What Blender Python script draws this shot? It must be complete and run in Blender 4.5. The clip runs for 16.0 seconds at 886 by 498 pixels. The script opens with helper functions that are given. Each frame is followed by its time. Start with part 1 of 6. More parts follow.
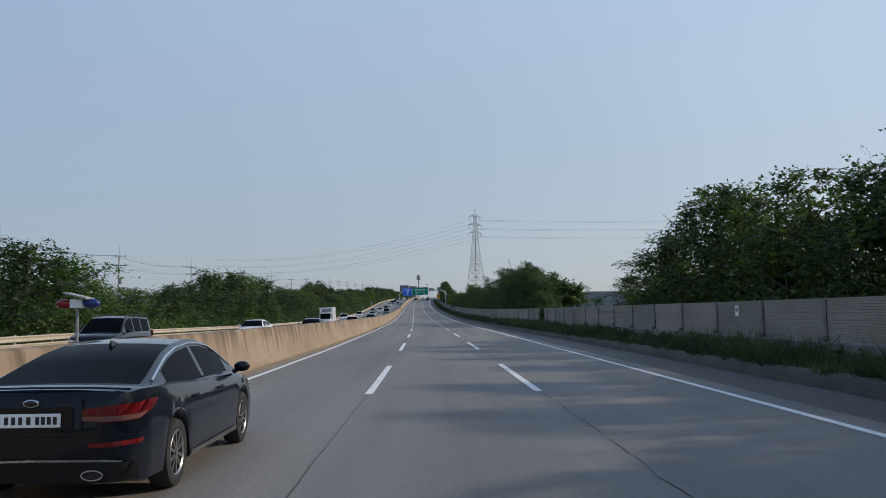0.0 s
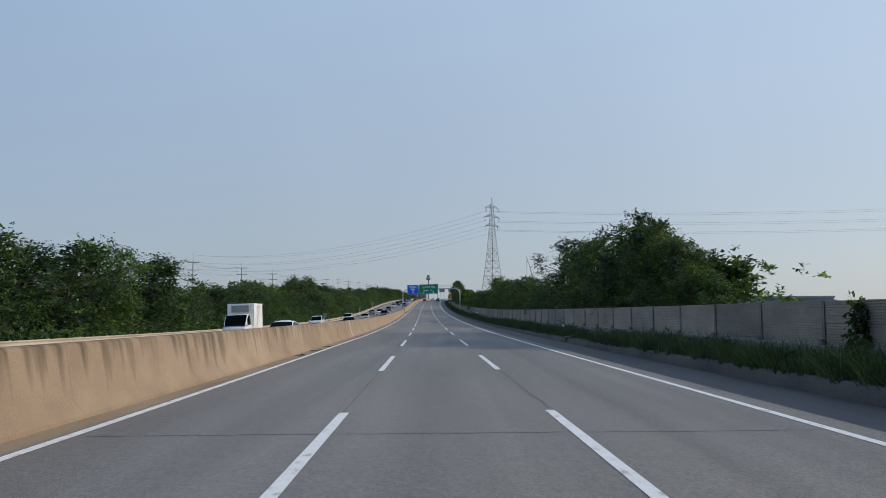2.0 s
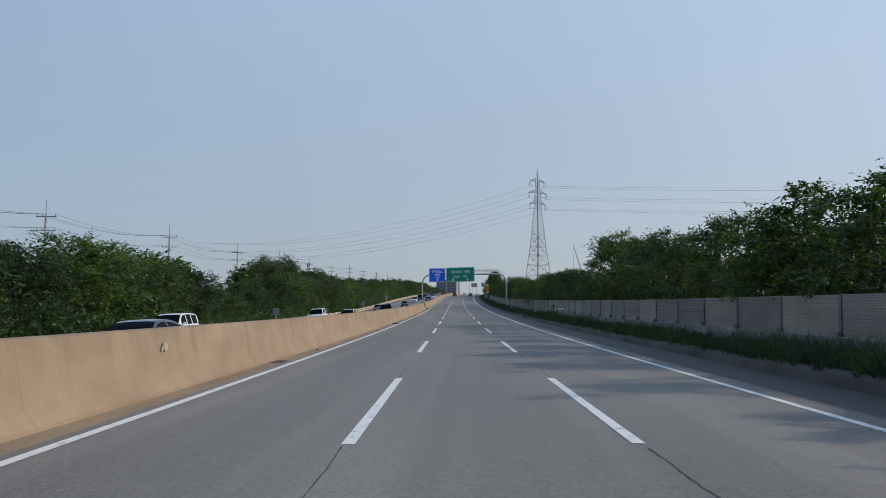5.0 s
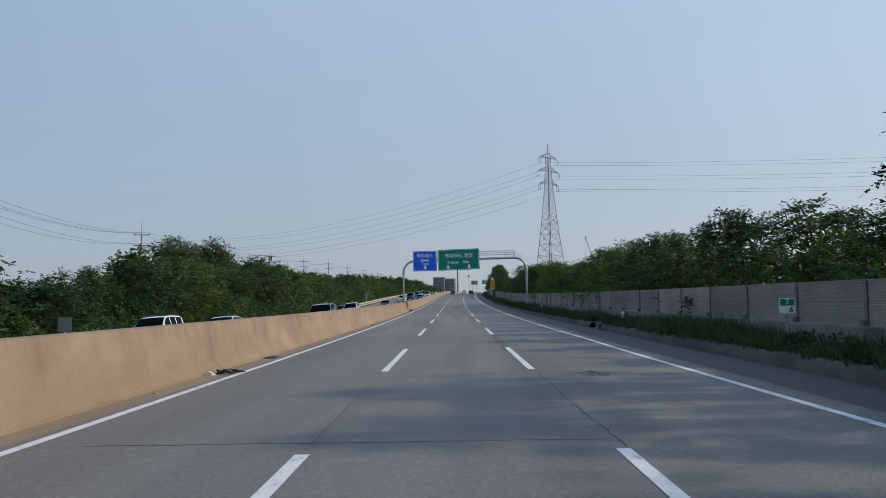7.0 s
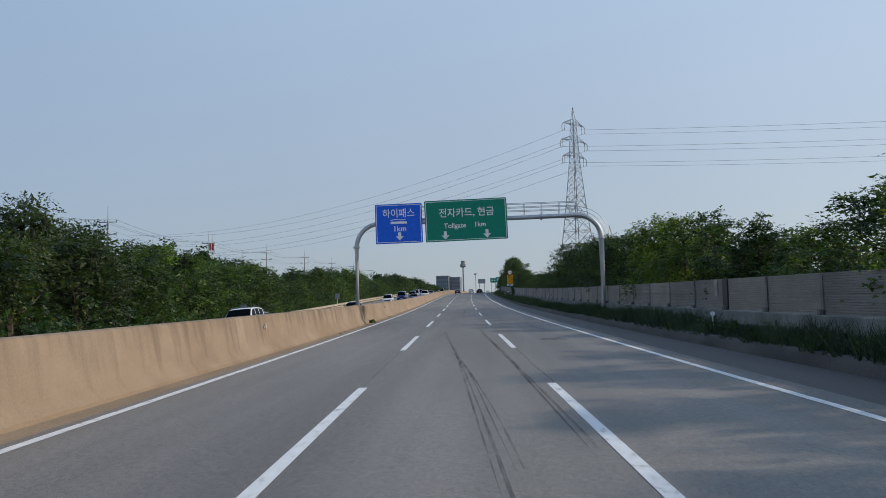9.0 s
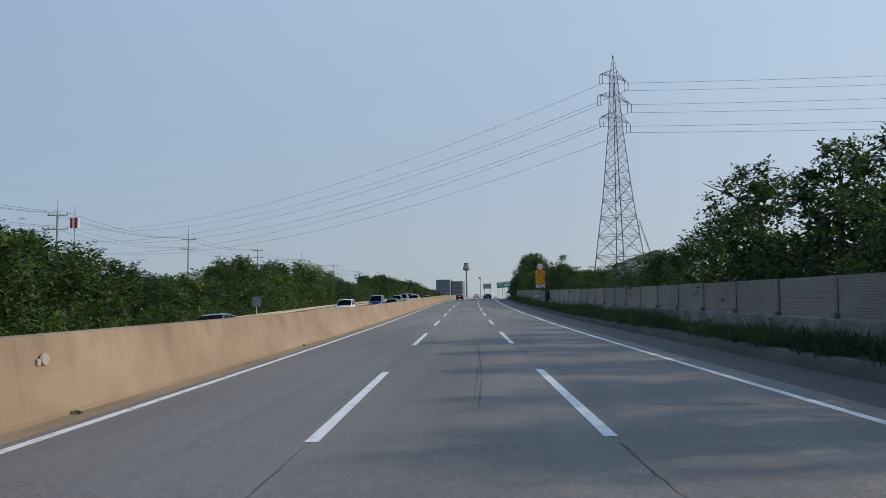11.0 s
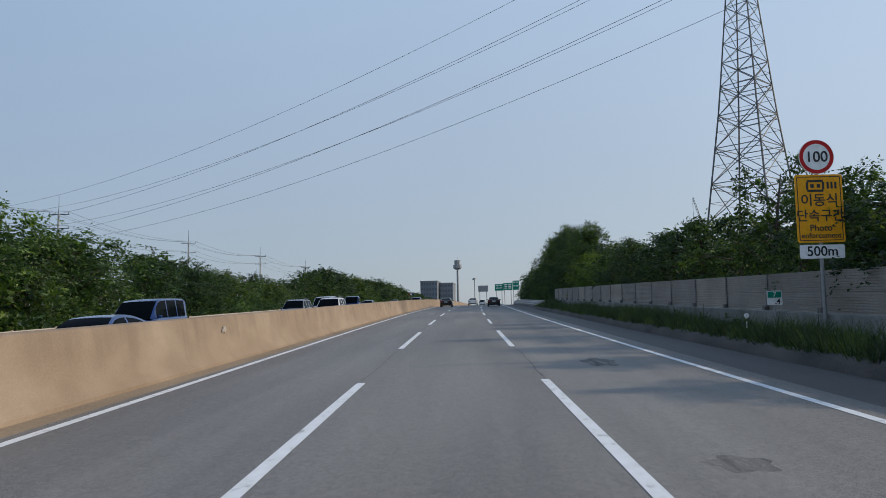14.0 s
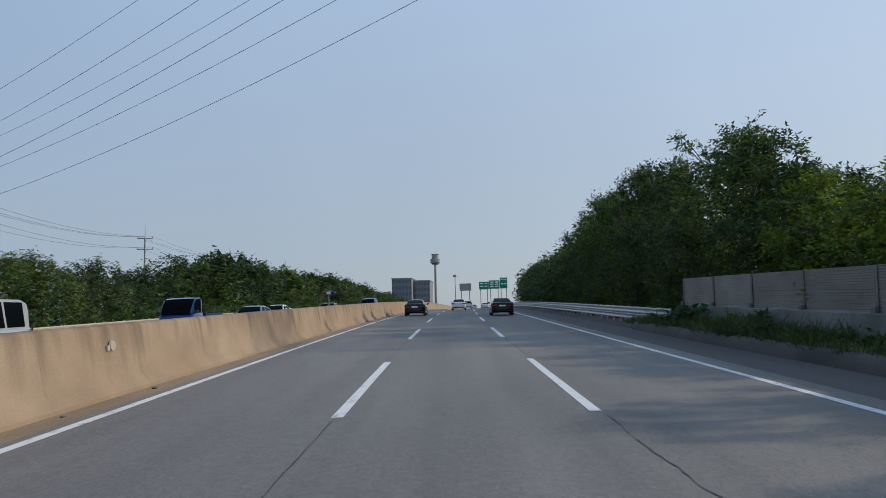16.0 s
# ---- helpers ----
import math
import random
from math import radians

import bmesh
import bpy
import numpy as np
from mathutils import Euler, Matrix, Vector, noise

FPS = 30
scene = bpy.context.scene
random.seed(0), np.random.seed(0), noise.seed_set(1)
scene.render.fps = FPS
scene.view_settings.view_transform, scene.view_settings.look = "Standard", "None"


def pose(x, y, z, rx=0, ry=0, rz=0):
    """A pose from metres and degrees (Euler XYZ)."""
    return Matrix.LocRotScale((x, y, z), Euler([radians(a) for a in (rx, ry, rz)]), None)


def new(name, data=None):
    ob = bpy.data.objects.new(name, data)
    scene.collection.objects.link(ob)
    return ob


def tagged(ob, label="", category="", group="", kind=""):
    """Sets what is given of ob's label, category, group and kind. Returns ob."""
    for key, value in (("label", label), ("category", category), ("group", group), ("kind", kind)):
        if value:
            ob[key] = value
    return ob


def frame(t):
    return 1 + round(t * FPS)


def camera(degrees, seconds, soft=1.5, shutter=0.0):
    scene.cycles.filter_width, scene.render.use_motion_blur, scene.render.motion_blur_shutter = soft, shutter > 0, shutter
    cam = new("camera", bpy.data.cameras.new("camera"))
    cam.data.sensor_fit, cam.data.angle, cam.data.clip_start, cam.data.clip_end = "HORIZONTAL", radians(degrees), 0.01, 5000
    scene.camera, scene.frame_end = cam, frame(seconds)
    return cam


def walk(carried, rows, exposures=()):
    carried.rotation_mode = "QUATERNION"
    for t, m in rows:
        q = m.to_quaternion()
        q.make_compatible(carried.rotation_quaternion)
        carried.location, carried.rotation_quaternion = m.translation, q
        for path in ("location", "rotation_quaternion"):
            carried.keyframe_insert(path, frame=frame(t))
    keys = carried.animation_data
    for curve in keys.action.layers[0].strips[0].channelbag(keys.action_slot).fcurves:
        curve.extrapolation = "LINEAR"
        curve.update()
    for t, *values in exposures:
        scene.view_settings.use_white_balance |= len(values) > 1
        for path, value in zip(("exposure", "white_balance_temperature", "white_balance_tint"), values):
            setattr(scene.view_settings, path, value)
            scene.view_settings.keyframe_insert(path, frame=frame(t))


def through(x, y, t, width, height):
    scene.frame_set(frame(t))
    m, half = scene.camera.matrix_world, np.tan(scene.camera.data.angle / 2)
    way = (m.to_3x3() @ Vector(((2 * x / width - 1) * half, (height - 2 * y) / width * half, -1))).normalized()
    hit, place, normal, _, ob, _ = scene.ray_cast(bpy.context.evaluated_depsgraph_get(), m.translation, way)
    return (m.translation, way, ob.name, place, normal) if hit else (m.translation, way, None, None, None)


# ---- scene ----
cam = camera(57.39, 16.0, soft=0.8, shutter=0.0)
PATH = [
    (0.0, pose(-0.460, 0.000, 1.675, 94.567, 0.785, -0.643)),
    (0.5, pose(-0.398, 13.461, 1.676, 94.690, 0.748, -0.509)),
    (1.0, pose(-0.408, 26.672, 1.681, 94.742, 0.770, -0.358)),
    (1.5, pose(-0.501, 39.613, 1.689, 94.732, 0.720, -0.100)),
    (2.0, pose(-0.688, 52.264, 1.701, 94.783, 0.401, 0.100)),
    (2.5, pose(-0.904, 64.682, 1.717, 94.762, 0.018, 0.534)),
    (3.0, pose(-1.154, 76.927, 1.740, 94.704, -0.333, 1.002)),
    (3.5, pose(-1.452, 89.215, 1.772, 94.657, -0.553, 1.405)),
    (4.0, pose(-1.810, 101.764, 1.816, 94.623, -0.536, 1.777)),
    (4.5, pose(-2.140, 114.443, 1.875, 94.604, -0.389, 2.048)),
    (5.0, pose(-2.433, 127.118, 1.951, 94.598, -0.112, 2.218)),
    (5.5, pose(-2.692, 139.790, 2.045, 94.599, 0.220, 2.301)),
    (6.0, pose(-2.919, 152.458, 2.161, 94.602, 0.531, 2.309)),
    (6.5, pose(-3.116, 165.011, 2.298, 94.599, 0.744, 2.269)),
    (7.0, pose(-3.277, 177.339, 2.454, 94.591, 0.861, 2.184)),
    (7.5, pose(-3.455, 189.873, 2.632, 94.710, 0.955, 2.129)),
    (8.0, pose(-3.734, 203.045, 2.840, 94.655, 1.166, 2.208)),
    (8.5, pose(-4.075, 216.762, 3.079, 94.586, 1.302, 2.372)),
    (9.0, pose(-4.443, 230.931, 3.347, 94.653, 1.354, 2.588)),
    (9.5, pose(-4.809, 245.258, 3.640, 94.751, 1.328, 2.726)),
    (10.0, pose(-5.165, 259.446, 3.951, 94.878, 1.224, 2.784)),
    (10.5, pose(-5.504, 273.495, 4.280, 95.008, 1.084, 2.787)),
    (11.0, pose(-5.820, 287.385, 4.626, 95.113, 0.950, 2.761)),
    (11.5, pose(-6.106, 301.096, 4.989, 95.167, 0.863, 2.735)),
    (12.0, pose(-6.360, 314.628, 5.370, 95.168, 0.822, 2.710)),
    (12.5, pose(-6.580, 328.356, 5.779, 95.150, 0.861, 2.624)),
    (13.0, pose(-6.790, 342.652, 6.232, 95.389, 0.862, 2.402)),
    (13.5, pose(-7.064, 357.024, 6.716, 95.378, 0.941, 2.334)),
    (14.0, pose(-7.365, 370.982, 7.209, 95.439, 1.081, 2.145)),
    (14.5, pose(-7.670, 384.705, 7.712, 95.499, 1.222, 1.809)),
    (15.0, pose(-7.947, 398.373, 8.224, 95.553, 1.283, 1.305)),
    (15.5, pose(-8.196, 412.051, 8.742, 95.540, 1.283, 0.827)),
    (16.0, pose(-8.411, 425.805, 9.265, 95.382, 1.227, 0.579)),
]

walk(cam, PATH, exposures=[(0.0, 0.0, 6500, 10), (16.0, 0.0, 6500, 10)])

# ---- light ----
SUN_ELEVATION, SUN_AZIMUTH = radians(27), radians(80)   # azimuth from +y towards +x
world = bpy.data.worlds.new("sky")
scene.world = world
world.use_nodes = True
wn, wl = world.node_tree.nodes, world.node_tree.links
sky = wn.new("ShaderNodeTexSky")
sky.sky_type, sky.sun_disc = "NISHITA", False
sky.sun_elevation, sky.sun_rotation = SUN_ELEVATION, SUN_AZIMUTH
sky.air_density, sky.dust_density, sky.ozone_density, sky.altitude = 1.0, 1.0, 2.0, 0
# summer haze: a pale blue veil, a little whiter towards the horizon
up = wn.new("ShaderNodeSeparateXYZ")
wl.new(wn.new("ShaderNodeTexCoord").outputs["Generated"], up.inputs["Vector"])
veil = wn.new("ShaderNodeValToRGB")
veil.color_ramp.elements[0].position, veil.color_ramp.elements[0].color = 0.0, (0.378, 0.432, 0.508, 1)
veil.color_ramp.elements[1].position, veil.color_ramp.elements[1].color = 0.42, (0.445, 0.585, 0.775, 1)
low = veil.color_ramp.elements.new(0.13)
low.color = (0.402, 0.478, 0.582, 1)
zenith = veil.color_ramp.elements.new(0.95)
zenith.color = (0.17, 0.29, 0.52, 1)
wl.new(up.outputs["Z"], veil.inputs["Fac"])
dim = wn.new("ShaderNodeMix")
dim.data_type, dim.blend_type = "RGBA", "MULTIPLY"
dim.inputs[0].default_value, dim.inputs[7].default_value = 1.0, (0.115, 0.115, 0.115, 1)
wl.new(sky.outputs["Color"], dim.inputs[6])
haze = wn.new("ShaderNodeMix")
haze.data_type = "RGBA"
haze.inputs[0].default_value = 0.74
wl.new(dim.outputs[2], haze.inputs[6])
wisps = wn.new("ShaderNodeTexNoise")
wisps.inputs["Scale"].default_value, wisps.inputs["Detail"].default_value = 2.2, 5.0
tone = wn.new("ShaderNodeMapRange")
tone.inputs["To Min"].default_value, tone.inputs["To Max"].default_value = 0.93, 1.07
wl.new(wisps.outputs["Fac"], tone.inputs["Value"])
soft_veil = wn.new("ShaderNodeMix")
soft_veil.data_type, soft_veil.blend_type = "RGBA", "MULTIPLY"
soft_veil.inputs[0].default_value = 1.0
wl.new(veil.outputs["Color"], soft_veil.inputs[6])
wl.new(tone.outputs["Result"], soft_veil.inputs[7])
# the haze is brighter on the sun's side
toward = wn.new("ShaderNodeMapRange")
toward.inputs["From Min"].default_value, toward.inputs["From Max"].default_value = -0.6, 0.6
glow = wn.new("ShaderNodeValToRGB")
glow.color_ramp.elements[0].color, glow.color_ramp.elements[1].color = (0.855, 0.90, 0.95, 1), (1.30, 1.24, 1.17, 1)
wl.new(up.outputs["X"], toward.inputs["Value"])
sunny = wn.new("ShaderNodeMix")
sunny.data_type, sunny.blend_type = "RGBA", "MULTIPLY"
sunny.inputs[0].default_value = 1.0
wl.new(soft_veil.outputs[2], sunny.inputs[6])
wl.new(toward.outputs["Result"], glow.inputs["Fac"])
wl.new(glow.outputs["Color"], sunny.inputs[7])
wl.new(sunny.outputs[2], haze.inputs[7])
wn["Background"].inputs["Strength"].default_value = 1.0
wl.new(haze.outputs[2], wn["Background"].inputs["Color"])
sun_lamp = new("sun", bpy.data.lights.new("sun", "SUN"))
sun_lamp.data.energy, sun_lamp.data.angle, sun_lamp.data.color = 2.45, radians(1.3), (1.0, 0.86, 0.68)
sun_way = Vector((math.sin(SUN_AZIMUTH) * math.cos(SUN_ELEVATION), math.cos(SUN_AZIMUTH) * math.cos(SUN_ELEVATION), math.sin(SUN_ELEVATION)))
sun_lamp.matrix_world = Matrix.Translation((60, 200, 60)) @ sun_way.to_track_quat("Z", "Y").to_matrix().to_4x4()

# ---- the road's line: distance along it, offset to the right, height above it ----
KNOTS = np.arange(-50, 1201, 100.0)
BEND = [4.385, 2.229, 0.067, -0.192, -0.923, -2.773, -3.215, -2.887, -2.223, -1.478, -0.766, -0.112, 0.511]     # per 10 km
RISE = [0.041, 0.248, 1.428, 0.987, 1.394, -0.670, -1.650, -1.854, -1.635, -1.226, -0.762, -0.298, 0.155]
STEP = 2.5
S_LINE = np.arange(-300, 3000, STEP)
_b = np.where((S_LINE <= 1150) & (S_LINE >= -50), np.interp(S_LINE, KNOTS, BEND), 0) * 1e-4
_r = np.where((S_LINE <= 1150) & (S_LINE >= -50), np.interp(S_LINE, KNOTS, RISE), 0) * 1e-4
_zero = int(300 / STEP)
HEAD = np.cumsum(_b) * STEP
HEAD -= HEAD[_zero]
GRADE = np.cumsum(_r) * STEP
GRADE -= GRADE[_zero]
GRADE = np.where(S_LINE > 1150, np.interp(1150, S_LINE, GRADE), GRADE)
X_LINE, Y_LINE, Z_LINE = (np.cumsum(v) * STEP for v in (-np.sin(HEAD), np.cos(HEAD), GRADE))
X_LINE, Y_LINE, Z_LINE = X_LINE - X_LINE[_zero], Y_LINE - Y_LINE[_zero], Z_LINE - Z_LINE[_zero]


# the opposite carriageway leans away from the median, most of all in the bend
LEAN_S = [50, 100, 150, 200, 250, 300, 350, 400, 450, 500, 620]
LEAN = [0.0, -0.33, -0.60, -0.88, -1.08, -0.98, -0.66, -0.42, -0.36, -0.27, -0.2]


def P(s, l, h=0.0):
    a = np.interp(s, S_LINE, HEAD)
    if -27.5 < l < -6.9:
        h += np.interp(s, LEAN_S, LEAN) * np.interp(l, [-27.5, -22.0, -20.5, -6.9], [0, 0.85, 1, 0])
    return Vector((np.interp(s, S_LINE, X_LINE) + l * math.cos(a), np.interp(s, S_LINE, Y_LINE) + l * math.sin(a), np.interp(s, S_LINE, Z_LINE) + h))


def on_road(s, l, h=0.0, turn=0.0, size=1.0):
    """A thing's pose: its +y ahead along the road, +x to the right."""
    a, g = np.interp(s, S_LINE, HEAD), np.interp(s, S_LINE, GRADE)
    lean = math.atan2(P(s, l + 0.2).z - P(s, l - 0.2).z, 0.4) if -20 < l < -7.3 else 0.0
    return Matrix.Translation(P(s, l, h)) @ Matrix.Rotation(a + radians(turn), 4, "Z") @ Matrix.Rotation(g * math.cos(radians(turn)), 4, "X") @ Matrix.Rotation(-lean * math.cos(radians(turn)), 4, "Y") @ Matrix.Scale(size, 4)


def upright(s, l, h=0.0, turn=0.0, size=1.0):
    a = np.interp(s, S_LINE, HEAD)
    return Matrix.Translation(P(s, l, h)) @ Matrix.Rotation(a + radians(turn), 4, "Z") @ Matrix.Scale(size, 4)


# ---- materials ----
def nodes_of(name):
    m = bpy.data.materials.new(name)
    m.use_nodes = True
    return m, m.node_tree.nodes, m.node_tree.links, m.node_tree.nodes["Principled BSDF"]


def noise_node(n, l, scale, stretch=(1, 1, 1), detail=4.0, world_space=True):
    if world_space:
        src = n.new("ShaderNodeNewGeometry").outputs["Position"]
    else:
        src = n.new("ShaderNodeTexCoord").outputs["Object"]
    mp = n.new("ShaderNodeMapping")
    mp.inputs["Scale"].default_value = stretch
    l.new(src, mp.inputs["Vector"])
    t = n.new("ShaderNodeTexNoise")
    t.inputs["Scale"].default_value, t.inputs["Detail"].default_value = scale, detail
    l.new(mp.outputs["Vector"], t.inputs["Vector"])
    return t.outputs["Fac"]


def ramp(n, l, src, stops):
    r = n.new("ShaderNodeValToRGB")
    els = r.color_ramp.elements
    while len(els) < len(stops):
        els.new(0.5)
    for e, (at, c) in zip(els, stops):
        e.position, e.color = at, (*c, 1)
    l.new(src, r.inputs["Fac"])
    return r.outputs["Color"]


def mixed(n, l, kind, fac, a, b):
    x = n.new("ShaderNodeMix")
    x.data_type, x.blend_type = "RGBA", kind
    for key, v in ((0, fac), (6, a), (7, b)):
        if hasattr(v, "links"):
            l.new(v, x.inputs[key])
        else:
            x.inputs[key].default_value = v if key == 0 else (*v, 1)
    return x.outputs[2]


def bumped(n, l, bsdf, src, strength, distance=0.01):
    b = n.new("ShaderNodeBump")
    b.inputs["Strength"].default_value, b.inputs["Distance"].default_value = strength, distance
    l.new(src, b.inputs["Height"])
    l.new(b.outputs["Normal"], bsdf.inputs["Normal"])


def surface(name, dark, light, rough=0.8, metal=0.0, coarse=0.6, fine=25.0, stretch=(1, 1, 1), bump=0.2, grain=0.35, world_space=True, coat=0.0):
    """Two scales of variation between two tones, with fine relief."""
    m, n, l, p = nodes_of(name)
    a = ramp(n, l, noise_node(n, l, coarse, stretch, 5, world_space), [(0.3, dark), (0.7, light)])
    f = noise_node(n, l, fine, (1, 1, 1), 3, world_space)
    c = mixed(n, l, "MULTIPLY", grain, a, ramp(n, l, f, [(0.3, (0.45, 0.45, 0.45)), (0.7, (1.3, 1.3, 1.3))]))
    l.new(c, p.inputs["Base Color"])
    p.inputs["Roughness"].default_value, p.inputs["Metallic"].default_value = rough, metal
    p.inputs["Coat Weight"].default_value = coat
    p.inputs["Coat Roughness"].default_value = 0.04
    if bump:
        bumped(n, l, p, f, bump)
    return m


def plain(name, col, rough=0.5, metal=0.0, coat=0.0, emit=0.0):
    m, n, l, p = nodes_of(name)
    f = noise_node(n, l, 6.0, (1, 1, 1), 4, False)
    l.new(ramp(n, l, f, [(0.35, tuple(v * 0.86 for v in col)), (0.7, tuple(min(v * 1.06, 1) for v in col))]), p.inputs["Base Color"])
    p.inputs["Roughness"].default_value, p.inputs["Metallic"].default_value = rough, metal
    p.inputs["Coat Weight"].default_value, p.inputs["Coat Roughness"].default_value = coat, 0.03
    if emit:
        p.inputs["Emission Color"].default_value, p.inputs["Emission Strength"].default_value = (*col, 1), emit
    return m


def asphalt_material(name, dark, light):
    m, n, l, p = nodes_of(name)
    base = ramp(n, l, noise_node(n, l, 0.35, (1, 0.12, 1), 6), [(0.3, dark), (0.7, light)])
    wheel = ramp(n, l, noise_node(n, l, 1.1, (1, 0.02, 1), 3), [(0.35, (0.80, 0.80, 0.80)), (0.65, (1.1, 1.09, 1.07))])
    c = mixed(n, l, "MULTIPLY", 0.7, base, wheel)
    stone = noise_node(n, l, 95.0, (1, 1, 1), 3)
    chips = noise_node(n, l, 17.0, (1, 0.6, 1), 4)
    c = mixed(n, l, "MULTIPLY", 0.5, c, ramp(n, l, chips, [(0.35, (0.74, 0.74, 0.74)), (0.65, (1.2, 1.2, 1.19))]))
    c = mixed(n, l, "MULTIPLY", 0.75, c, ramp(n, l, stone, [(0.32, (0.28, 0.28, 0.28)), (0.7, (1.75, 1.73, 1.68))]))
    patch = ramp(n, l, noise_node(n, l, 0.09, (1, 0.3, 1), 2), [(0.45, (0.9, 0.9, 0.92)), (0.6, (1.06, 1.05, 1.03))])
    c = mixed(n, l, "MULTIPLY", 0.8, c, patch)
    l.new(c, p.inputs["Base Color"])
    p.inputs["Roughness"].default_value = 0.70
    bumped(n, l, p, stone, 0.30, 0.004)
    return m


def barrier_material():
    """Sandy concrete; dirty water has run down from its top edge in places."""
    m, n, l, p = nodes_of("median_concrete")
    base = ramp(n, l, noise_node(n, l, 0.5, (1, 0.5, 1), 5), [(0.3, (0.300, 0.214, 0.140)), (0.7, (0.385, 0.290, 0.200))])
    blotch = ramp(n, l, noise_node(n, l, 1.3, (1, 0.6, 1), 6), [(0.32, (0.80, 0.79, 0.78)), (0.6, (1.03, 1.03, 1.03))])
    c = mixed(n, l, "MULTIPLY", 0.75, base, blotch)
    rise, grime = n.new("ShaderNodeAttribute"), n.new("ShaderNodeAttribute")
    rise.attribute_name, grime.attribute_name = "rise", "grime"
    run = noise_node(n, l, 1.0, (0.3, 2.1, 0.30), 7)
    reach = n.new("ShaderNodeMath")
    reach.operation = "MULTIPLY_ADD"
    reach.inputs[1].default_value, reach.inputs[2].default_value = 0.22, -0.20
    l.new(rise.outputs["Fac"], reach.inputs[0])
    deep = n.new("ShaderNodeMath")
    deep.operation = "ADD"
    l.new(run, deep.inputs[0])
    l.new(reach.outputs[0], deep.inputs[1])
    stain = ramp(n, l, deep.outputs[0], [(0.47, (0, 0, 0)), (0.80, (1, 1, 1))])
    amount = n.new("ShaderNodeMath")
    amount.operation, amount.use_clamp = "MULTIPLY", True
    l.new(stain, amount.inputs[0])
    l.new(grime.outputs["Fac"], amount.inputs[1])
    c = mixed(n, l, "MULTIPLY", amount.outputs[0], c, (0.40, 0.39, 0.37))
    pore = noise_node(n, l, 30, (1, 1, 1), 4)
    c = mixed(n, l, "MULTIPLY", 0.3, c, ramp(n, l, pore, [(0.3, (0.6, 0.6, 0.6)), (0.7, (1.2, 1.2, 1.2))]))
    l.new(c, p.inputs["Base Color"])
    p.inputs["Roughness"].default_value = 0.9
    bumped(n, l, p, pore, 0.15, 0.006)
    return m


def leaf_material(name, dark, mid, light, through=0.35):
    m, n, l, p = nodes_of(name)
    r = n.new("ShaderNodeNewGeometry").outputs["Random Per Island"]
    c = ramp(n, l, r, [(0.0, dark), (0.55, mid), (1.0, light)])
    o = ramp(n, l, n.new("ShaderNodeObjectInfo").outputs["Random"], [(0.0, (0.66, 0.76, 0.80)), (0.5, (1.05, 1.05, 1.0)), (1.0, (1.62, 1.48, 1.02))])
    c = mixed(n, l, "MULTIPLY", 1.0, c, o)
    # clump-sized tones painted in for sunlit tips and dark hollows
    big = ramp(n, l, noise_node(n, l, 0.9, (1, 1, 1), 4), [(0.36, (0.50, 0.55, 0.56)), (0.5, (0.9, 0.9, 0.86)), (0.66, (1.5, 1.44, 1.12))])
    c = mixed(n, l, "MULTIPLY", 1.0, c, big)
    l.new(c, p.inputs["Base Color"])
    p.inputs["Roughness"].default_value = 0.55
    t = n.new("ShaderNodeBsdfTranslucent")
    l.new(mixed(n, l, "MULTIPLY", 1.0, c, (1.35, 1.55, 0.8)), t.inputs["Color"])
    mx = n.new("ShaderNodeMixShader")
    mx.inputs["Fac"].default_value = through
    l.new(p.outputs["BSDF"], mx.inputs[1])
    l.new(t.outputs["BSDF"], mx.inputs[2])
    l.new(mx.outputs["Shader"], n["Material Output"].inputs["Surface"])
    return m


def paint_material():
    m, n, l, p = nodes_of("road_paint")
    worn = noise_node(n, l, 7.0, (1, 0.5, 1), 6)
    c = ramp(n, l, worn, [(0.27, (0.42, 0.41, 0.39)), (0.42, (0.78, 0.78, 0.76)), (0.7, (0.86, 0.86, 0.85))])
    l.new(c, p.inputs["Base Color"])
    p.inputs["Roughness"].default_value = 0.6
    bumped(n, l, p, noise_node(n, l, 60, (1, 1, 1), 2), 0.3, 0.004)
    return m


M_ROAD = asphalt_material("asphalt", (0.176, 0.165, 0.153), (0.243, 0.230, 0.214))
# shoulder: darker asphalt, deepened further in colour for the wall's shade
M_ROAD2 = asphalt_material("asphalt_shoulder_shaded", (0.070, 0.066, 0.062), (0.104, 0.098, 0.092))
M_GUTTER = surface("dusty_gutter", (0.26, 0.19, 0.12), (0.36, 0.27, 0.175), 0.95, coarse=1.2, fine=20, stretch=(1, 0.2, 1), bump=0.4)
M_MEDIAN = barrier_material()
M_MEDIAN_PALE = surface("patched_concrete", (0.40, 0.345, 0.285), (0.48, 0.425, 0.36), 0.9, coarse=2, bump=0.1, grain=0.15)
M_KERB = surface("kerb_concrete", (0.055, 0.050, 0.044), (0.122, 0.108, 0.094), 0.92, coarse=0.8, fine=18, stretch=(1, 0.5, 1), bump=0.4)
M_PLINTH = surface("plinth_concrete", (0.125, 0.128, 0.113), (0.275, 0.275, 0.255), 0.9, coarse=0.9, fine=14, stretch=(1, 1, 0.35), bump=0.3)
M_MOSSY = surface("mossy_concrete", (0.075, 0.078, 0.062), (0.165, 0.16, 0.135), 0.95, coarse=2.2, fine=16, bump=0.5)
M_PANEL = surface("noise_panel_metal", (0.265, 0.242, 0.210), (0.375, 0.348, 0.308), 0.6, 0.1, coarse=0.5, fine=9, stretch=(1, 1, 2.0), bump=0.05, grain=0.25)
_n, _l = M_PANEL.node_tree.nodes, M_PANEL.node_tree.links
_p = _n["Principled BSDF"]
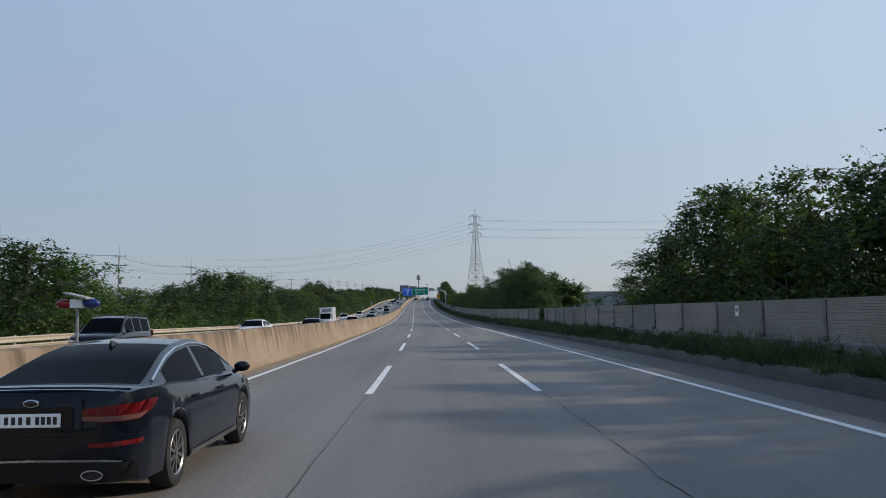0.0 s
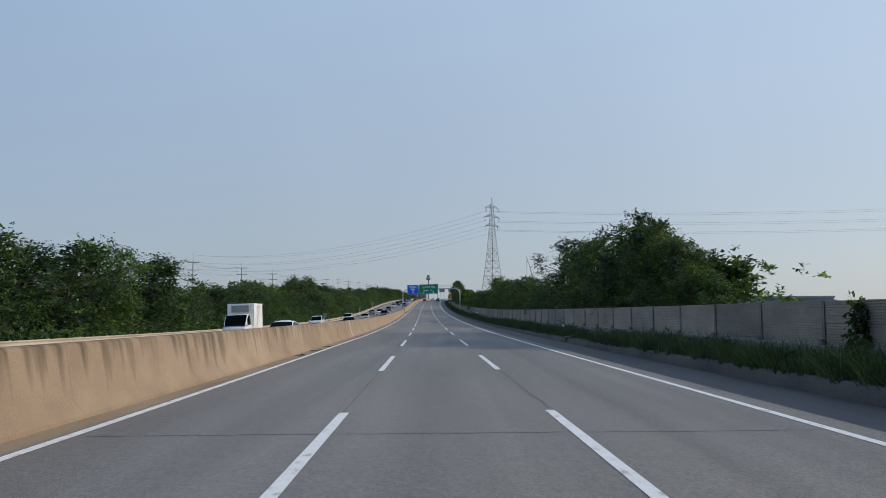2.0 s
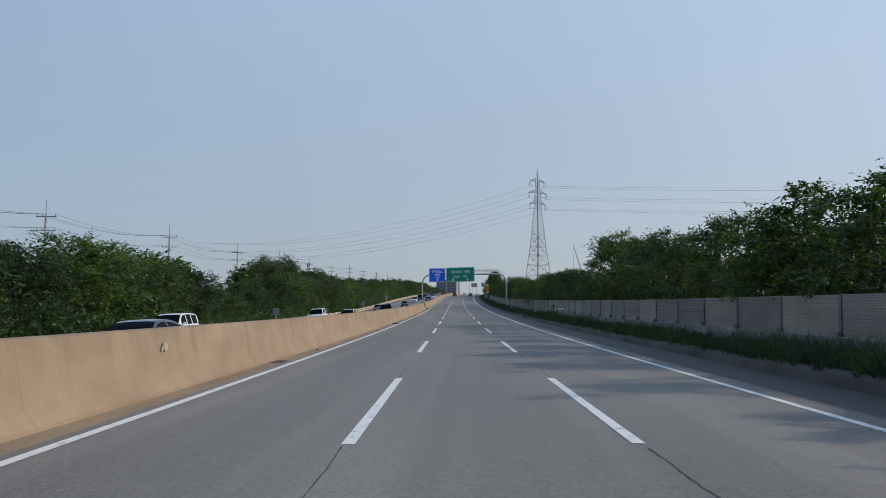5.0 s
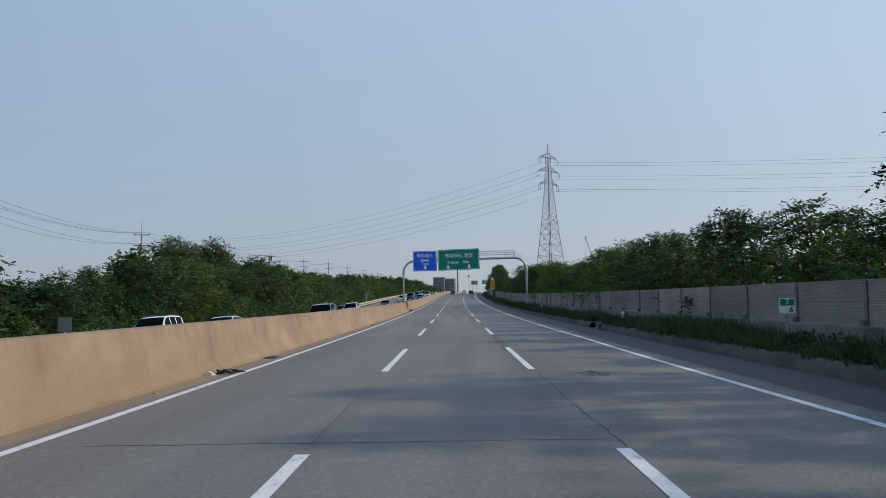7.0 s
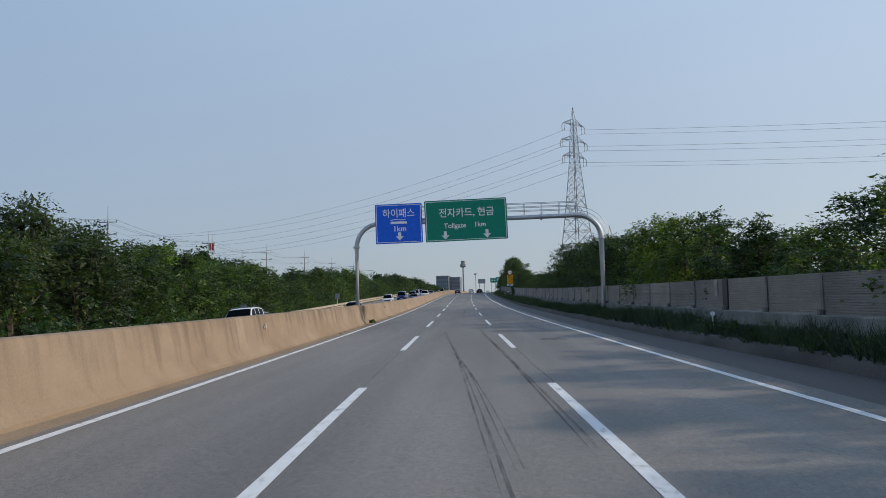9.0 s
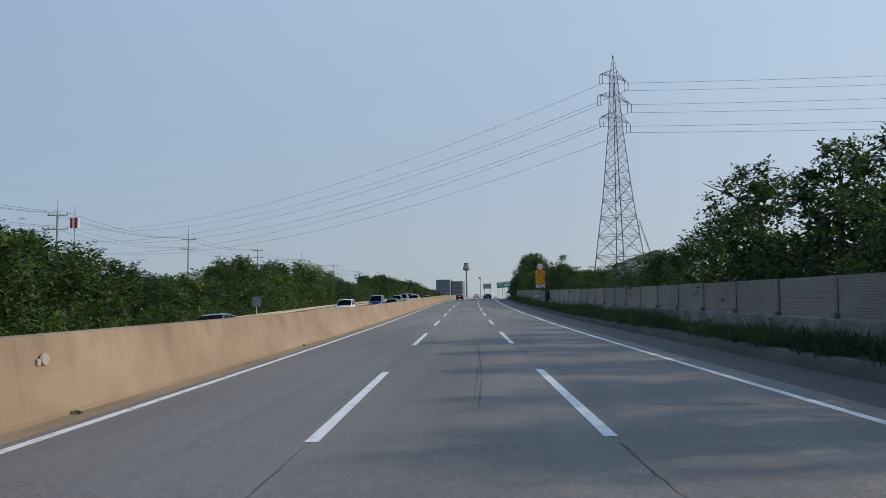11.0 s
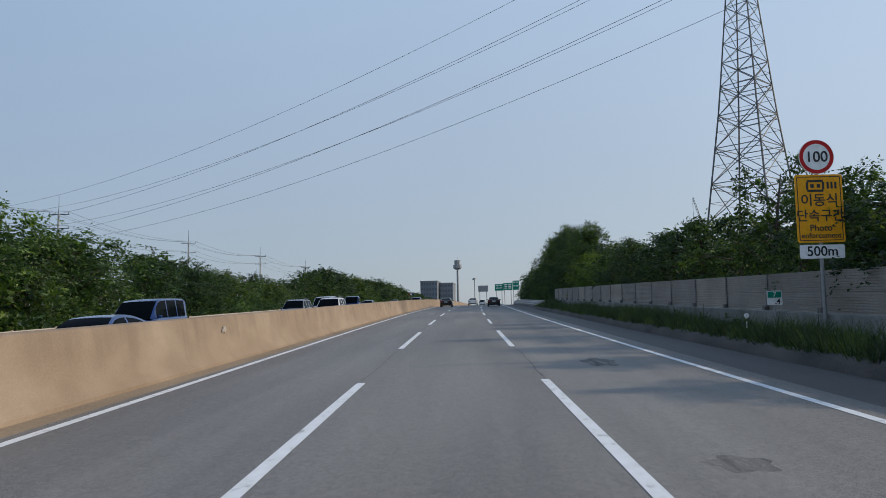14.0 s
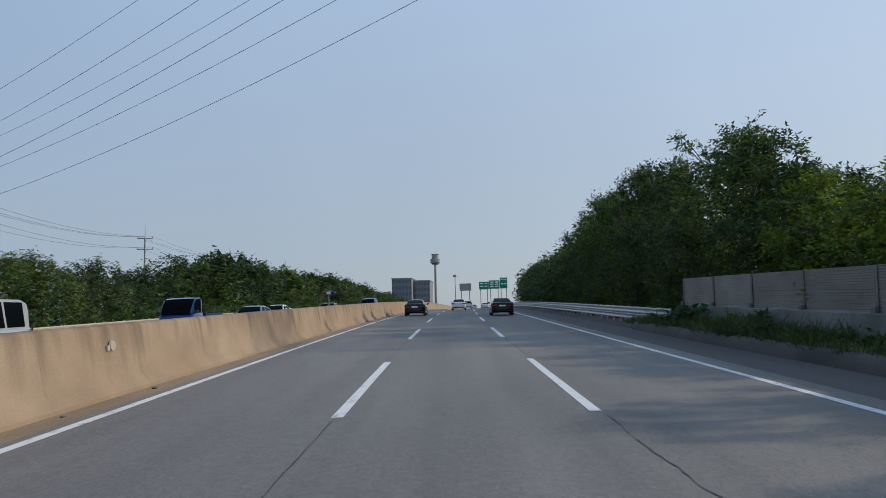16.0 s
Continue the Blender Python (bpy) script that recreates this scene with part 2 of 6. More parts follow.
_own = ramp(_n, _l, _n.new("ShaderNodeObjectInfo").outputs["Random"], [(0.0, (0.78, 0.79, 0.82)), (0.5, (0.98, 0.98, 0.98)), (1.0, (1.18, 1.16, 1.12))])
_l.new(mixed(_n, _l, "MULTIPLY", 1.0, _p.inputs["Base Color"].links[0].from_socket, _own), _p.inputs["Base Color"])
M_POST = surface("post_steel", (0.16, 0.15, 0.145), (0.26, 0.25, 0.24), 0.6, 0.5, coarse=2, bump=0.1)
M_GALV = surface("galvanised_steel", (0.42, 0.43, 0.44), (0.58, 0.59, 0.60), 0.45, 0.75, coarse=1.5, fine=30, bump=0.05)
M_BEIGE = surface("beige_rail_steel", (0.44, 0.36, 0.26), (0.58, 0.49, 0.37), 0.6, 0.1, coarse=0.7, fine=12, bump=0.05)
M_SOIL = surface("verge_soil", (0.06, 0.065, 0.03), (0.12, 0.115, 0.06), 1.0, coarse=0.5, fine=8, bump=0.6)
M_GROUND = surface("ground_green", (0.035, 0.055, 0.018), (0.085, 0.10, 0.04), 1.0, coarse=0.06, fine=3, bump=0.5)
M_BARK = surface("bark", (0.05, 0.04, 0.03), (0.13, 0.11, 0.085), 0.95, coarse=3, fine=25, stretch=(1, 1, 0.3), bump=0.6, world_space=False)
M_LEAF = leaf_material("leaves_mid", (0.0218, 0.0474, 0.0188), (0.0520, 0.0895, 0.0305), (0.1065, 0.1483, 0.0522), 0.42)
M_LEAF_DARK = leaf_material("leaves_dark", (0.0169, 0.0391, 0.0178), (0.0403, 0.0716, 0.0266), (0.0827, 0.1209, 0.0432), 0.40)
M_LEAF_BRIGHT = leaf_material("leaves_bright", (0.0300, 0.0685, 0.0239), (0.0600, 0.1108, 0.0360), (0.1148, 0.1688, 0.0570), 0.4)
M_LEAF_OLIVE = leaf_material("leaves_olive", (0.0354, 0.0527, 0.0224), (0.0686, 0.0967, 0.0375), (0.1197, 0.1483, 0.0648), 0.4)
M_LEAF_FRESH = leaf_material("leaves_fresh", (0.050, 0.085, 0.018), (0.095, 0.145, 0.030), (0.165, 0.205, 0.050), 0.45)
M_GRASS = leaf_material("grass_blades", (0.016, 0.036, 0.015), (0.036, 0.064, 0.025), (0.085, 0.104, 0.045), 0.3)
M_PAINT = paint_material()
M_CRACK = surface("crack", (0.028, 0.026, 0.024), (0.07, 0.066, 0.06), 0.85, coarse=2, bump=0.3)
M_SKID = surface("tyre_mark", (0.06, 0.057, 0.054), (0.11, 0.105, 0.10), 0.8, coarse=1.0, fine=40, stretch=(1, 0.3, 1), bump=0.0)
_n, _l = M_SKID.node_tree.nodes, M_SKID.node_tree.links
_worn = ramp(_n, _l, noise_node(_n, _l, 9.0, (1, 0.10, 1), 5), [(0.30, (0.02, 0.02, 0.02)), (0.75, (0.55, 0.55, 0.55))])
_l.new(_worn, _n["Principled BSDF"].inputs["Alpha"])
M_STEEL_TOWER = surface("tower_steel", (0.09, 0.093, 0.097), (0.15, 0.154, 0.158), 0.6, 0.4, coarse=0.5, bump=0.0)
M_WIRE = plain("wire", (0.06, 0.065, 0.07), 0.6, 0.3)
M_CONC_POLE = surface("pole_concrete", (0.34, 0.33, 0.31), (0.46, 0.45, 0.43), 0.85, coarse=1, bump=0.1)
M_INSUL = plain("insulator", (0.22, 0.20, 0.19), 0.3)
M_BLUE = plain("sign_blue", (0.02, 0.15, 0.80), 0.4)
M_GREEN = plain("sign_green", (0.01, 0.26, 0.17), 0.4)
M_WHITE = plain("sign_white", (0.93, 0.93, 0.92), 0.45)
M_ORANGE = plain("sign_orange", (0.97, 0.42, 0.015), 0.5)
M_RED = plain("sign_red", (0.55, 0.02, 0.02), 0.45)
M_BLACK = plain("sign_black", (0.02, 0.02, 0.02), 0.5)
for _m in (M_BLUE, M_GREEN, M_WHITE, M_ORANGE, M_RED):
    _m.node_tree.nodes["Principled BSDF"].inputs["Specular IOR Level"].default_value = 0.18
M_GREY = plain("sign_back", (0.30, 0.31, 0.32), 0.5, 0.5)


# ---- mesh helpers ----
def curve_at(pairs, s):
    return float(np.interp(s, [a for a, _ in pairs], [b for _, b in pairs]))


def mesh_of(name, bm, material, smooth=False):
    me = bpy.data.meshes.new(name)
    bm.to_mesh(me)
    bm.free()
    for m in (material if isinstance(material, (list, tuple)) else [material]):
        me.materials.append(m)
    if smooth:
        me.shade_smooth()
        me.set_sharp_from_angle(angle=radians(38))
    return me


def part(name, bm, material, parent=None, label="", smooth=False, m=None):
    ob = new(name, mesh_of(name, bm, material, smooth))
    if parent is not None:
        ob.parent = parent
    if m is not None:
        ob.matrix_basis = m
    return tagged(ob, label)


def empty(name, m, label="", category="", group="", kind=""):
    ob = new(name)
    ob.matrix_basis = m
    return tagged(ob, label, category, group, kind)


def box(bm, c, size, m=None, bevel=0.0):
    g = bmesh.ops.create_cube(bm, size=1.0, matrix=(m or Matrix()) @ Matrix.Translation(c) @ Matrix.Diagonal((*size, 1)))
    if bevel:
        es = {e for v in g["verts"] for e in v.link_edges}
        bmesh.ops.bevel(bm, geom=list(es), offset=bevel, segments=2, affect="EDGES", profile=0.5)
    return bm


def rod(bm, a, b, r0, r1=None, seg=6, caps=True):
    a, b = Vector(a), Vector(b)
    d = b - a
    m = Matrix.Translation((a + b) / 2) @ d.to_track_quat("Z", "Y").to_matrix().to_4x4()
    bmesh.ops.create_cone(bm, cap_ends=caps, segments=seg, radius1=r0, radius2=r0 if r1 is None else r1, depth=d.length, matrix=m)
    return bm


def grid_mesh(name, rows_, material, smooth=True):
    """Rows of points, skinned."""
    n, k = len(rows_), len(rows_[0])
    vs = [tuple(v) for row in rows_ for v in row]
    fs = [(i * k + j, i * k + j + 1, (i + 1) * k + j + 1, (i + 1) * k + j) for i in range(n - 1) for j in range(k - 1)]
    me = bpy.data.meshes.new(name)
    me.from_pydata(vs, [], fs)
    me.materials.append(material)
    if smooth:
        me.shade_smooth()
        me.set_sharp_from_angle(angle=radians(30))
    return me


def strip(name, profile, s0, s1, material, step=5.0, parent=None, label="", category="", kind="structure"):
    ss = np.linspace(s0, s1, max(2, int((s1 - s0) / step) + 1))
    ob = new(name, grid_mesh(name, [[P(s, l, h) for l, h in profile] for s in ss], material))
    if parent:
        ob.parent = parent
        return ob
    return tagged(ob, label, category, "", kind)


def sweep(bm, pts, r, seg=6):
    """A tube along points."""
    pts = [Vector(p) for p in pts]
    rings = []
    for i, p in enumerate(pts):
        d = (pts[min(i + 1, len(pts) - 1)] - pts[max(i - 1, 0)]).normalized()
        q = d.to_track_quat("Z", "Y").to_matrix()
        rr = r[i] if isinstance(r, (list, tuple)) else r
        rings.append([bm.verts.new(p + q @ Vector((rr * math.cos(a), rr * math.sin(a), 0))) for a in [2 * math.pi * k / seg for k in range(seg)]])
    for a, b in zip(rings, rings[1:]):
        for k in range(seg):
            bm.faces.new((a[k], a[(k + 1) % seg], b[(k + 1) % seg], b[k]))
    bm.faces.new(rings[0][::-1])
    bm.faces.new(rings[-1])
    return bm


# ---- ground, carriageways ----
ground_rows = []
for s in [-290, -120, -50, 0, 50, 100, 150, 200, 250, 300, 350, 400, 450, 500, 560, 620, 700, 800, 950, 1150, 1500, 2000, 2900]:
    row = []
    for l in (-2600, -900, -300, -120, -60, -35, -22, -20.4, 10.1, 14, 30, 60, 120, 300, 900, 2600):
        side = 0.0 if -20.4 <= l <= 10.1 else 1.0
        drop = -0.25 - side * min(2.0, 0.06 * max(0, (l - 12) if l > 0 else (-l - 24)))
        # the line's far height evens out to the sides
        row.append(P(s, l if abs(l) < 300 else l, drop))
    ground_rows.append(row)
tagged(new("ground", grid_mesh("ground", ground_rows, M_GROUND)), "green and brown rough ground beside the motorway", "ground", "", "structure")
road = strip("road", [(-5.62, 0), (-1.8, 0.0), (1.8, 0.0), (6.08, 0)], -200, 1150, M_ROAD, 4, label="worn grey asphalt carriageway with three lanes", category="road")
strip("road_shoulder", [(6.08, 0), (8.0, -0.02)], -200, 1150, M_ROAD2, 4, label="darker asphalt hard shoulder beside the kerb, shade mixed into its colour", category="road shoulder")
strip("gutter", [(-6.12, 0.02), (-5.9, 0.0), (-5.62, 0.0)], -200, 1150, M_GUTTER, 4, label="sandy brown dust strip at the foot of the median barrier", category="gutter")
strip("opposite_road", [(-20.2, 0), (-16, 0), (-12, 0), (-6.9, 0)], -200, 1150, M_ROAD, 4, label="grey asphalt carriageway of the opposite direction", category="road")
strip("opposite_verge", [(-26, -0.3), (-22.0, -0.05), (-20.2, -0.02)], -200, 1150, M_SOIL, 5, label="grassy verge beyond the far guardrail", category="verge")

# kerb and verge on the right
for a, b in ((-200, 222.8), (224.7, 462)):
    strip("kerb", [(7.76, -0.05), (7.80, 0.10), (7.88, 0.24), (7.93, 0.285), (8.00, 0.30), (8.16, 0.31), (8.20, 0.27)], a, b, M_KERB, 2.5, label="low weathered concrete kerb wall along the shoulder", category="kerb")
strip("verge", [(8.18, 0.26), (8.9, 0.36), (9.78, 0.46)], -200, 462, M_SOIL, 3, label="narrow strip of soil between kerb and noise barrier", category="verge")
strip("shoulder_edge", [(7.95, -0.02), (8.5, 0.06), (9.6, 0.10), (10.2, -0.1)], 462, 1150, M_KERB, 3, label="dusty concrete edge below the guardrail", category="kerb")


# ---- road markings ----
def paint_strip(name, l, half, s0, s1, material, h=0.006, step=3.0, wobble=0.0, seed=0, parent=None, drift=None):
    rnd = random.Random(seed)
    ss = np.linspace(s0, s1, max(2, int((s1 - s0) / step) + 1))
    rows_ = []
    for s in ss:
        o = rnd.uniform(-wobble, wobble) + (curve_at(drift, s) if drift else 0.0)
        w = half * (1 + (rnd.uniform(-0.5, 0.6) if wobble else 0))
        rows_.append([P(s, l + o - w, h), P(s, l + o + w, h)])
    ob = new(name, grid_mesh(name, rows_, material))
    ob.parent = parent
    return ob


# the painted edge lines wander a little
EDGE_DRIFT = {-5.34: [(40, 0), (62, -0.09), (95, -0.14), (106, -0.12), (116, 0)], 5.44: [(40, 0), (58, 0.05), (72, 0.05), (84, 0), (204, 0), (213, 0.10), (222, 0), (343, 0), (351, 0.12), (361, 0)]}
markings = empty("road_marking", Matrix(), "white painted lane lines on the asphalt", "road marking", "", "structure")
for l in (-5.34, 5.44, -7.75, -18.5):
    paint_strip("edge_line", l, 0.085, -200, 900, M_PAINT, parent=markings, drift=EDGE_DRIFT.get(l))
DASH, FIRST = 9.30, 17.25
ODD_DASH = {3: (0.0, -0.45), 4: (-0.8, 0.0), 15: (0.0, 0.6), 17: (0.0, 0.95), 18: (-0.6, 0.5), 19: (0.0, 2.3), 20: (0.8, 0.3)}     # repainted a little off the 20 m beat
for l, shift in ((-1.8, 0), (1.8, 0.14), (-11.3, 6.0), (-14.9, 6.0)):
    for k in range(-1, 34):
        a = FIRST + shift + 20 * k
        near, far = ODD_DASH.get(k, (0.0, 0.0)) if abs(l) < 2 else (0.0, 0.0)
        paint_strip("lane_dash", l, 0.085, a + near, a + DASH + far, M_PAINT, parent=markings)
joints = empty("road_joint", Matrix(), "dark sealed cracks and joints in the asphalt", "road crack", "", "structure")


def crack(l, half, s0, s1, jag, seed):
    """A broken crack: it strays and comes back, wide and narrow by turns."""
    rnd = random.Random(seed)
    off, rows_ = 0.0, []
    for s in np.arange(s0, s1, 0.11):
        off = off * 0.93 + rnd.uniform(-jag, jag)
        w = half * rnd.choice((0.25, 0.5, 0.8, 1.0, 1.3, 1.9))
        rows_.append([P(s, l + off - w, 0.0048), P(s, l + off + w, 0.0048)])
    ob = new("crack", grid_mesh("crack", rows_, M_CRACK))
    ob.parent = joints


for i, l in enumerate((-1.83, 1.85)):
    for k in range(-1, 30):
        a = FIRST + DASH + 20 * k
        crack(l, (0.005, 0.007)[i], a + 0.05, a + 10.5, (0.006, 0.016)[i], 11 + i * 50 + k)
crack(1.71, 0.016, 203.0, 216.2, 0.024, 97)
crack(1.80, 0.011, 216.0, 238.0, 0.022, 99)

# ---- median barrier ----
BAR = [(-6.04, -0.02), (-6.05, 0.08), (-6.24, 0.32), (-6.40, 1.18), (-6.43, 1.23), (-6.48, 1.255), (-6.66, 1.255), (-6.71, 1.23), (-6.74, 1.18), (-6.86, 0.32), (-7.05, 0.08), (-7.06, -0.02)]
median = empty("median_barrier", Matrix(), "sand-coloured concrete median barrier with dark vertical water stains", "median barrier", "", "structure")


GRIME_S = [-30, 15, 30, 70, 85, 110, 125, 180, 215, 235, 262, 285, 300, 380, 420, 445, 480, 500]
GRIME = [0.9, 1.2, 1.6, 1.7, 1.3, 0.7, 0.45, 0.4, 0.6, 0.6, 0.9, 0.7, 0.4, 0.3, 0.4, 0.9, 1.0, 0.5]


def barrier_segment(s0, s1):
    ss = np.linspace(s0 + 0.002, s1 - 0.002, 4)
    me = grid_mesh("barrier_segment", [[P(s, l, h) for l, h in BAR] for s in ss], M_MEDIAN)
    bm = bmesh.new()
    bm.from_mesh(me)
    bm.verts.ensure_lookup_table()
    k = len(BAR)
    bm.faces.new([bm.verts[i] for i in range(k)])
    bm.faces.new([bm.verts[3 * k + i] for i in range(k)][::-1])
    bm.to_mesh(me)
    bm.free()
    me.attributes.new("rise", "FLOAT", "POINT").data.foreach_set("value", [h for _ in ss for l, h in BAR])
    me.attributes.new("grime", "FLOAT", "POINT").data.foreach_set("value", [float(np.interp(s, GRIME_S, GRIME)) for s in ss for _ in BAR])
    ob = new("barrier_segment", me)
    ob.parent = median


for i in range(60):
    barrier_segment(-30 + 12 * i, -18 + 12 * i)
barrier_segment(-200, -30)
barrier_segment(690, 1100)

# ---- noise barrier ----
def wall_drop(s):
    return float(np.interp(s, [20, 120, 250, 410], [-0.19, -0.10, -0.02, 0.03]))


noise_wall = empty("noise_barrier", Matrix(), "weathered grey ribbed metal noise barrier on a concrete plinth", "noise barrier", "", "structure")
PANEL_W = 4.0
WALL_S0, WALL_S1 = 1.25, 460.3
N_PANEL = int(round((WALL_S1 - WALL_S0) / PANEL_W))
bm = bmesh.new()
prof = []
RIBS = 16
for i in range(RIBS):
    z = 0.995 + i * (1.105 / RIBS)
    d = 1.105 / RIBS
    if i == 8:
        prof += [(0.02, z - 0.006), (0.02, z + 0.012)]
        z, d = z + 0.014, d - 0.014
    prof += [(-0.03, z + 0.002), (-0.03, z + d * 0.58), (-0.004, z + d * 0.68), (-0.004, z + d * 0.95)]
prof = [(-0.035, 0.988)] + prof + [(-0.035, 2.10), (-0.035, 2.13), (0.06, 2.13), (0.06, 0.988)]
ring_a = [bm.verts.new((x, -1.94, z)) for x, z in prof]
ring_b = [bm.verts.new((x, 1.94, z)) for x, z in prof]
for i in range(len(prof)):
    j = (i + 1) % len(prof)
    bm.faces.new((ring_a[i], ring_b[i], ring_b[j], ring_a[j]))
bm.faces.new(ring_a[::-1])
bm.faces.new(ring_b)
panel_me = mesh_of("panel", bm, M_PANEL)
bm = bmesh.new()
box(bm, (-0.05, 0, 1.55), (0.010, 0.15, 1.16))
box(bm, (0.06, 0, 1.55), (0.010, 0.15, 1.16))
box(bm, (0.005, 0, 1.55), (0.10, 0.010, 1.16))
box(bm, (-0.03, 0, 0.985), (0.24, 0.26, 0.03))
box(bm, (-0.11, 0.0, 1.06), (0.13, 0.22, 0.17), bevel=0.03)
post_me = mesh_of("post", bm, M_POST)
for i in range(N_PANEL + 1):
    s = WALL_S0 + PANEL_W * i
    ob = new("wall_post", post_me)
    ob.parent = noise_wall
    ob.matrix_basis = on_road(s, 9.98, wall_drop(s))
    if i < N_PANEL:
        ob = new("wall_panel", panel_me)
        ob.parent = noise_wall
        ob.matrix_basis = on_road(s + 2, 9.98 + random.uniform(-0.008, 0.008), wall_drop(s + 2) + random.uniform(-0.006, 0.006))
for i in range(24):
    a, b = max(-30, -20 + 20 * i), min(WALL_S1 + 0.1, 20 * i)
    if b <= a:
        continue
    ss = np.linspace(a + 0.01, b - 0.01, 6)
    rows_ = [[P(s, l, h + (wall_drop(s) if h > 0.5 else 0)) for l, h in ((9.74, -0.2), (9.74, 0.96), (9.76, 0.985), (10.18, 0.985), (10.20, -0.2))] for s in ss]
    ob = new("plinth", grid_mesh("plinth", rows_, M_PLINTH))
    ob.parent = noise_wall


# ---- guardrails ----
def w_beam(bm, s0, s1, l, h, face=-1, material=None):
    prof_ = [(0, -0.155), (0.045, -0.13), (0.05, -0.085), (0.01, -0.03), (0.01, 0.03), (0.05, 0.085), (0.045, 0.13), (0, 0.155)]
    ss = np.linspace(s0, s1, max(2, int((s1 - s0) / 4) + 1))
    rows_ = [[bm.verts.new(P(s, l + face * x, h + z)) for x, z in prof_] for s in ss]
    for a, b in zip(rows_, rows_[1:]):
        for j in range(len(prof_) - 1):
            bm.faces.new((a[j], a[j + 1], b[j + 1], b[j]))
    return bm


right_rail = empty("guardrail", Matrix(), "galvanised steel guardrail with two beams beside the shoulder", "guardrail", "", "structure")
for i in range(30):
    a = 459.5 + 8 * i
    bm = w_beam(bmesh.new(), a, a + 8.02, 8.9, 0.74)
    w_beam(bm, a, a + 8.02, 8.9, 0.42)
    part("rail_beam", bm, M_GALV, right_rail, smooth=True)
bm = bmesh.new()
rod(bm, (0.08, 0, -0.1), (0.08, 0, 0.92), 0.055, seg=10)
box(bm, (0.02, 0, 0.55), (0.06, 0.12, 0.6))
gp_me = mesh_of("rail_post", bm, M_GALV)
for i in range(121):
    ob = new("rail_post", gp_me)
    ob.parent = right_rail
    ob.matrix_basis = on_road(460 + 2 * i, 8.9)
left_rail = empty("guardrail", Matrix(), "beige steel guardrail on the far side of the opposite carriageway", "guardrail", "", "structure")
for i in range(24):
    a = -30 + 32 * i
    bm = w_beam(bmesh.new(), a, a + 32.02, -20.5, 0.70, 1)
    part("rail_beam", bm, M_BEIGE, left_rail, smooth=True)
    bm = w_beam(bmesh.new(), a, a + 32.02, -20.5, 0.30, 1)
    part("rail_beam", bm, M_BEIGE, left_rail, smooth=True)
bm = bmesh.new()
rod(bm, (-0.08, 0, -0.1), (-0.08, 0, 0.9), 0.055, seg=8)
gl_me = mesh_of("rail_post", bm, M_BEIGE)
for i in range(180):
    ob = new("rail_post", gl_me)
    ob.parent = left_rail
    ob.matrix_basis = on_road(-20 + 4 * i, -20.5)


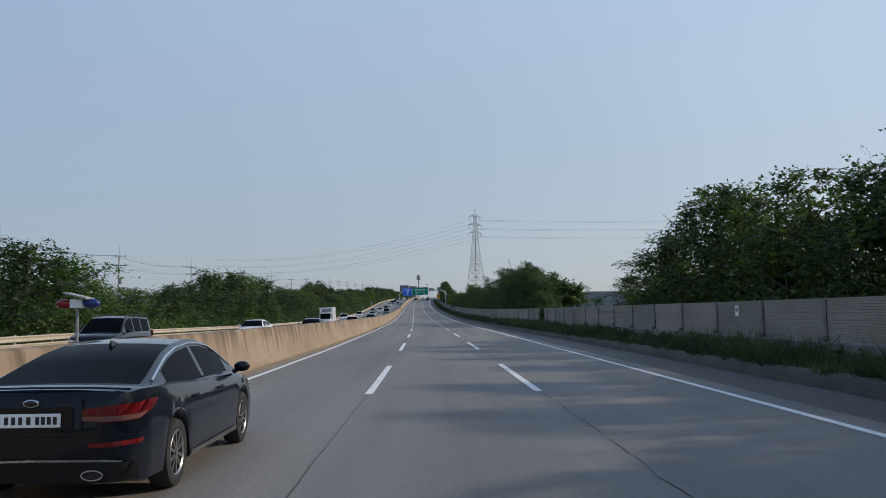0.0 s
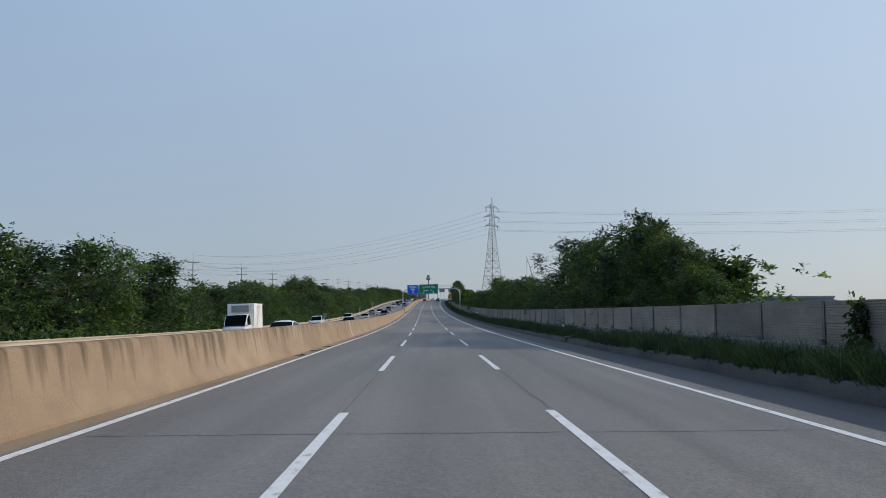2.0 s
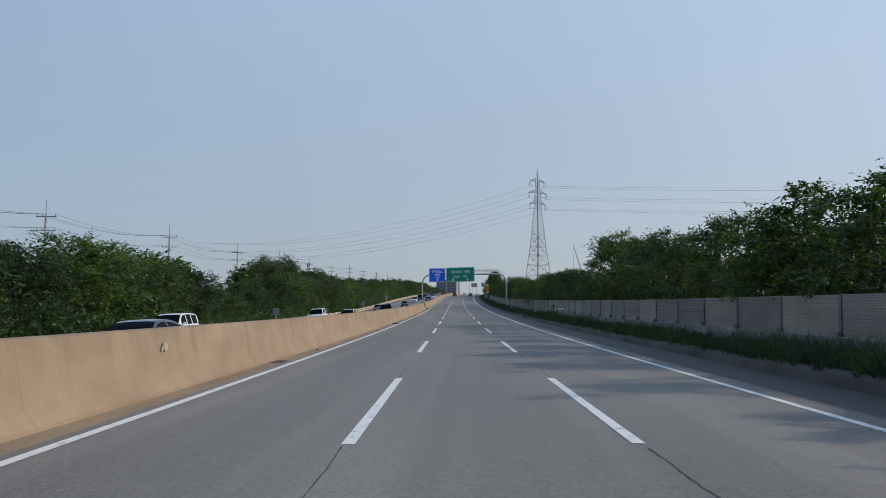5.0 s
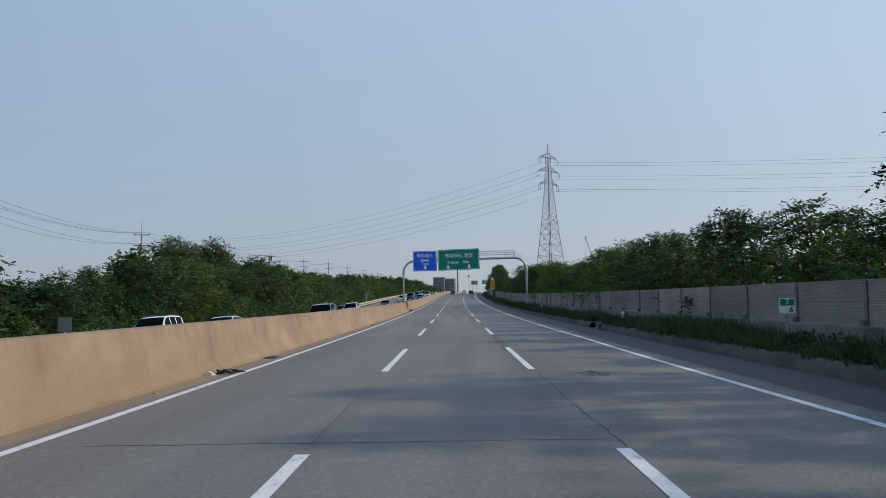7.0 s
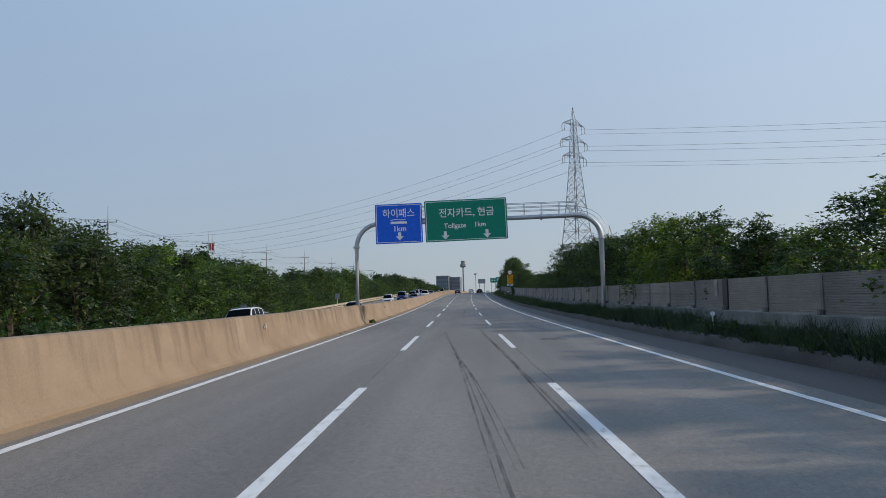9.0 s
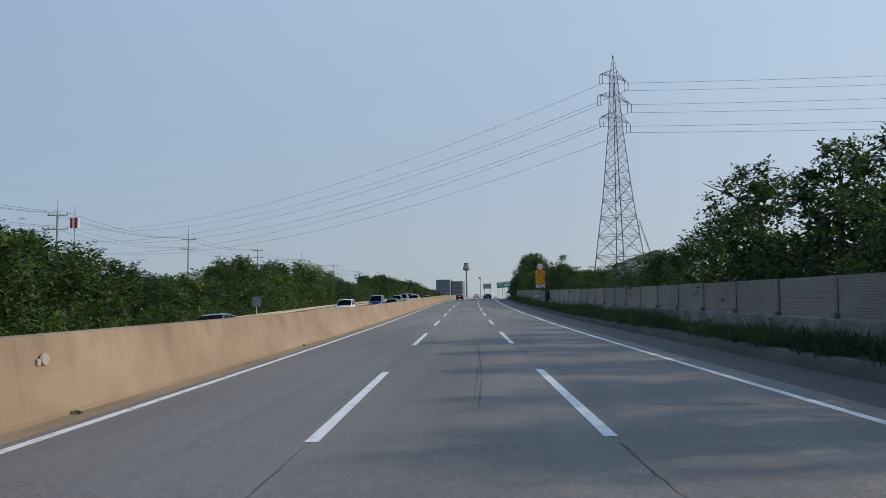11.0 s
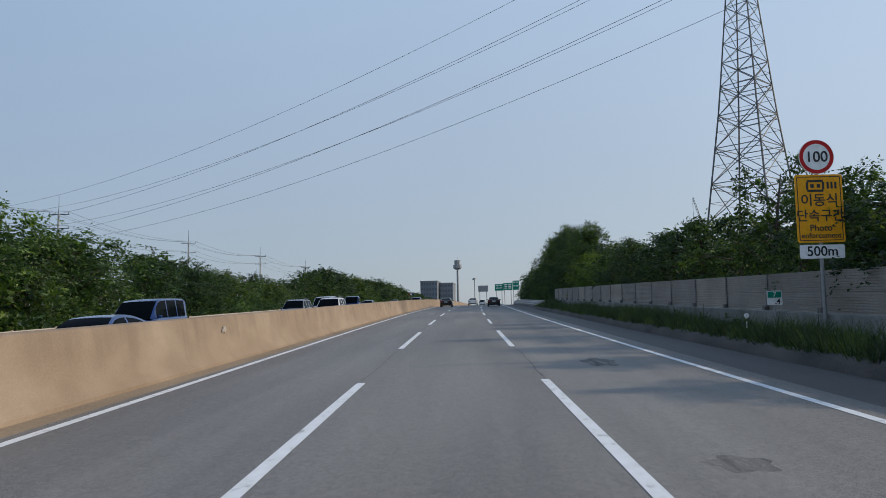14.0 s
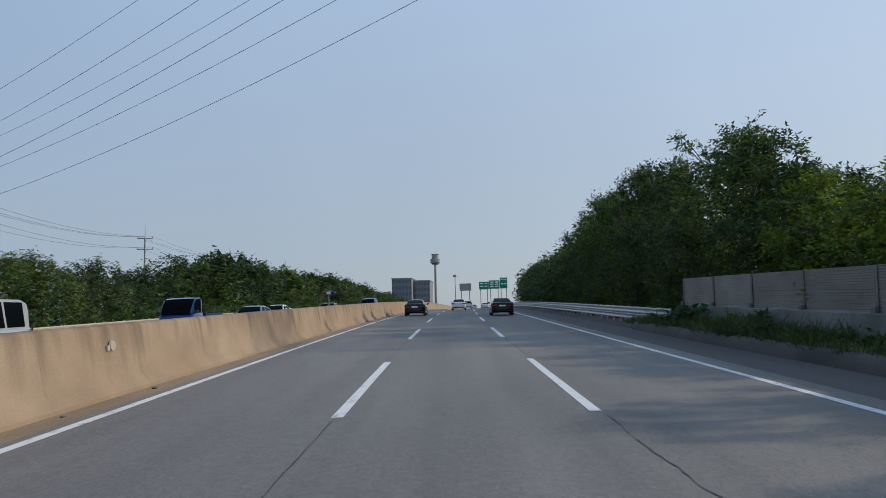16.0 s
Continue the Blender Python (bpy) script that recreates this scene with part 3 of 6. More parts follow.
# ---- trees ----
def leaf_cloud(name, centres, radii, per, size, rs, material, droop=0.3, aspect=0.7, extra=None, spray=9):
    """Many separate small leaves, set along short sprays that fan out of the given clump centres."""
    c, r = np.asarray(centres, float), np.asarray(radii, float)
    mid = c.mean(0) * np.array([1, 1, 0.75])
    k = max(1, per // spray)
    c, r = np.repeat(c, k, 0), np.repeat(r, k)[:, None]
    m = len(c)
    out = c - mid
    out /= np.linalg.norm(out, axis=1, keepdims=True) + 1e-6
    way = rs.normal(size=(m, 3)) + 0.75 * out + np.array([0, 0, 0.22])
    way /= np.linalg.norm(way, axis=1, keepdims=True)
    reach = r * rs.uniform(0.7, 1.35, (m, 1))
    up = np.array([0, 0, 1.0]) + rs.normal(scale=0.30, size=(m, 3)) + 0.35 * out
    across = np.cross(way, up)
    across /= np.linalg.norm(across, axis=1, keepdims=True) + 1e-9
    c, way, reach, across = (np.repeat(v, spray, 0) for v in (c + rs.normal(scale=0.22, size=(m, 3)) * r, way, reach, across))
    n = len(c)
    t = rs.uniform(0.08, 1.0, (n, 1))
    hand = rs.choice([-1.0, 1.0], (n, 1))
    pos = c + way * reach * t + across * hand * reach * 0.12 * rs.uniform(0, 1, (n, 1)) - np.array([0, 0, 1.0]) * droop * reach * t * t
    ax = across * hand + way * rs.uniform(0.2, 1.2, (n, 1)) + rs.normal(scale=0.35, size=(n, 3)) - np.array([0, 0, droop])
    big = np.full((n, 1), size)
    if extra and extra[0]:
        e = np.repeat(np.asarray(extra[0]), extra[2], 0)
        d = rs.normal(size=(len(e), 3))
        d /= np.linalg.norm(d, axis=1, keepdims=True)
        pos = np.concatenate([pos, e + d * extra[1] * rs.uniform(0.3, 1.0, (len(e), 1)) ** 0.5])
        ax = np.concatenate([ax, rs.normal(size=(len(e), 3)) - np.array([0, 0, droop])])
        big = np.concatenate([big, np.full((len(e), 1), extra[3])])
        n = len(pos)
    ax /= np.linalg.norm(ax, axis=1, keepdims=True)
    face = np.concatenate([way, rs.normal(scale=0.4, size=(n - len(way), 3))])
    nr = rs.normal(scale=0.36, size=(n, 3)) + 0.75 * face + np.array([0, 0, 0.55])
    side = np.cross(ax, nr)
    side /= np.linalg.norm(side, axis=1, keepdims=True) + 1e-9
    ln = big * rs.uniform(0.65, 1.35, (n, 1))
    w = ln * aspect * rs.uniform(0.7, 1.2, (n, 1)) * 0.5
    v = np.empty((n, 3, 3))
    v[:, 0] = pos - side * w
    v[:, 1] = pos + side * w + ax * ln * 0.15
    v[:, 2] = pos + ax * ln
    me = bpy.data.meshes.new(name)
    me.vertices.add(3 * n)
    me.vertices.foreach_set("co", v.ravel())
    me.loops.add(3 * n)
    me.loops.foreach_set("vertex_index", np.arange(3 * n))
    me.polygons.add(n)
    me.polygons.foreach_set("loop_start", np.arange(0, 3 * n, 3))
    me.polygons.foreach_set("loop_total", np.full(n, 3))
    me.update(calc_edges=True)
    me.materials.append(material)
    return me


def tree_meshes(seed, h, r, clumps, per, leaf, material, low=0.22, airy=0.0):
    """A trunk with limbs, and a crown of leaf clumps at their ends. Unit: metres."""
    rs = np.random.RandomState(seed)
    bm = bmesh.new()
    bend = rs.uniform(-0.25, 0.25, 2)
    spine = [Vector((bend[0] * t * t * r, bend[1] * t * t * r, h * 0.86 * t)) for t in np.linspace(0, 1, 7)]
    sweep(bm, [spine[0] + Vector((0, 0, -0.4))] + spine[1:], [0.030 * h * (1 - 0.86 * t) for t in np.linspace(0, 1, 7)], 6)
    centres, radii = [], []
    n_limb = 11
    tips = []
    for i in range(n_limb):
        t = low + (0.92 - low) * (i + rs.uniform(0, 0.7)) / n_limb
        k = min(int(t * 6), 5)
        a = spine[k].lerp(spine[k + 1], t * 6 - k)
        ang = i * 2.4 + rs.uniform(-0.4, 0.4)
        reach = r * (0.55 + 0.5 * math.sin(math.pi * min(max((t - low * 0.6) / (1.05 - low * 0.6), 0), 1)) ** 0.8) * rs.uniform(0.60, 0.90)
        up = reach * rs.uniform(0.25, 0.7)
        mid = a + Vector((math.cos(ang) * reach * 0.5, math.sin(ang) * reach * 0.5, up * 0.35))
        tip = a + Vector((math.cos(ang) * reach, math.sin(ang) * reach, up))
        sweep(bm, [a, mid, tip], [0.012 * h * (1 - 0.6 * t), 0.008 * h * (1 - 0.6 * t), 0.002 * h], 4)
        tips.append((a, mid, tip))
        for q in range(1):
            off = Vector(rs.normal(size=3) * reach * 0.28)
            tw = tip + off
            sweep(bm, [mid, (mid + tw) / 2 + Vector((0, 0, 0.1)), tw], [0.005 * h * (1 - 0.6 * t), 0.003 * h, 0.001 * h], 3)
            tips.append((mid, (mid + tw) / 2, tw))
    tips.append((spine[4], spine[5], spine[6] + Vector((0, 0, 0.08 * h))))
    lean = Vector((bend[0] * r, bend[1] * r, 0))
    for i in range(clumps):
        if airy or i % 4 == 0:
            a, mid, tip = tips[rs.randint(len(tips))]
            c = a.lerp(tip, rs.uniform(0.35, 1.04) ** 0.8) + Vector(rs.normal(size=3) * r * 0.12)
        else:
            # the outer head, uneven from side to side
            u, ang = (i + rs.uniform(0, 1)) / clumps, rs.uniform(0, 2 * math.pi)
            z = low * 0.7 + (0.93 - low * 0.7) * u ** 0.85
            wide = math.sin(math.pi * min(1.0, 0.16 + 0.84 * u) ** 1.15) ** 0.62 if u < 0.985 else 0.2
            wide *= r * rs.uniform(0.62, 0.98) * (1 + 0.20 * math.sin(3 * ang + seed + 5 * z) + 0.14 * math.sin(5 * ang + 14 * z))
            c = lean * z * z + Vector((math.cos(ang) * wide, math.sin(ang) * wide, z * h))
        c.z = min(c.z, h * rs.uniform(0.88, 0.95))
        centres.append(tuple(c))
        radii.append(rs.uniform(0.14, 0.24) * r * math.sqrt(112 / clumps) * (1 - 0.35 * airy))
    heart = []
    if not airy:
        for i in range(64):
            z, ang = rs.uniform(low * 0.6, 0.86), rs.uniform(0, 2 * math.pi)
            wide = r * 0.62 * math.sin(math.pi * min(1, 0.2 + 0.8 * z)) ** 0.7 * rs.uniform(0.1, 1)
            heart.append(tuple(lean * z * z + Vector((math.cos(ang) * wide, math.sin(ang) * wide, z * h))))
    return mesh_of("trunk", bm, M_BARK, True), leaf_cloud("crown", centres, radii, per, leaf, rs, material, extra=(heart, 0.20 * r, 20, leaf * 2.2))


NEAR = [tree_meshes(100 + i, 8.0, 2.55, 66, 189, 0.130, m, 0.14) for i, m in enumerate((M_LEAF_DARK, M_LEAF, M_LEAF_DARK, M_LEAF, M_LEAF_DARK, M_LEAF))]
AIRY = [tree_meshes(140 + i, 7.5, 2.5, 80, 81, 0.14, M_LEAF, 0.3, 0.6) for i in range(2)]
FRESH = [tree_meshes(150 + i, 8.0, 2.55, 64, 171, 0.14, M_LEAF_FRESH, 0.14) for i in range(2)]
FAR = [tree_meshes(170 + i, 8.0, 3.0, 44, 135, 0.18, m, 0.10) for i, m in enumerate((M_LEAF, M_LEAF_DARK, M_LEAF, M_LEAF_BRIGHT, M_LEAF_DARK))]
OLIVE = [tree_meshes(230 + i, 8.0, 3.2, 60, 117, 0.17, M_LEAF_OLIVE, 0.10) for i in range(2)]
COARSE = [tree_meshes(190 + i, 8.0, 3.0, 34, 54, 0.28, m, 0.10) for i, m in enumerate((M_LEAF_DARK, M_LEAF, M_LEAF_DARK, M_LEAF))]


def bush_mesh(seed, leaf, per, material):
    rs = np.random.RandomState(seed)
    cs = [(max(-1.1, min(1.1, rs.normal() * 0.75)), max(-1.1, min(1.1, rs.normal() * 0.75)), abs(rs.normal()) * 0.5 + 0.35) for _ in range(24)]
    return leaf_cloud("foliage", cs, [rs.uniform(0.3, 0.55) for _ in cs], per, leaf, rs, material, 0.1)


BUSH = [bush_mesh(300 + i, 0.16, 36, m) for i, m in enumerate((M_LEAF_BRIGHT, M_LEAF, M_LEAF_BRIGHT))]


def tree(kind_meshes, s, l, h, size_h, spread, label, group, turn, base_h):
    e = empty("tree", upright(s, l, h, turn), label, "tree", group)
    e.scale = (spread, spread, size_h / base_h)
    for nm, me in zip(("trunk", "crown"), kind_meshes):
        ob = new(nm, me)
        ob.parent = e
    return e


rt = random.Random(5)
R_TOP = [(-110, 8), (20, 8.2), (26, 7.0), (33, 7.4), (38, 8.1), (44, 9.2), (47.5, 9.0), (50.5, 6.3), (57, 5.4), (61.5, 4.2), (62.5, 2.2), (86, 2.2), (88.5, 3.4), (91, 4.6), (94, 6.0), (97, 6.9), (101, 7.7), (106, 8.0), (113, 8.1), (118, 8.0), (125, 8.5), (127.5, 8.0), (129.5, 4.1), (136, 5.2),
         (140, 4.9), (147, 6.0), (157, 6.7), (172, 6.3), (186, 7.4), (193, 8.2), (196.5, 8.2), (198.5, 4.8), (205, 5.1), (213, 6.0), (217, 5.6), (219.5, 5.2), (223, 5.6), (228, 5.8), (233, 5.6), (238, 5.4), (243, 6.0), (248, 6.8), (253, 6.4), (256.5, 4.6), (262, 4.2), (265, 5.2), (276, 6.2), (290, 6.3)]
R_TOP += [(300, 6.6), (316, 7.1), (322, 7.5), (325, 6.6), (327, 5.1), (333, 6.0), (336, 4.7), (342, 5.5), (344.5, 3.6), (350, 4.4), (358, 5.2), (362, 4.6), (369, 3.5), (382, 3.3), (385, 5.0), (388, 5.7), (399, 6.2), (404, 7.0), (406.5, 5.0), (410, 5.8), (417, 6.1), (424, 5.4), (432, 6.2), (437, 6.2), (443, 5.4), (451, 5.5), (455, 6.6),
          (460, 9), (467, 11), (474, 10.2), (480, 10.8), (488, 11.5), (500, 11.6), (510, 10.8), (518, 10.0), (528, 8.2), (552, 8.4), (580, 8.6), (640, 9), (800, 8)]
TREE_L = [(0, 14.8), (62, 14.6), (80, 13.2), (110, 12.7), (330, 12.5), (453, 12.8), (463, 14.6), (800, 15.5)]


# trees before s = 0 are unseen, added for shade and car reflections
s = -110.0
while s < 640:
    top = min(curve_at(R_TOP, s + o) for o in ((-2.3, 0, 2.3) if 48 < s < 135 else (-1.3, 0, 1.3))) * rt.uniform(0.95, 1.05)
    if top > 2.9:
        airy = (345 < s < 362 or 401 < s < 410) and rt.random() < 0.75
        fresh = 440 < s < 457 or (not airy and 225 < s < 300 and rt.random() < 0.15)
        src = rt.choice(AIRY) if airy else rt.choice(FRESH) if fresh else rt.choice(NEAR if 15 < s < 515 else COARSE)
        hh = (top + 0.5) * (0.94 if airy else 1.0)
        sp = min(1.25, 0.46 + hh * 0.085) * rt.uniform(0.9, 1.12)
        tree(src, s, curve_at(TREE_L, s) + rt.uniform(-0.3, 0.5), -0.5, hh, sp, "tall dark-green broadleaf tree behind the noise barrier" if s < 462 else "dense dark-green tree behind the steel guardrail", "roadside trees", rt.uniform(0, 360), 7.5 if airy else 8.0)
        if 463 < s < 560:
            tree(rt.choice(NEAR if s < 515 else COARSE), s + 2, 12.2 + rt.uniform(-0.4, 0.4), -0.3, hh * rt.uniform(0.48, 0.66), sp * 0.72, "lower dark-green tree at the edge of the wood", "roadside trees", rt.uniform(0, 360), 8.0)
    s += rt.uniform(4.6, 6.2) if s < 560 else rt.uniform(6, 8)
# a second, lower row behind the first
rb = random.Random(21)
back_row = []
s = 6.0
while s < 464:
    top = min(curve_at(R_TOP, s + o) for o in ((-5, 0, 5) if s < 135 else (-3, 0, 3)))
    if top > 4.0 and not 80 < s < 96:
        hh = top * rb.uniform(0.80, 0.93) + 0.6
        me = rb.choice(COARSE)[1]
        co = np.empty(3 * len(me.vertices))
        me.vertices.foreach_get("co", co)
        k = min(1.15, 0.55 + hh * 0.08)
        m = np.array(upright(s, 16.8 + rb.uniform(-0.6, 1.2), -0.6, rb.uniform(0, 360)) @ Matrix.Diagonal((k, k, hh / 8.0, 1)))
        back_row.append(co.reshape(-1, 3) @ m[:3, :3].T + m[:3, 3])
    s += rb.uniform(5.0, 7.0)
co = np.concatenate(back_row)
me = bpy.data.meshes.new("thicket")
me.vertices.add(len(co))
me.vertices.foreach_set("co", co.ravel())
me.loops.add(len(co))
me.loops.foreach_set("vertex_index", np.arange(len(co)))
me.polygons.add(len(co) // 3)
me.polygons.foreach_set("loop_start", np.arange(0, len(co), 3))
me.polygons.foreach_set("loop_total", np.full(len(co) // 3, 3))
me.update(calc_edges=True)
me.materials.append(M_LEAF_DARK)
tagged(new("thicket", me), "dense dark-green thicket behind the first row of trees", "thicket", "", "stuff")
tree(AIRY[0], 403.6, 12.6, -0.5, 7.9, 0.85, "slender airy tree with sparse branches behind the barrier", "roadside trees", 40, 7.5)
for s, l, hh, src in ((92.0, 12.9, 4.3, 1), (94.8, 13.0, 5.9, 0), (98.2, 13.1, 7.3, 2), (102.6, 13.2, 8.3, 4), (446.0, 14.6, 6.2, 0), (451.0, 14.9, 5.8, 2), (455.6, 15.0, 6.2, 4), (459.4, 14.8, 7.4, 0)):
    tree(NEAR[src], s, l, -0.5, hh + 0.5, 0.52 + 0.06 * hh, "tall dark-green broadleaf tree behind the noise barrier", "roadside trees", 53 * s, 8.0)
tree(FRESH[0], 457.4, 12.6, -0.3, 5.0, 0.72, "young bright-green tree at the end of the noise barrier", "roadside trees", 20, 8.0)
# low growth behind the noise barrier
s = 2.0
while s < 460:
    b = new("shrub", rt.choice(BUSH))
    k = rt.uniform(1.0, 1.55)
    if 60 < s < 82:
        k *= 0.5
    b.matrix_basis = upright(s, 12.1 + rt.uniform(0, 0.4) + 0.8 * k, 0.1 + rt.uniform(0, 0.7), rt.uniform(0, 360), k)
    tagged(b, "leafy green shrub growing behind the noise barrier", "shrub", "shrubs behind the barrier")
    s += rt.uniform(3.6, 5.2)

L_TOP = [(-30, 7), (40, 6.5), (50, 6.6), (58, 7.4), (65, 6.6), (67, 4.7), (74, 4.0), (82, 5.4), (90, 5.0), (95, 5.2), (100, 7.6), (106, 7.6), (114, 8.0), (122, 8.0), (130, 8.4), (134, 7.4), (137, 5.2), (142, 4.4), (155, 4.8), (160, 5.6), (170, 5.6), (178, 6.3), (186, 7.2), (193, 7.0), (199, 5.0), (214, 5.4),
         (222, 3.0), (232, 4.2), (240, 5.4), (248, 6.3), (260, 6.5), (272, 6.6), (280, 6.9), (290, 7.6), (298, 7.8), (304, 7.3), (314, 6.6), (330, 6.5), (345, 6.7), (350, 5.3), (356, 4.9), (366, 4.5)]
L_TOP += [(375, 4.5), (378, 6.6), (386, 7.4), (391, 7.3), (394.5, 6.4), (397, 5.5), (400, 6.5), (406, 7.4), (418, 7.3), (426, 6.6), (436, 6.4), (441, 5.1), (446, 5.2), (450, 6.2), (458, 6.5), (460, 4.9), (476, 4.7), (483, 4.9), (487, 3.4), (494, 4.2), (499, 6.2), (508, 6.8), (515, 7.4), (524, 7.6), (540, 7.0), (560, 6.8), (600, 7.6), (640, 5.6), (900, 7)]
B_TOP = [(60, 6.0), (110, 6.0), (150, 6.5), (200, 6.5), (214, 8.0), (240, 8.2), (246, 3.2), (262, 4.0), (270, 7.0), (280, 10.3), (290, 11.3), (300, 11.0), (306, 8.8), (345, 8.8), (356, 7.5), (365, 5.5), (400, 5.0), (410, 7.5), (465, 7.5), (480, 6.0), (495, 6.6), (510, 6.8), (518, 4.2), (535, 5.5), (560, 9.0), (580, 10.0), (600, 9.6), (650, 9.5), (900, 8.0)]
# row starts behind the camera, its unseen trees added for reflections
s = -100.0
while s < 720:
    top = min(curve_at(L_TOP, s + o) for o in (-1.8, 0, 1.8)) * rt.uniform(0.90, 1.08)
    hh = top + 0.9
    sp = min(1.25, 0.55 + hh * 0.085) * rt.uniform(0.85, 1.15)
    tree(rt.choice(OLIVE if 279 < s < 291 or 478 < s < 489 else FAR if 15 < s < 505 else COARSE), s, -27.5 + rt.uniform(-1.2, 1.0), -0.9, hh, sp, "leafy green roadside tree beyond the opposite carriageway", "trees beyond the opposite carriageway", rt.uniform(0, 360), 8.0)
    s += rt.uniform(4.8, 6.8)
s = 70.0
while s < 760:
    top = curve_at(B_TOP, s) * rt.uniform(0.92, 1.08)
    if 92 < s < 120:
        top = 3.4
    hh = top + 1.6
    if top > 3:
        sp = min(1.6, 0.6 + hh * 0.09) * rt.uniform(0.9, 1.2)
        tree(rt.choice(OLIVE if 276 < s < 304 or 484 < s < 515 else COARSE), s, -38 + rt.uniform(-2.0, 2.0), -1.6, hh, sp, "tall leafy tree at the back of the roadside wood", "trees beyond the opposite carriageway", rt.uniform(0, 360), 8.0)
    s += rt.uniform(6.0, 9.0)
s = 18.0
while s < 640:
    b = new("shrub", rt.choice(BUSH))
    b.matrix_basis = upright(s, -24.0 + rt.uniform(-0.6, 0.9), -0.3, rt.uniform(0, 360), rt.uniform(0.9, 1.7))
    tagged(b, "bright green leafy shrub behind the beige guardrail", "shrub", "shrubs beyond the guardrail")
    s += rt.uniform(3.0, 4.4)


# grass and weeds on the verge: too many to count; bare soil behind the drain inlet
GAP = (222.7, 226.6)


def grass_mesh(name, s0, s1, n, seed):
    rs = np.random.RandomState(seed)
    # tufts, thick in some stretches and short in others
    k = n // 26
    ts = rs.uniform(s0, s1, k)
    tl = 7.97 + rs.beta(0.95, 1.2, k) * 1.63
    lush = np.clip(0.85 + 0.35 * np.sin(ts * 0.31) + 0.3 * np.sin(ts * 0.093 + 1) + 0.2 * np.sin(ts * 1.3), 0.35, 1.6)
    th = rs.gamma(5.5, 0.088, k) * lush * np.interp(tl, [8.0, 8.4, 9.6], [0.85, 1.0, 0.75]) * np.interp(ts, [70, 120, 200, 460], [1.2, 1.12, 1.12, 1.0])
    th = np.where((ts > GAP[0]) & (ts < GAP[1]), 0.06, np.minimum(th, 0.72))
    s, l, ln = (np.repeat(v, 26) for v in (ts, tl, th))
    n = len(s)
    s, l = s + rs.normal(scale=0.11, size=n), np.clip(l + rs.normal(scale=0.11, size=n), 7.9, 9.7)
    a = np.interp(s, S_LINE, HEAD)
    pos = np.stack([np.interp(s, S_LINE, X_LINE) + l * np.cos(a), np.interp(s, S_LINE, Y_LINE) + l * np.sin(a), np.interp(s, S_LINE, Z_LINE) + 0.24 + (l - 8.12) * 0.11], 1)
    ln = ln * rs.uniform(0.45, 1.2, n)
    lean = rs.normal(scale=0.55, size=(n, 2))
    tip = pos + np.stack([lean[:, 0] * ln, lean[:, 1] * ln, ln], 1)
    ang = rs.uniform(0, 6.3, n)
    w = np.stack([np.cos(ang), np.sin(ang), 0 * ang], 1) * rs.uniform(0.008, 0.022, n)[:, None]
    v = np.empty((n, 3, 3))
    v[:, 0], v[:, 1], v[:, 2] = pos - w, pos + w, tip
    me = bpy.data.meshes.new(name)
    me.vertices.add(3 * n)
    me.vertices.foreach_set("co", v.ravel())
    me.loops.add(3 * n)
    me.loops.foreach_set("vertex_index", np.arange(3 * n))
    me.polygons.add(n)
    me.polygons.foreach_set("loop_start", np.arange(0, 3 * n, 3))
    me.polygons.foreach_set("loop_total", np.full(n, 3))
    me.update(calc_edges=True)
    me.materials.append(M_GRASS)
    return me


for i in range(6):
    tagged(new("grass", grass_mesh("grass", 2 + 77 * i, 79 + 77 * i, 38000, 700 + i)), "long dark green grass and weeds growing over the kerb", "grass", "", "stuff")
    rs_ = np.random.RandomState(740 + i)
    ws = rs_.uniform(2 + 77 * i, 79 + 77 * i, 400)
    ws = ws[(np.sin(ws * 0.23) + np.sin(ws * 0.71 + 2) > -0.7) & ((ws < GAP[0] - 0.3) | (ws > GAP[1] + 0.2))]
    tagged(new("weeds", leaf_cloud("weeds", [tuple(P(s, 8.25 + rs_.beta(1.2, 1.2) * 1.25, rs_.uniform(0.34, 0.78 - 0.22 * min(1.0, s / 250)))) for s in ws], rs_.uniform(0.16, 0.36, len(ws)), 52, 0.10, rs_, M_LEAF_DARK, 0.1)), "low broad-leaved dark green weeds among the grass", "weeds", "", "stuff")


# ---- sign gantry ----
def words(text, size, m, material, parent, name="lettering", label="", sx=1.0):
    cu = bpy.data.curves.new(name, "FONT")
    cu.body, cu.size, cu.align_x, cu.align_y, cu.extrude = text, size, "CENTER", "CENTER", 0.004
    cu.offset = size * 0.010
    cu.materials.append(material)
    ob = new(name, cu)
    ob.parent = parent
    ob.matrix_basis = m @ Matrix.Diagonal((sx, 1, 1, 1))
    return tagged(ob, label)


def rounded_plate(bm, x0, x1, z0, z1, y, depth, r=0.12, seg=4):
    pts = []
    for cx, cz, a0 in ((x1 - r, z1 - r, 0), (x0 + r, z1 - r, 90), (x0 + r, z0 + r, 180), (x1 - r, z0 + r, 270)):
        for i in range(seg + 1):
            a = radians(a0 + 90 * i / seg)
            pts.append((cx + r * math.cos(a), cz + r * math.sin(a)))
    f = [bm.verts.new((x, y, z)) for x, z in pts]
    b = [bm.verts.new((x, y + depth, z)) for x, z in pts]
    bm.faces.new(f[::-1])
    bm.faces.new(b)
    for i in range(len(pts)):
        j = (i + 1) % len(pts)
        bm.faces.new((f[i], f[j], b[j], b[i]))
    return bm


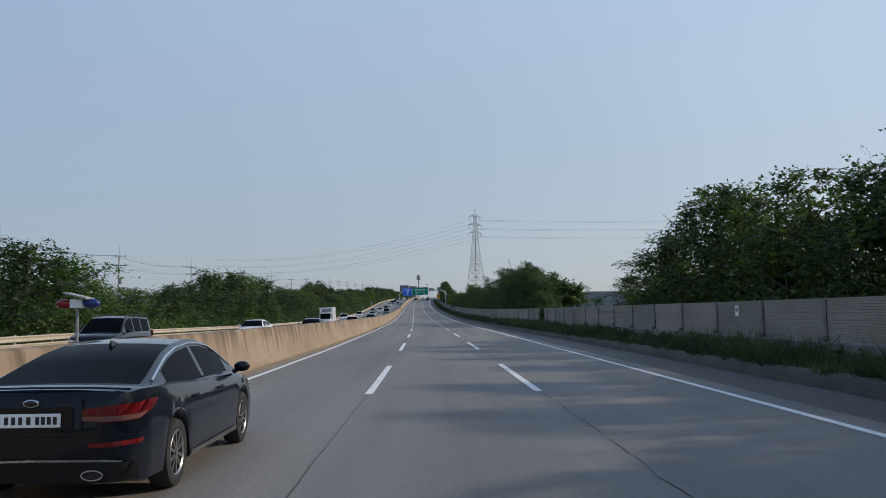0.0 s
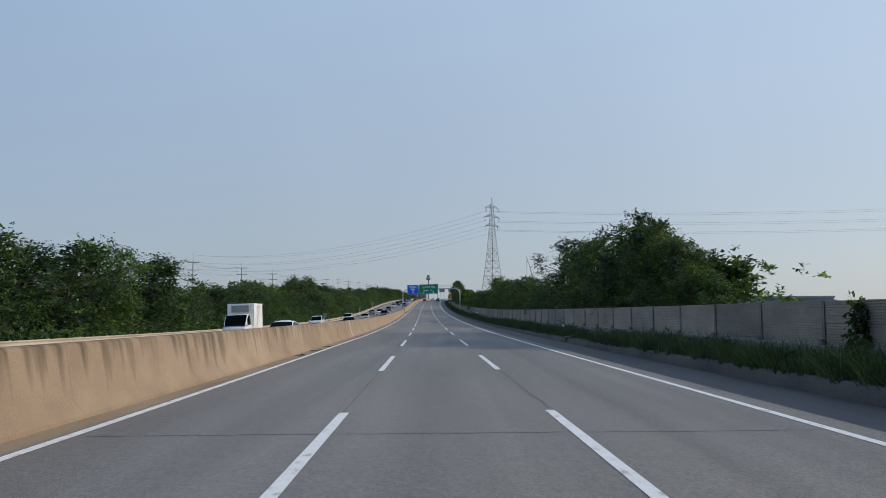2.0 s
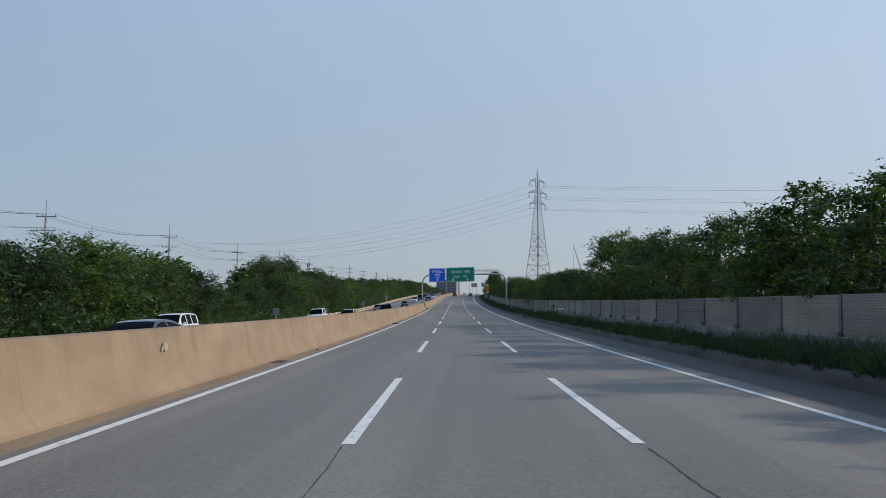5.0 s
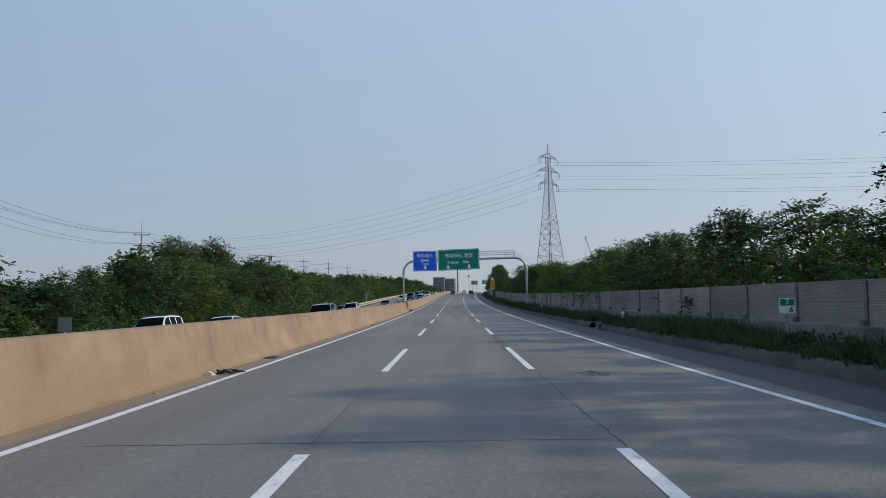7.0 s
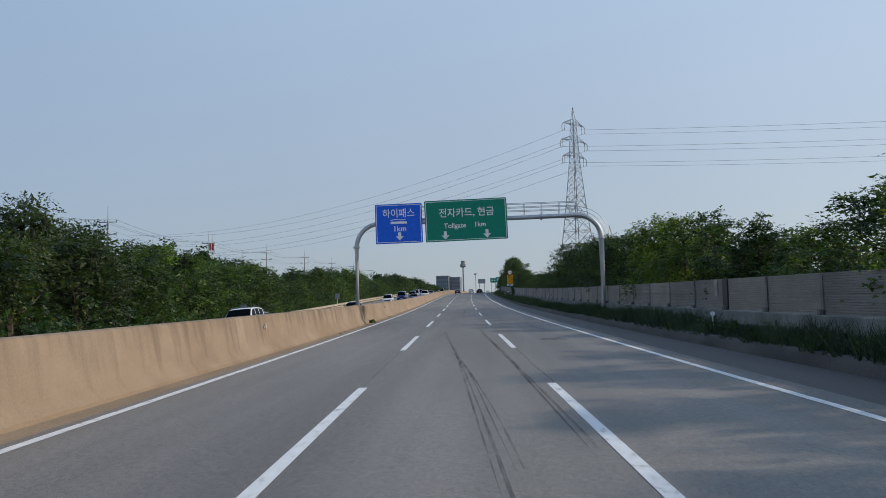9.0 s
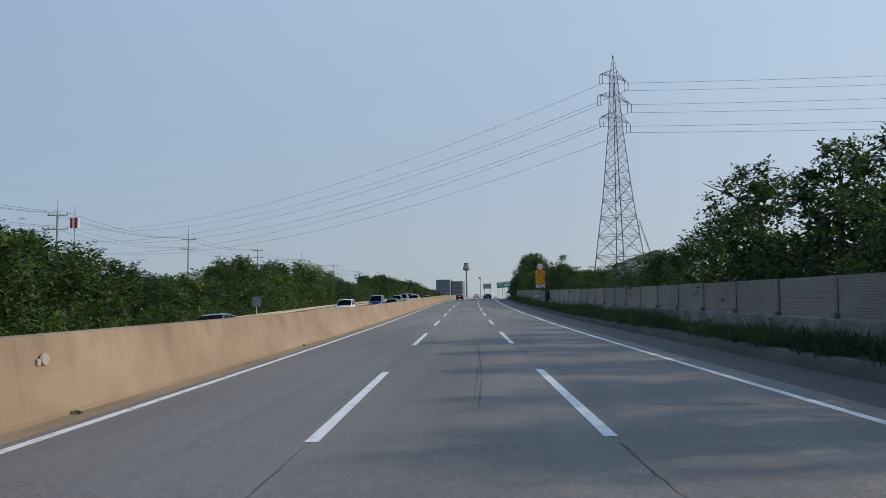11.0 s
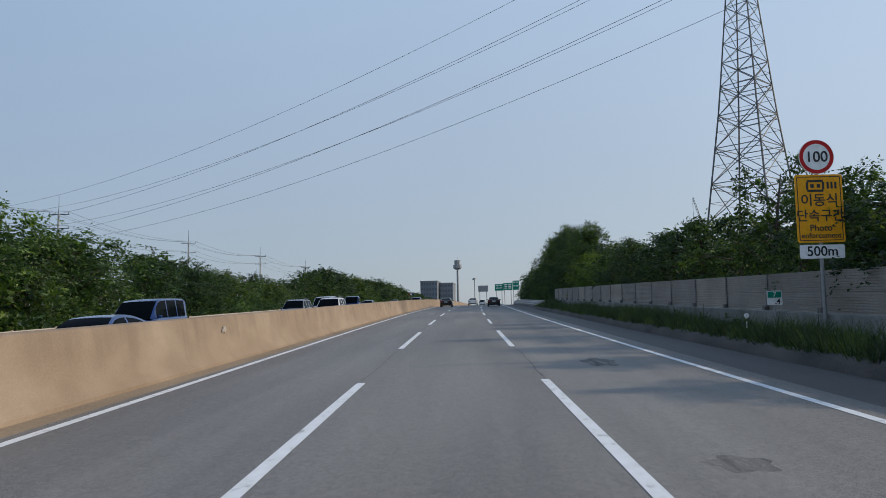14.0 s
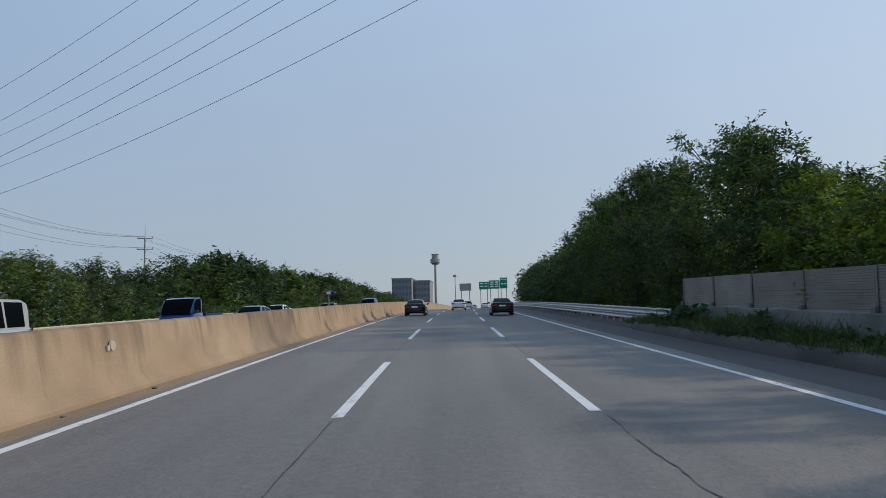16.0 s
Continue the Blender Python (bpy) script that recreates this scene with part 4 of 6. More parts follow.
def frame_line(bm, x0, x1, z0, z1, y, w):
    for c, sz in (((x0 + x1) / 2, z0), (w, 0)), (((x0 + x1) / 2, z1), (w, 0)):
        box(bm, (c[0], y, c[1]), (x1 - x0, 0.004, w))
    for x in (x0, x1):
        box(bm, (x, y, (z0 + z1) / 2), (w, 0.004, z1 - z0 - w))
    return bm


def down_arrow(bm, x, z, k, y):
    pts = [(-0.18, 0.5), (0.18, 0.5), (0.18, 0.0), (0.48, 0.0), (0.0, -0.5), (-0.48, 0.0), (-0.18, 0.0)]
    f = [bm.verts.new((x + a * k, y, z + b * k)) for a, b in pts]
    g = [bm.verts.new((x + a * k, y + 0.004, z + b * k)) for a, b in pts]
    bm.faces.new(f)
    for i in range(len(pts)):
        j = (i + 1) % len(pts)
        bm.faces.new((f[j], f[i], g[i], g[j]))
    return bm


FACE = Matrix.Rotation(radians(90), 4, "X")
gantry = empty("sign_gantry", upright(285.0, 0, 0), "galvanised tubular sign gantry arching over the carriageway", "sign gantry")
GL, GR = -6.75, 9.62
bm = bmesh.new()
pts = [(GL, 0, 0.9), (GL, 0, 5.1)] + [(GL + 1.55 - 1.55 * math.cos(a), 0, 5.1 + 1.55 * math.sin(a)) for a in [radians(9 * i) for i in range(1, 11)]]
sweep(bm, pts + [(-4.9, 0, 6.66)], 0.15, 12)
part("post", bm, M_GALV, gantry, smooth=True)
bm = bmesh.new()
pts = [(GR, 0, -0.4), (GR, 0, 5.35)] + [(GR - 1.55 + 1.55 * math.cos(a), 0, 5.35 + 1.55 * math.sin(a)) for a in [radians(9 * i) for i in range(1, 11)]]
sweep(bm, pts + [(7.9, 0, 6.9)], 0.17, 12)
part("post", bm, M_GALV, gantry, smooth=True)
bm = bmesh.new()
sweep(bm, [(-4.95, 0, 6.655), (0, 0, 6.75), (7.95, 0, 6.9)], 0.15, 12)
part("beam", bm, M_GALV, gantry, smooth=True)
for x, z in ((GL, 5.1), (GR, 5.35)):
    bm = bmesh.new()
    rod(bm, (x, 0, z - 0.06), (x, 0, z + 0.06), 0.23, seg=12)
    part("flange", bm, M_GALV, gantry)
bm = bmesh.new()
rod(bm, (5.6, 0, 6.85), (5.72, 0, 6.855), 0.23, seg=12)
part("flange", bm, M_GALV, gantry)
walkway = part("walkway", box(bmesh.new(), (1.6, 0.45, 6.95), (13.0, 0.6, 0.05)), M_GALV, gantry)
for z in (7.25, 7.5, 7.75):
    bm = bmesh.new()
    rod(bm, (-4.8, 0.72, z), (8.1, 0.72, z + 0.12), 0.02, seg=6)
    rod(bm, (-4.8, 0.16, z), (8.1, 0.16, z + 0.12), 0.02, seg=6)
    part("handrail", bm, M_GALV, walkway)
for i in range(12):
    bm = bmesh.new()
    x = -4.8 + 12.9 * i / 11
    for y in (0.16, 0.72):
        rod(bm, (x, y, 6.9), (x, y, 7.78 + 0.01 * i), 0.022, seg=6)
    part("baluster", bm, M_GALV, walkway)
# cage ladder over the right bend
bm = bmesh.new()
for k in (0.35, 0.6):
    sweep(bm, [(GR - 1.55 + (1.55 + k) * math.cos(a), 0.2, 5.35 + (1.55 + k) * math.sin(a)) for a in [radians(9 * i) for i in range(0, 11)]], 0.02, 5)
part("handrail", bm, M_GALV, gantry)


def big_sign(x0, x1, z0, z1, tilt, material, label):
    cx, cz = (x0 + x1) / 2, (z0 + z1) / 2
    w, h = (x1 - x0) / 2, (z1 - z0) / 2
    e = rounded_plate(bmesh.new(), -w, w, -h, h, -0.02, 0.04, 0.08)
    ob = part("sign_board", e, material, gantry, label, m=Matrix.Translation((cx, -0.28, cz)) @ Matrix.Rotation(radians(-tilt), 4, "Y"))
    bm_ = frame_line(bmesh.new(), -w + 0.09, w - 0.09, -h + 0.09, h - 0.09, -0.026, 0.035)
    part("border", bm_, M_WHITE, ob)
    bm_ = bmesh.new()
    for x in (-w * 0.6, w * 0.6):
        box(bm_, (x, 0.12, -0.1), (0.08, 0.2, 2 * h * 0.9))
    part("bracket", bm_, M_GREY, ob)
    return ob


blue = big_sign(-5.44, -2.30, 5.28, 7.94, 1.0, M_BLUE, "blue rectangular direction sign with white lettering")
words("하이패스", 0.64, Matrix.Translation((0, -0.03, 0.66)) @ FACE, M_WHITE, blue, sx=0.92)
bm = bmesh.new()
sweep(bm, [(-0.55, -0.03, 0.22), (-0.2, -0.03, 0.30), (0.1, -0.03, 0.24), (0.5, -0.03, 0.28)], 0.025, 5)
box(bm, (0, -0.028, 0.06), (1.1, 0.006, 0.16))
part("emblem", bm, M_WHITE, blue)
words("1km", 0.52, Matrix.Translation((0.05, -0.03, -0.36)) @ FACE, M_WHITE, blue)
part("arrow", down_arrow(bmesh.new(), 0.03, -0.86, 0.55, -0.03), M_WHITE, blue)
green = big_sign(-2.12, 3.37, 5.36, 8.13, 1.4, M_GREEN, "green rectangular toll sign with white lettering")
words("전자카드, 현금", 0.65, Matrix.Translation((0.05, -0.03, 0.48)) @ FACE, M_WHITE, green, sx=0.95)
words("Tollgate", 0.46, Matrix.Translation((-0.75, -0.03, -0.36)) @ FACE, M_WHITE, green)
words("1km", 0.46, Matrix.Translation((0.92, -0.03, -0.34)) @ FACE, M_WHITE, green)
bm = down_arrow(bmesh.new(), -1.42, -0.98, 0.55, -0.03)
part("arrow", bm, M_WHITE, green)
part("arrow", down_arrow(bmesh.new(), 1.36, -0.98, 0.55, -0.03), M_WHITE, green)


# ---- lattice pylon and its cables ----
ARMS = ((0.905, 4.3), (0.815, 5.2), (0.73, 4.6))
PYLON_TURN = 44


def pylon(name, m, height, label, detail=True):
    e = empty(name, m, label, "pylon")
    def half(z):
        return float(np.interp(z, [0, height * 0.42, height * 0.70, height * 0.92, height], [4.5, 2.2, 1.06, 0.55, 0.06]))
    legs_ = [bmesh.new() for _ in range(4)]
    levels = [0, 4.4, 8.6, 12.5, 16.1, 19.4, 22.4, 24.8, 26.8, 28.8, 30.6, 32.2, 33.6, 35.2, 36.8, 38.4, 40.2, 42.0, 43.6]
    levels = [z * height / 48.0 for z in levels]
    corner = lambda z, i: Vector((half(z) * (1, 1, -1, -1)[i], half(z) * (1, -1, -1, 1)[i], z))
    for i in range(4):
        sweep(legs_[i], [corner(z, i) for z in levels] + [Vector((0, 0, height))], [0.12 - 0.06 * z / height for z in levels] + [0.04], 5)
        part("leg", legs_[i], M_STEEL_TOWER, e)
    for i in range(4):
        j = (i + 1) % 4
        bm_ = bmesh.new()
        for n_, (a, b) in enumerate(zip(levels, levels[1:])):
            t = 0.06 if a < height * 0.5 else 0.04
            rod(bm_, corner(a, i), corner(b, j), t, seg=3)
            rod(bm_, corner(a, j), corner(b, i), t, seg=3)
            rod(bm_, corner(b, i), corner(b, j), t, seg=3)
            if a < height * 0.42:
                rod(bm_, corner(b - 0.55, i), corner(b - 0.55, j), t * 0.8, seg=3)
            if detail and a < height * 0.5:
                mid = (corner(a, i) + corner(b, j)) / 2
                rod(bm_, mid, (corner(a, i) + corner(b, i)) / 2, 0.03, seg=3)
                rod(bm_, mid, (corner(a, j) + corner(b, j)) / 2, 0.03, seg=3)
        tagged(part("bracing", bm_, M_STEEL_TOWER, e), kind="stuff")
    for z, reach in ARMS:
        z *= height
        for sx in (-1, 1):
            bm_ = bmesh.new()
            tip = Vector((sx * reach, 0, z))
            for sy in (-1, 1):
                hw = half(z)
                rod(bm_, (sx * hw, sy * hw, z), tip, 0.06, seg=4)
                rod(bm_, (sx * half(z + 1.3), sy * half(z + 1.3), z + 1.5), tip, 0.06, seg=4)
                for k in (0.35, 0.7):
                    q0 = Vector((sx * hw, sy * hw, z)).lerp(tip, k)
                    q1 = Vector((sx * hw, sy * hw, z + 1.5)).lerp(tip, k)
                    rod(bm_, q0, q1, 0.035, seg=3)
                    rod(bm_, Vector((sx * hw, sy * hw, z)).lerp(tip, k - 0.35), q1, 0.03, seg=3)
            arm = part("crossarm", bm_, M_STEEL_TOWER, e)
            for k, dy in ((0.0, -0.5), (0.12, 0.5)):
                bm_ = bmesh.new()
                x = sx * (reach - k)
                sweep(bm_, [(x, dy * 0.3, z), (x + 0.25 * sx, dy, z - 0.6), (x + 0.2 * sx, dy, z - 1.9), (x, dy * 0.6, z - 2.3)], 0.09, 6)
                part("insulator", bm_, M_INSUL, arm)
    return e


PY_S, PY_L = 461.0, 32.0
main_pylon = pylon("pylon", upright(PY_S, PY_L, -0.5, PYLON_TURN), 53.5, "tall grey steel lattice electricity pylon")
far_pylon = pylon("pylon", upright(1240, -548, -4, 60), 46, "distant grey steel lattice electricity pylon", False)


def cable(a, b, sag, r, label="thin dark overhead power cable", n=28):
    bm_ = bmesh.new()
    pts_ = []
    for i in range(n + 1):
        t = i / n
        q = Vector(a).lerp(Vector(b), t)
        q.z -= sag * 4 * t * (1 - t)
        pts_.append(q)
    sweep(bm_, pts_, r, 4)
    return tagged(part("power_cable", bm_, M_WIRE), label, "cable", "overhead power cables")


turn_p = Matrix.Rotation(float(np.interp(PY_S, S_LINE, HEAD)) + radians(PYLON_TURN), 3, "Z")
for z, reach in ARMS:
    for sx in (-1, 1):
        a = P(PY_S, PY_L, -0.5 + z * 53.5 - 2.2) + turn_p @ Vector((sx * reach, 0, 0))
        b = P(616, -168, 0) + Vector((sx * 3, sx * 4, 23.3 + (z - 0.73) * 56))
        cable(a, b, 8.4, 0.03)
        c = P(415, 380, 0) + Vector((sx * 0.6, sx * 4.6, z * 53.5 + 2.0))
        cable(a, c, 5.0, 0.028)


# ---- utility poles on the left ----
def utility_pole(s, l, top, extra=False):
    e = empty("utility_pole", upright(s, l, 0), "concrete utility pole with two steel crossarms and insulators", "utility pole", "utility poles along the wood")
    bm_ = bmesh.new()
    rod(bm_, (0, 0, -1.5), (0, 0, top - 0.9), 0.19, 0.11, 10)
    part("pole", bm_, M_CONC_POLE, e, smooth=True)
    bm_ = bmesh.new()
    rod(bm_, (0, 0, top - 0.9), (0, 0, top + 1.1), 0.035, 0.02, 6)
    part("ground_wire_rod", bm_, M_STEEL_TOWER, e)
    for z in (top - 1.0, top - 2.6):
        arm = part("crossarm", box(bmesh.new(), (0, 0.1, z), (2.4, 0.09, 0.09)), M_STEEL_TOWER, e)
        for x in (-1.1, -0.45, 1.1):
            bm_ = bmesh.new()
            rod(bm_, (x, 0.1, z + 0.04), (x, 0.1, z + 0.30), 0.05, 0.035, 6)
            part("insulator", bm_, M_INSUL, arm)
    if extra:
        bm_ = bmesh.new()
        rod(bm_, (0.35, 0, top - 6.0), (0.35, 0, top - 5.0), 0.28, seg=10)
        part("transformer", bm_, M_GREY, e)


POLES = [(70, -58, 13.4), (110, -57, 13.4), (150, -55.5, 13.4), (189, -53, 13.2), (221, -48.5, 12.8), (256, -46.3, 13), (295.5, -46, 12.6), (335.5, -46, 13.2), (377, -46, 12.6), (419, -46, 12.5), (460.5, -46, 12.8), (501, -46, 12.3), (542, -46, 12.4), (582, -46, 12), (625, -46, 12), (668, -46, 12), (710, -46, 12), (752, -46, 12)]
for i, (s, l, top) in enumerate(POLES):
    utility_pole(s, l, top, i in (2, 12))
mast = empty("warning_mast", upright(384, -47.5, 0), "thin pole carrying a red and white striped drum above the trees", "mast")
part("pole", rod(bmesh.new(), (0, 0, -1.5), (0, 0, 13.4), 0.10, 0.04, 8), M_CONC_POLE, mast)
for i in range(4):
    part("band", rod(bmesh.new(), (-0.42 + 0.28 * i, 0, 10.7), (-0.42 + 0.28 * i, 0, 12.0), 0.15, 0.15, 10), M_WHITE if i % 2 else M_RED, mast)
for (s0, l0, t0), (s1, l1, t1) in zip(POLES, POLES[1:]):
    for dz, xs in ((-0.7, (-1.1, -0.45, 1.1)), (-2.3, (-1.1, 1.1))):
        for x in xs:
            cable(P(s0, l0 + x, t0 + dz), P(s1, l1 + x, t1 + dz), 0.9, 0.014, "thin dark wire strung between utility poles", 10)


# ---- vehicles ----
def car_paint(name, col, metal=0.25):
    m, n, l, p = nodes_of(name)
    f = noise_node(n, l, 1.6, (1, 1, 1), 4, False)
    l.new(ramp(n, l, f, [(0.3, tuple(v * 0.9 for v in col)), (0.7, tuple(min(1, v * 1.05) for v in col))]), p.inputs["Base Color"])
    p.inputs["Roughness"].default_value, p.inputs["Metallic"].default_value = 0.35, metal * 0.5
    p.inputs["IOR"].default_value = 1.2
    p.inputs["Coat Weight"].default_value, p.inputs["Coat Roughness"].default_value, p.inputs["Coat IOR"].default_value = 1.0, 0.015, 1.32
    return m


M_CAR = {"navy": car_paint("paint_navy", (0.0022, 0.0048, 0.0115)), "black": car_paint("paint_black", (0.012, 0.012, 0.015)), "white": car_paint("paint_white", (0.78, 0.78, 0.77), 0.0),
         "silver": car_paint("paint_silver", (0.42, 0.43, 0.44), 0.6), "blue": car_paint("paint_blue", (0.018, 0.045, 0.16)), "grey": car_paint("paint_grey", (0.12, 0.125, 0.135), 0.4),
         "steelblue": car_paint("paint_steel_blue", (0.10, 0.17, 0.27), 0.4)}
M_GLASS = plain("tinted_glass", (0.004, 0.006, 0.008), 0.03)
M_GLASS.node_tree.nodes["Principled BSDF"].inputs["IOR"].default_value = 1.06
M_TYRE = surface("tyre_rubber", (0.018, 0.018, 0.018), (0.035, 0.034, 0.033), 0.85, coarse=8, fine=60, bump=0.2, world_space=False)
M_RIM = plain("alloy_rim", (0.30, 0.30, 0.305), 0.35, 0.8)
M_DARKTRIM = plain("black_trim", (0.014, 0.014, 0.014), 0.45)
M_CHROME = plain("chrome", (0.72, 0.73, 0.74), 0.12, 1.0)
M_TAIL = plain("red_lens", (0.26, 0.008, 0.007), 0.12, 0.0, 1.0)
M_TAIL_CLEAR = plain("clear_lens", (0.38, 0.17, 0.15), 0.1, 0.1, 1.0)
M_HEAD = plain("headlamp_lens", (0.75, 0.76, 0.78), 0.08, 0.3, 1.0)
M_AMBER = plain("amber_lens", (0.55, 0.2, 0.02), 0.15)

SHAPES = {
    "sedan": dict(w=0.93, belt=0.955, rear=-2.50, front=2.36, ax=(-1.40, 1.40), r=0.335,
                  deck=[(-2.50, 0.90), (-2.44, 1.03), (-2.2, 1.055), (-1.7, 1.04), (-0.5, 0.98), (0.9, 0.96), (1.3, 0.95), (1.9, 0.86), (2.2, 0.76), (2.36, 0.62)],
                  roof=[(-2.02, 1.04), (-1.70, 1.12), (-1.35, 1.225), (-1.02, 1.315), (-0.62, 1.385), (-0.15, 1.42), (-0.05, 1.422), (0.30, 1.41), (0.62, 1.36), (0.95, 1.24), (1.22, 1.10), (1.46, 0.965)],
                  rear_glass=(-2.02, -0.82), screen=(0.62, 1.40), sides=[(-1.35, -0.15), (-0.05, 0.95)], wr=0.60),
    "suv": dict(w=0.95, belt=1.08, rear=-2.40, front=2.35, ax=(-1.42, 1.42), r=0.37,
                deck=[(-2.40, 0.95), (-2.36, 1.08), (-1.0, 1.08), (0.8, 1.09), (1.25, 1.10), (1.95, 1.02), (2.22, 0.92), (2.35, 0.7)],
                roof=[(-2.34, 1.10), (-2.26, 1.35), (-2.15, 1.58), (-1.95, 1.68), (-1.05, 1.735), (-0.95, 1.735), (-0.15, 1.74), (-0.05, 1.74), (0.25, 1.72), (0.50, 1.66), (0.85, 1.45), (1.10, 1.27), (1.32, 1.10)],
                rear_glass=(-2.34, -2.15), screen=(0.50, 1.25), sides=[(-1.95, -1.05), (-0.95, -0.15), (-0.05, 0.85)], wr=0.68),
    "van": dict(w=0.95, belt=1.15, rear=-2.55, front=2.45, ax=(-1.5, 1.55), r=0.34,
                deck=[(-2.55, 1.0), (-2.50, 1.15), (0.8, 1.15), (1.6, 1.14), (2.0, 1.05), (2.3, 0.92), (2.45, 0.65)],
                roof=[(-2.50, 1.18), (-2.42, 1.6), (-2.34, 1.86), (-2.1, 1.94), (-1.15, 1.96), (-1.05, 1.96), (0.0, 1.96), (0.1, 1.96), (0.7, 1.93), (0.95, 1.86), (1.30, 1.62), (1.6, 1.38), (1.85, 1.15)],
                rear_glass=(-2.50, -2.34), screen=(0.95, 1.75), sides=[(-2.1, -1.15), (-1.05, 0.0), (0.1, 1.30)], wr=0.74),
    "cab": dict(w=0.87, belt=1.22, rear=0.35, front=2.42, ax=(-1.35, 1.35), r=0.33,
                deck=[(0.35, 1.15), (0.40, 1.22), (1.5, 1.22), (2.1, 1.15), (2.35, 1.0), (2.42, 0.7)],
                roof=[(0.38, 1.25), (0.42, 1.7), (0.55, 1.90), (0.75, 1.96), (1.2, 1.96), (1.5, 1.90), (1.75, 1.72), (2.0, 1.48), (2.18, 1.22)],
                rear_glass=(0.38, 0.42), screen=(1.5, 2.1), sides=[(0.75, 1.75)], wr=0.74),
}


def lathe_x(bm, prof, seg=20):
    rings = [[bm.verts.new((x, r * math.cos(2 * math.pi * k / seg), r * math.sin(2 * math.pi * k / seg))) for k in range(seg)] for x, r in prof]
    for a, b in zip(rings, rings[1:]):
        for k in range(seg):
            bm.faces.new((a[k], a[(k + 1) % seg], b[(k + 1) % seg], b[k]))
    return rings


def wheel_meshes(r, spokes, seg):
    bm = bmesh.new()
    lathe_x(bm, [(-0.10, r * 0.64), (-0.11, r * 0.80), (-0.10, r * 0.95), (-0.06, r), (0.06, r), (0.10, r * 0.95), (0.115, r * 0.80), (0.10, r * 0.66), (0.03, r * 0.64)], seg)
    tyre = mesh_of("tyre", bm, M_TYRE, True)
    bm = bmesh.new()
    lathe_x(bm, [(0.098, r * 0.67), (0.104, r * 0.645), (0.09, r * 0.60), (-0.04, r * 0.58)], seg)
    for k in range(spokes):
        a = 2 * math.pi * k / spokes
        m = Matrix.Rotation(a, 4, "X")
        box(bm, (0.078, 0, r * 0.36), (0.03, r * (0.085 if spokes > 6 else 0.2), r * 0.54), m)
    rod(bm, (0.05, 0, 0), (0.10, 0, 0), r * 0.13, r * 0.11, 10)
    rim = mesh_of("rim", bm, M_RIM, True)
    bm = bmesh.new()
    rod(bm, (-0.05, 0, 0), (0.0, 0, 0), r * 0.6, seg=seg)
    return tyre, rim, mesh_of("brake_disc", bm, M_DARKTRIM)


WHEELS = {}


def band(bm, pts, z0, z1, thick=0.02):
    """A curved plate along a line in plan, from z0 to z1 at each end."""
    n = len(pts)
    lo = [bm.verts.new((x, y, z0[i] if isinstance(z0, (list, tuple)) else z0)) for i, (x, y) in enumerate(pts)]
    hi = [bm.verts.new((x, y, z1[i] if isinstance(z1, (list, tuple)) else z1)) for i, (x, y) in enumerate(pts)]
    faces = [bm.faces.new((lo[i], lo[i + 1], hi[i + 1], hi[i])) for i in range(n - 1)]
    ext = bmesh.ops.solidify(bm, geom=faces, thickness=thick)
    return bm


def side_width(sh, y):
    """Half the width in plan at y."""
    L0, L1 = sh["rear"], sh["front"]
    t = np.interp(y, [L0, L0 + 0.012, L0 + 0.035, L0 + 0.07, L0 + 0.15, L0 + 0.35, L0 + 0.9, L1 - 1.0, L1 - 0.4, L1 - 0.2, L1 - 0.1, L1 - 0.04, L1], [0.66, 0.75, 0.82, 0.875, 0.93, 0.975, 1.0, 1.0, 0.965, 0.91, 0.85, 0.78, 0.66])
    return sh["w"] * float(t)


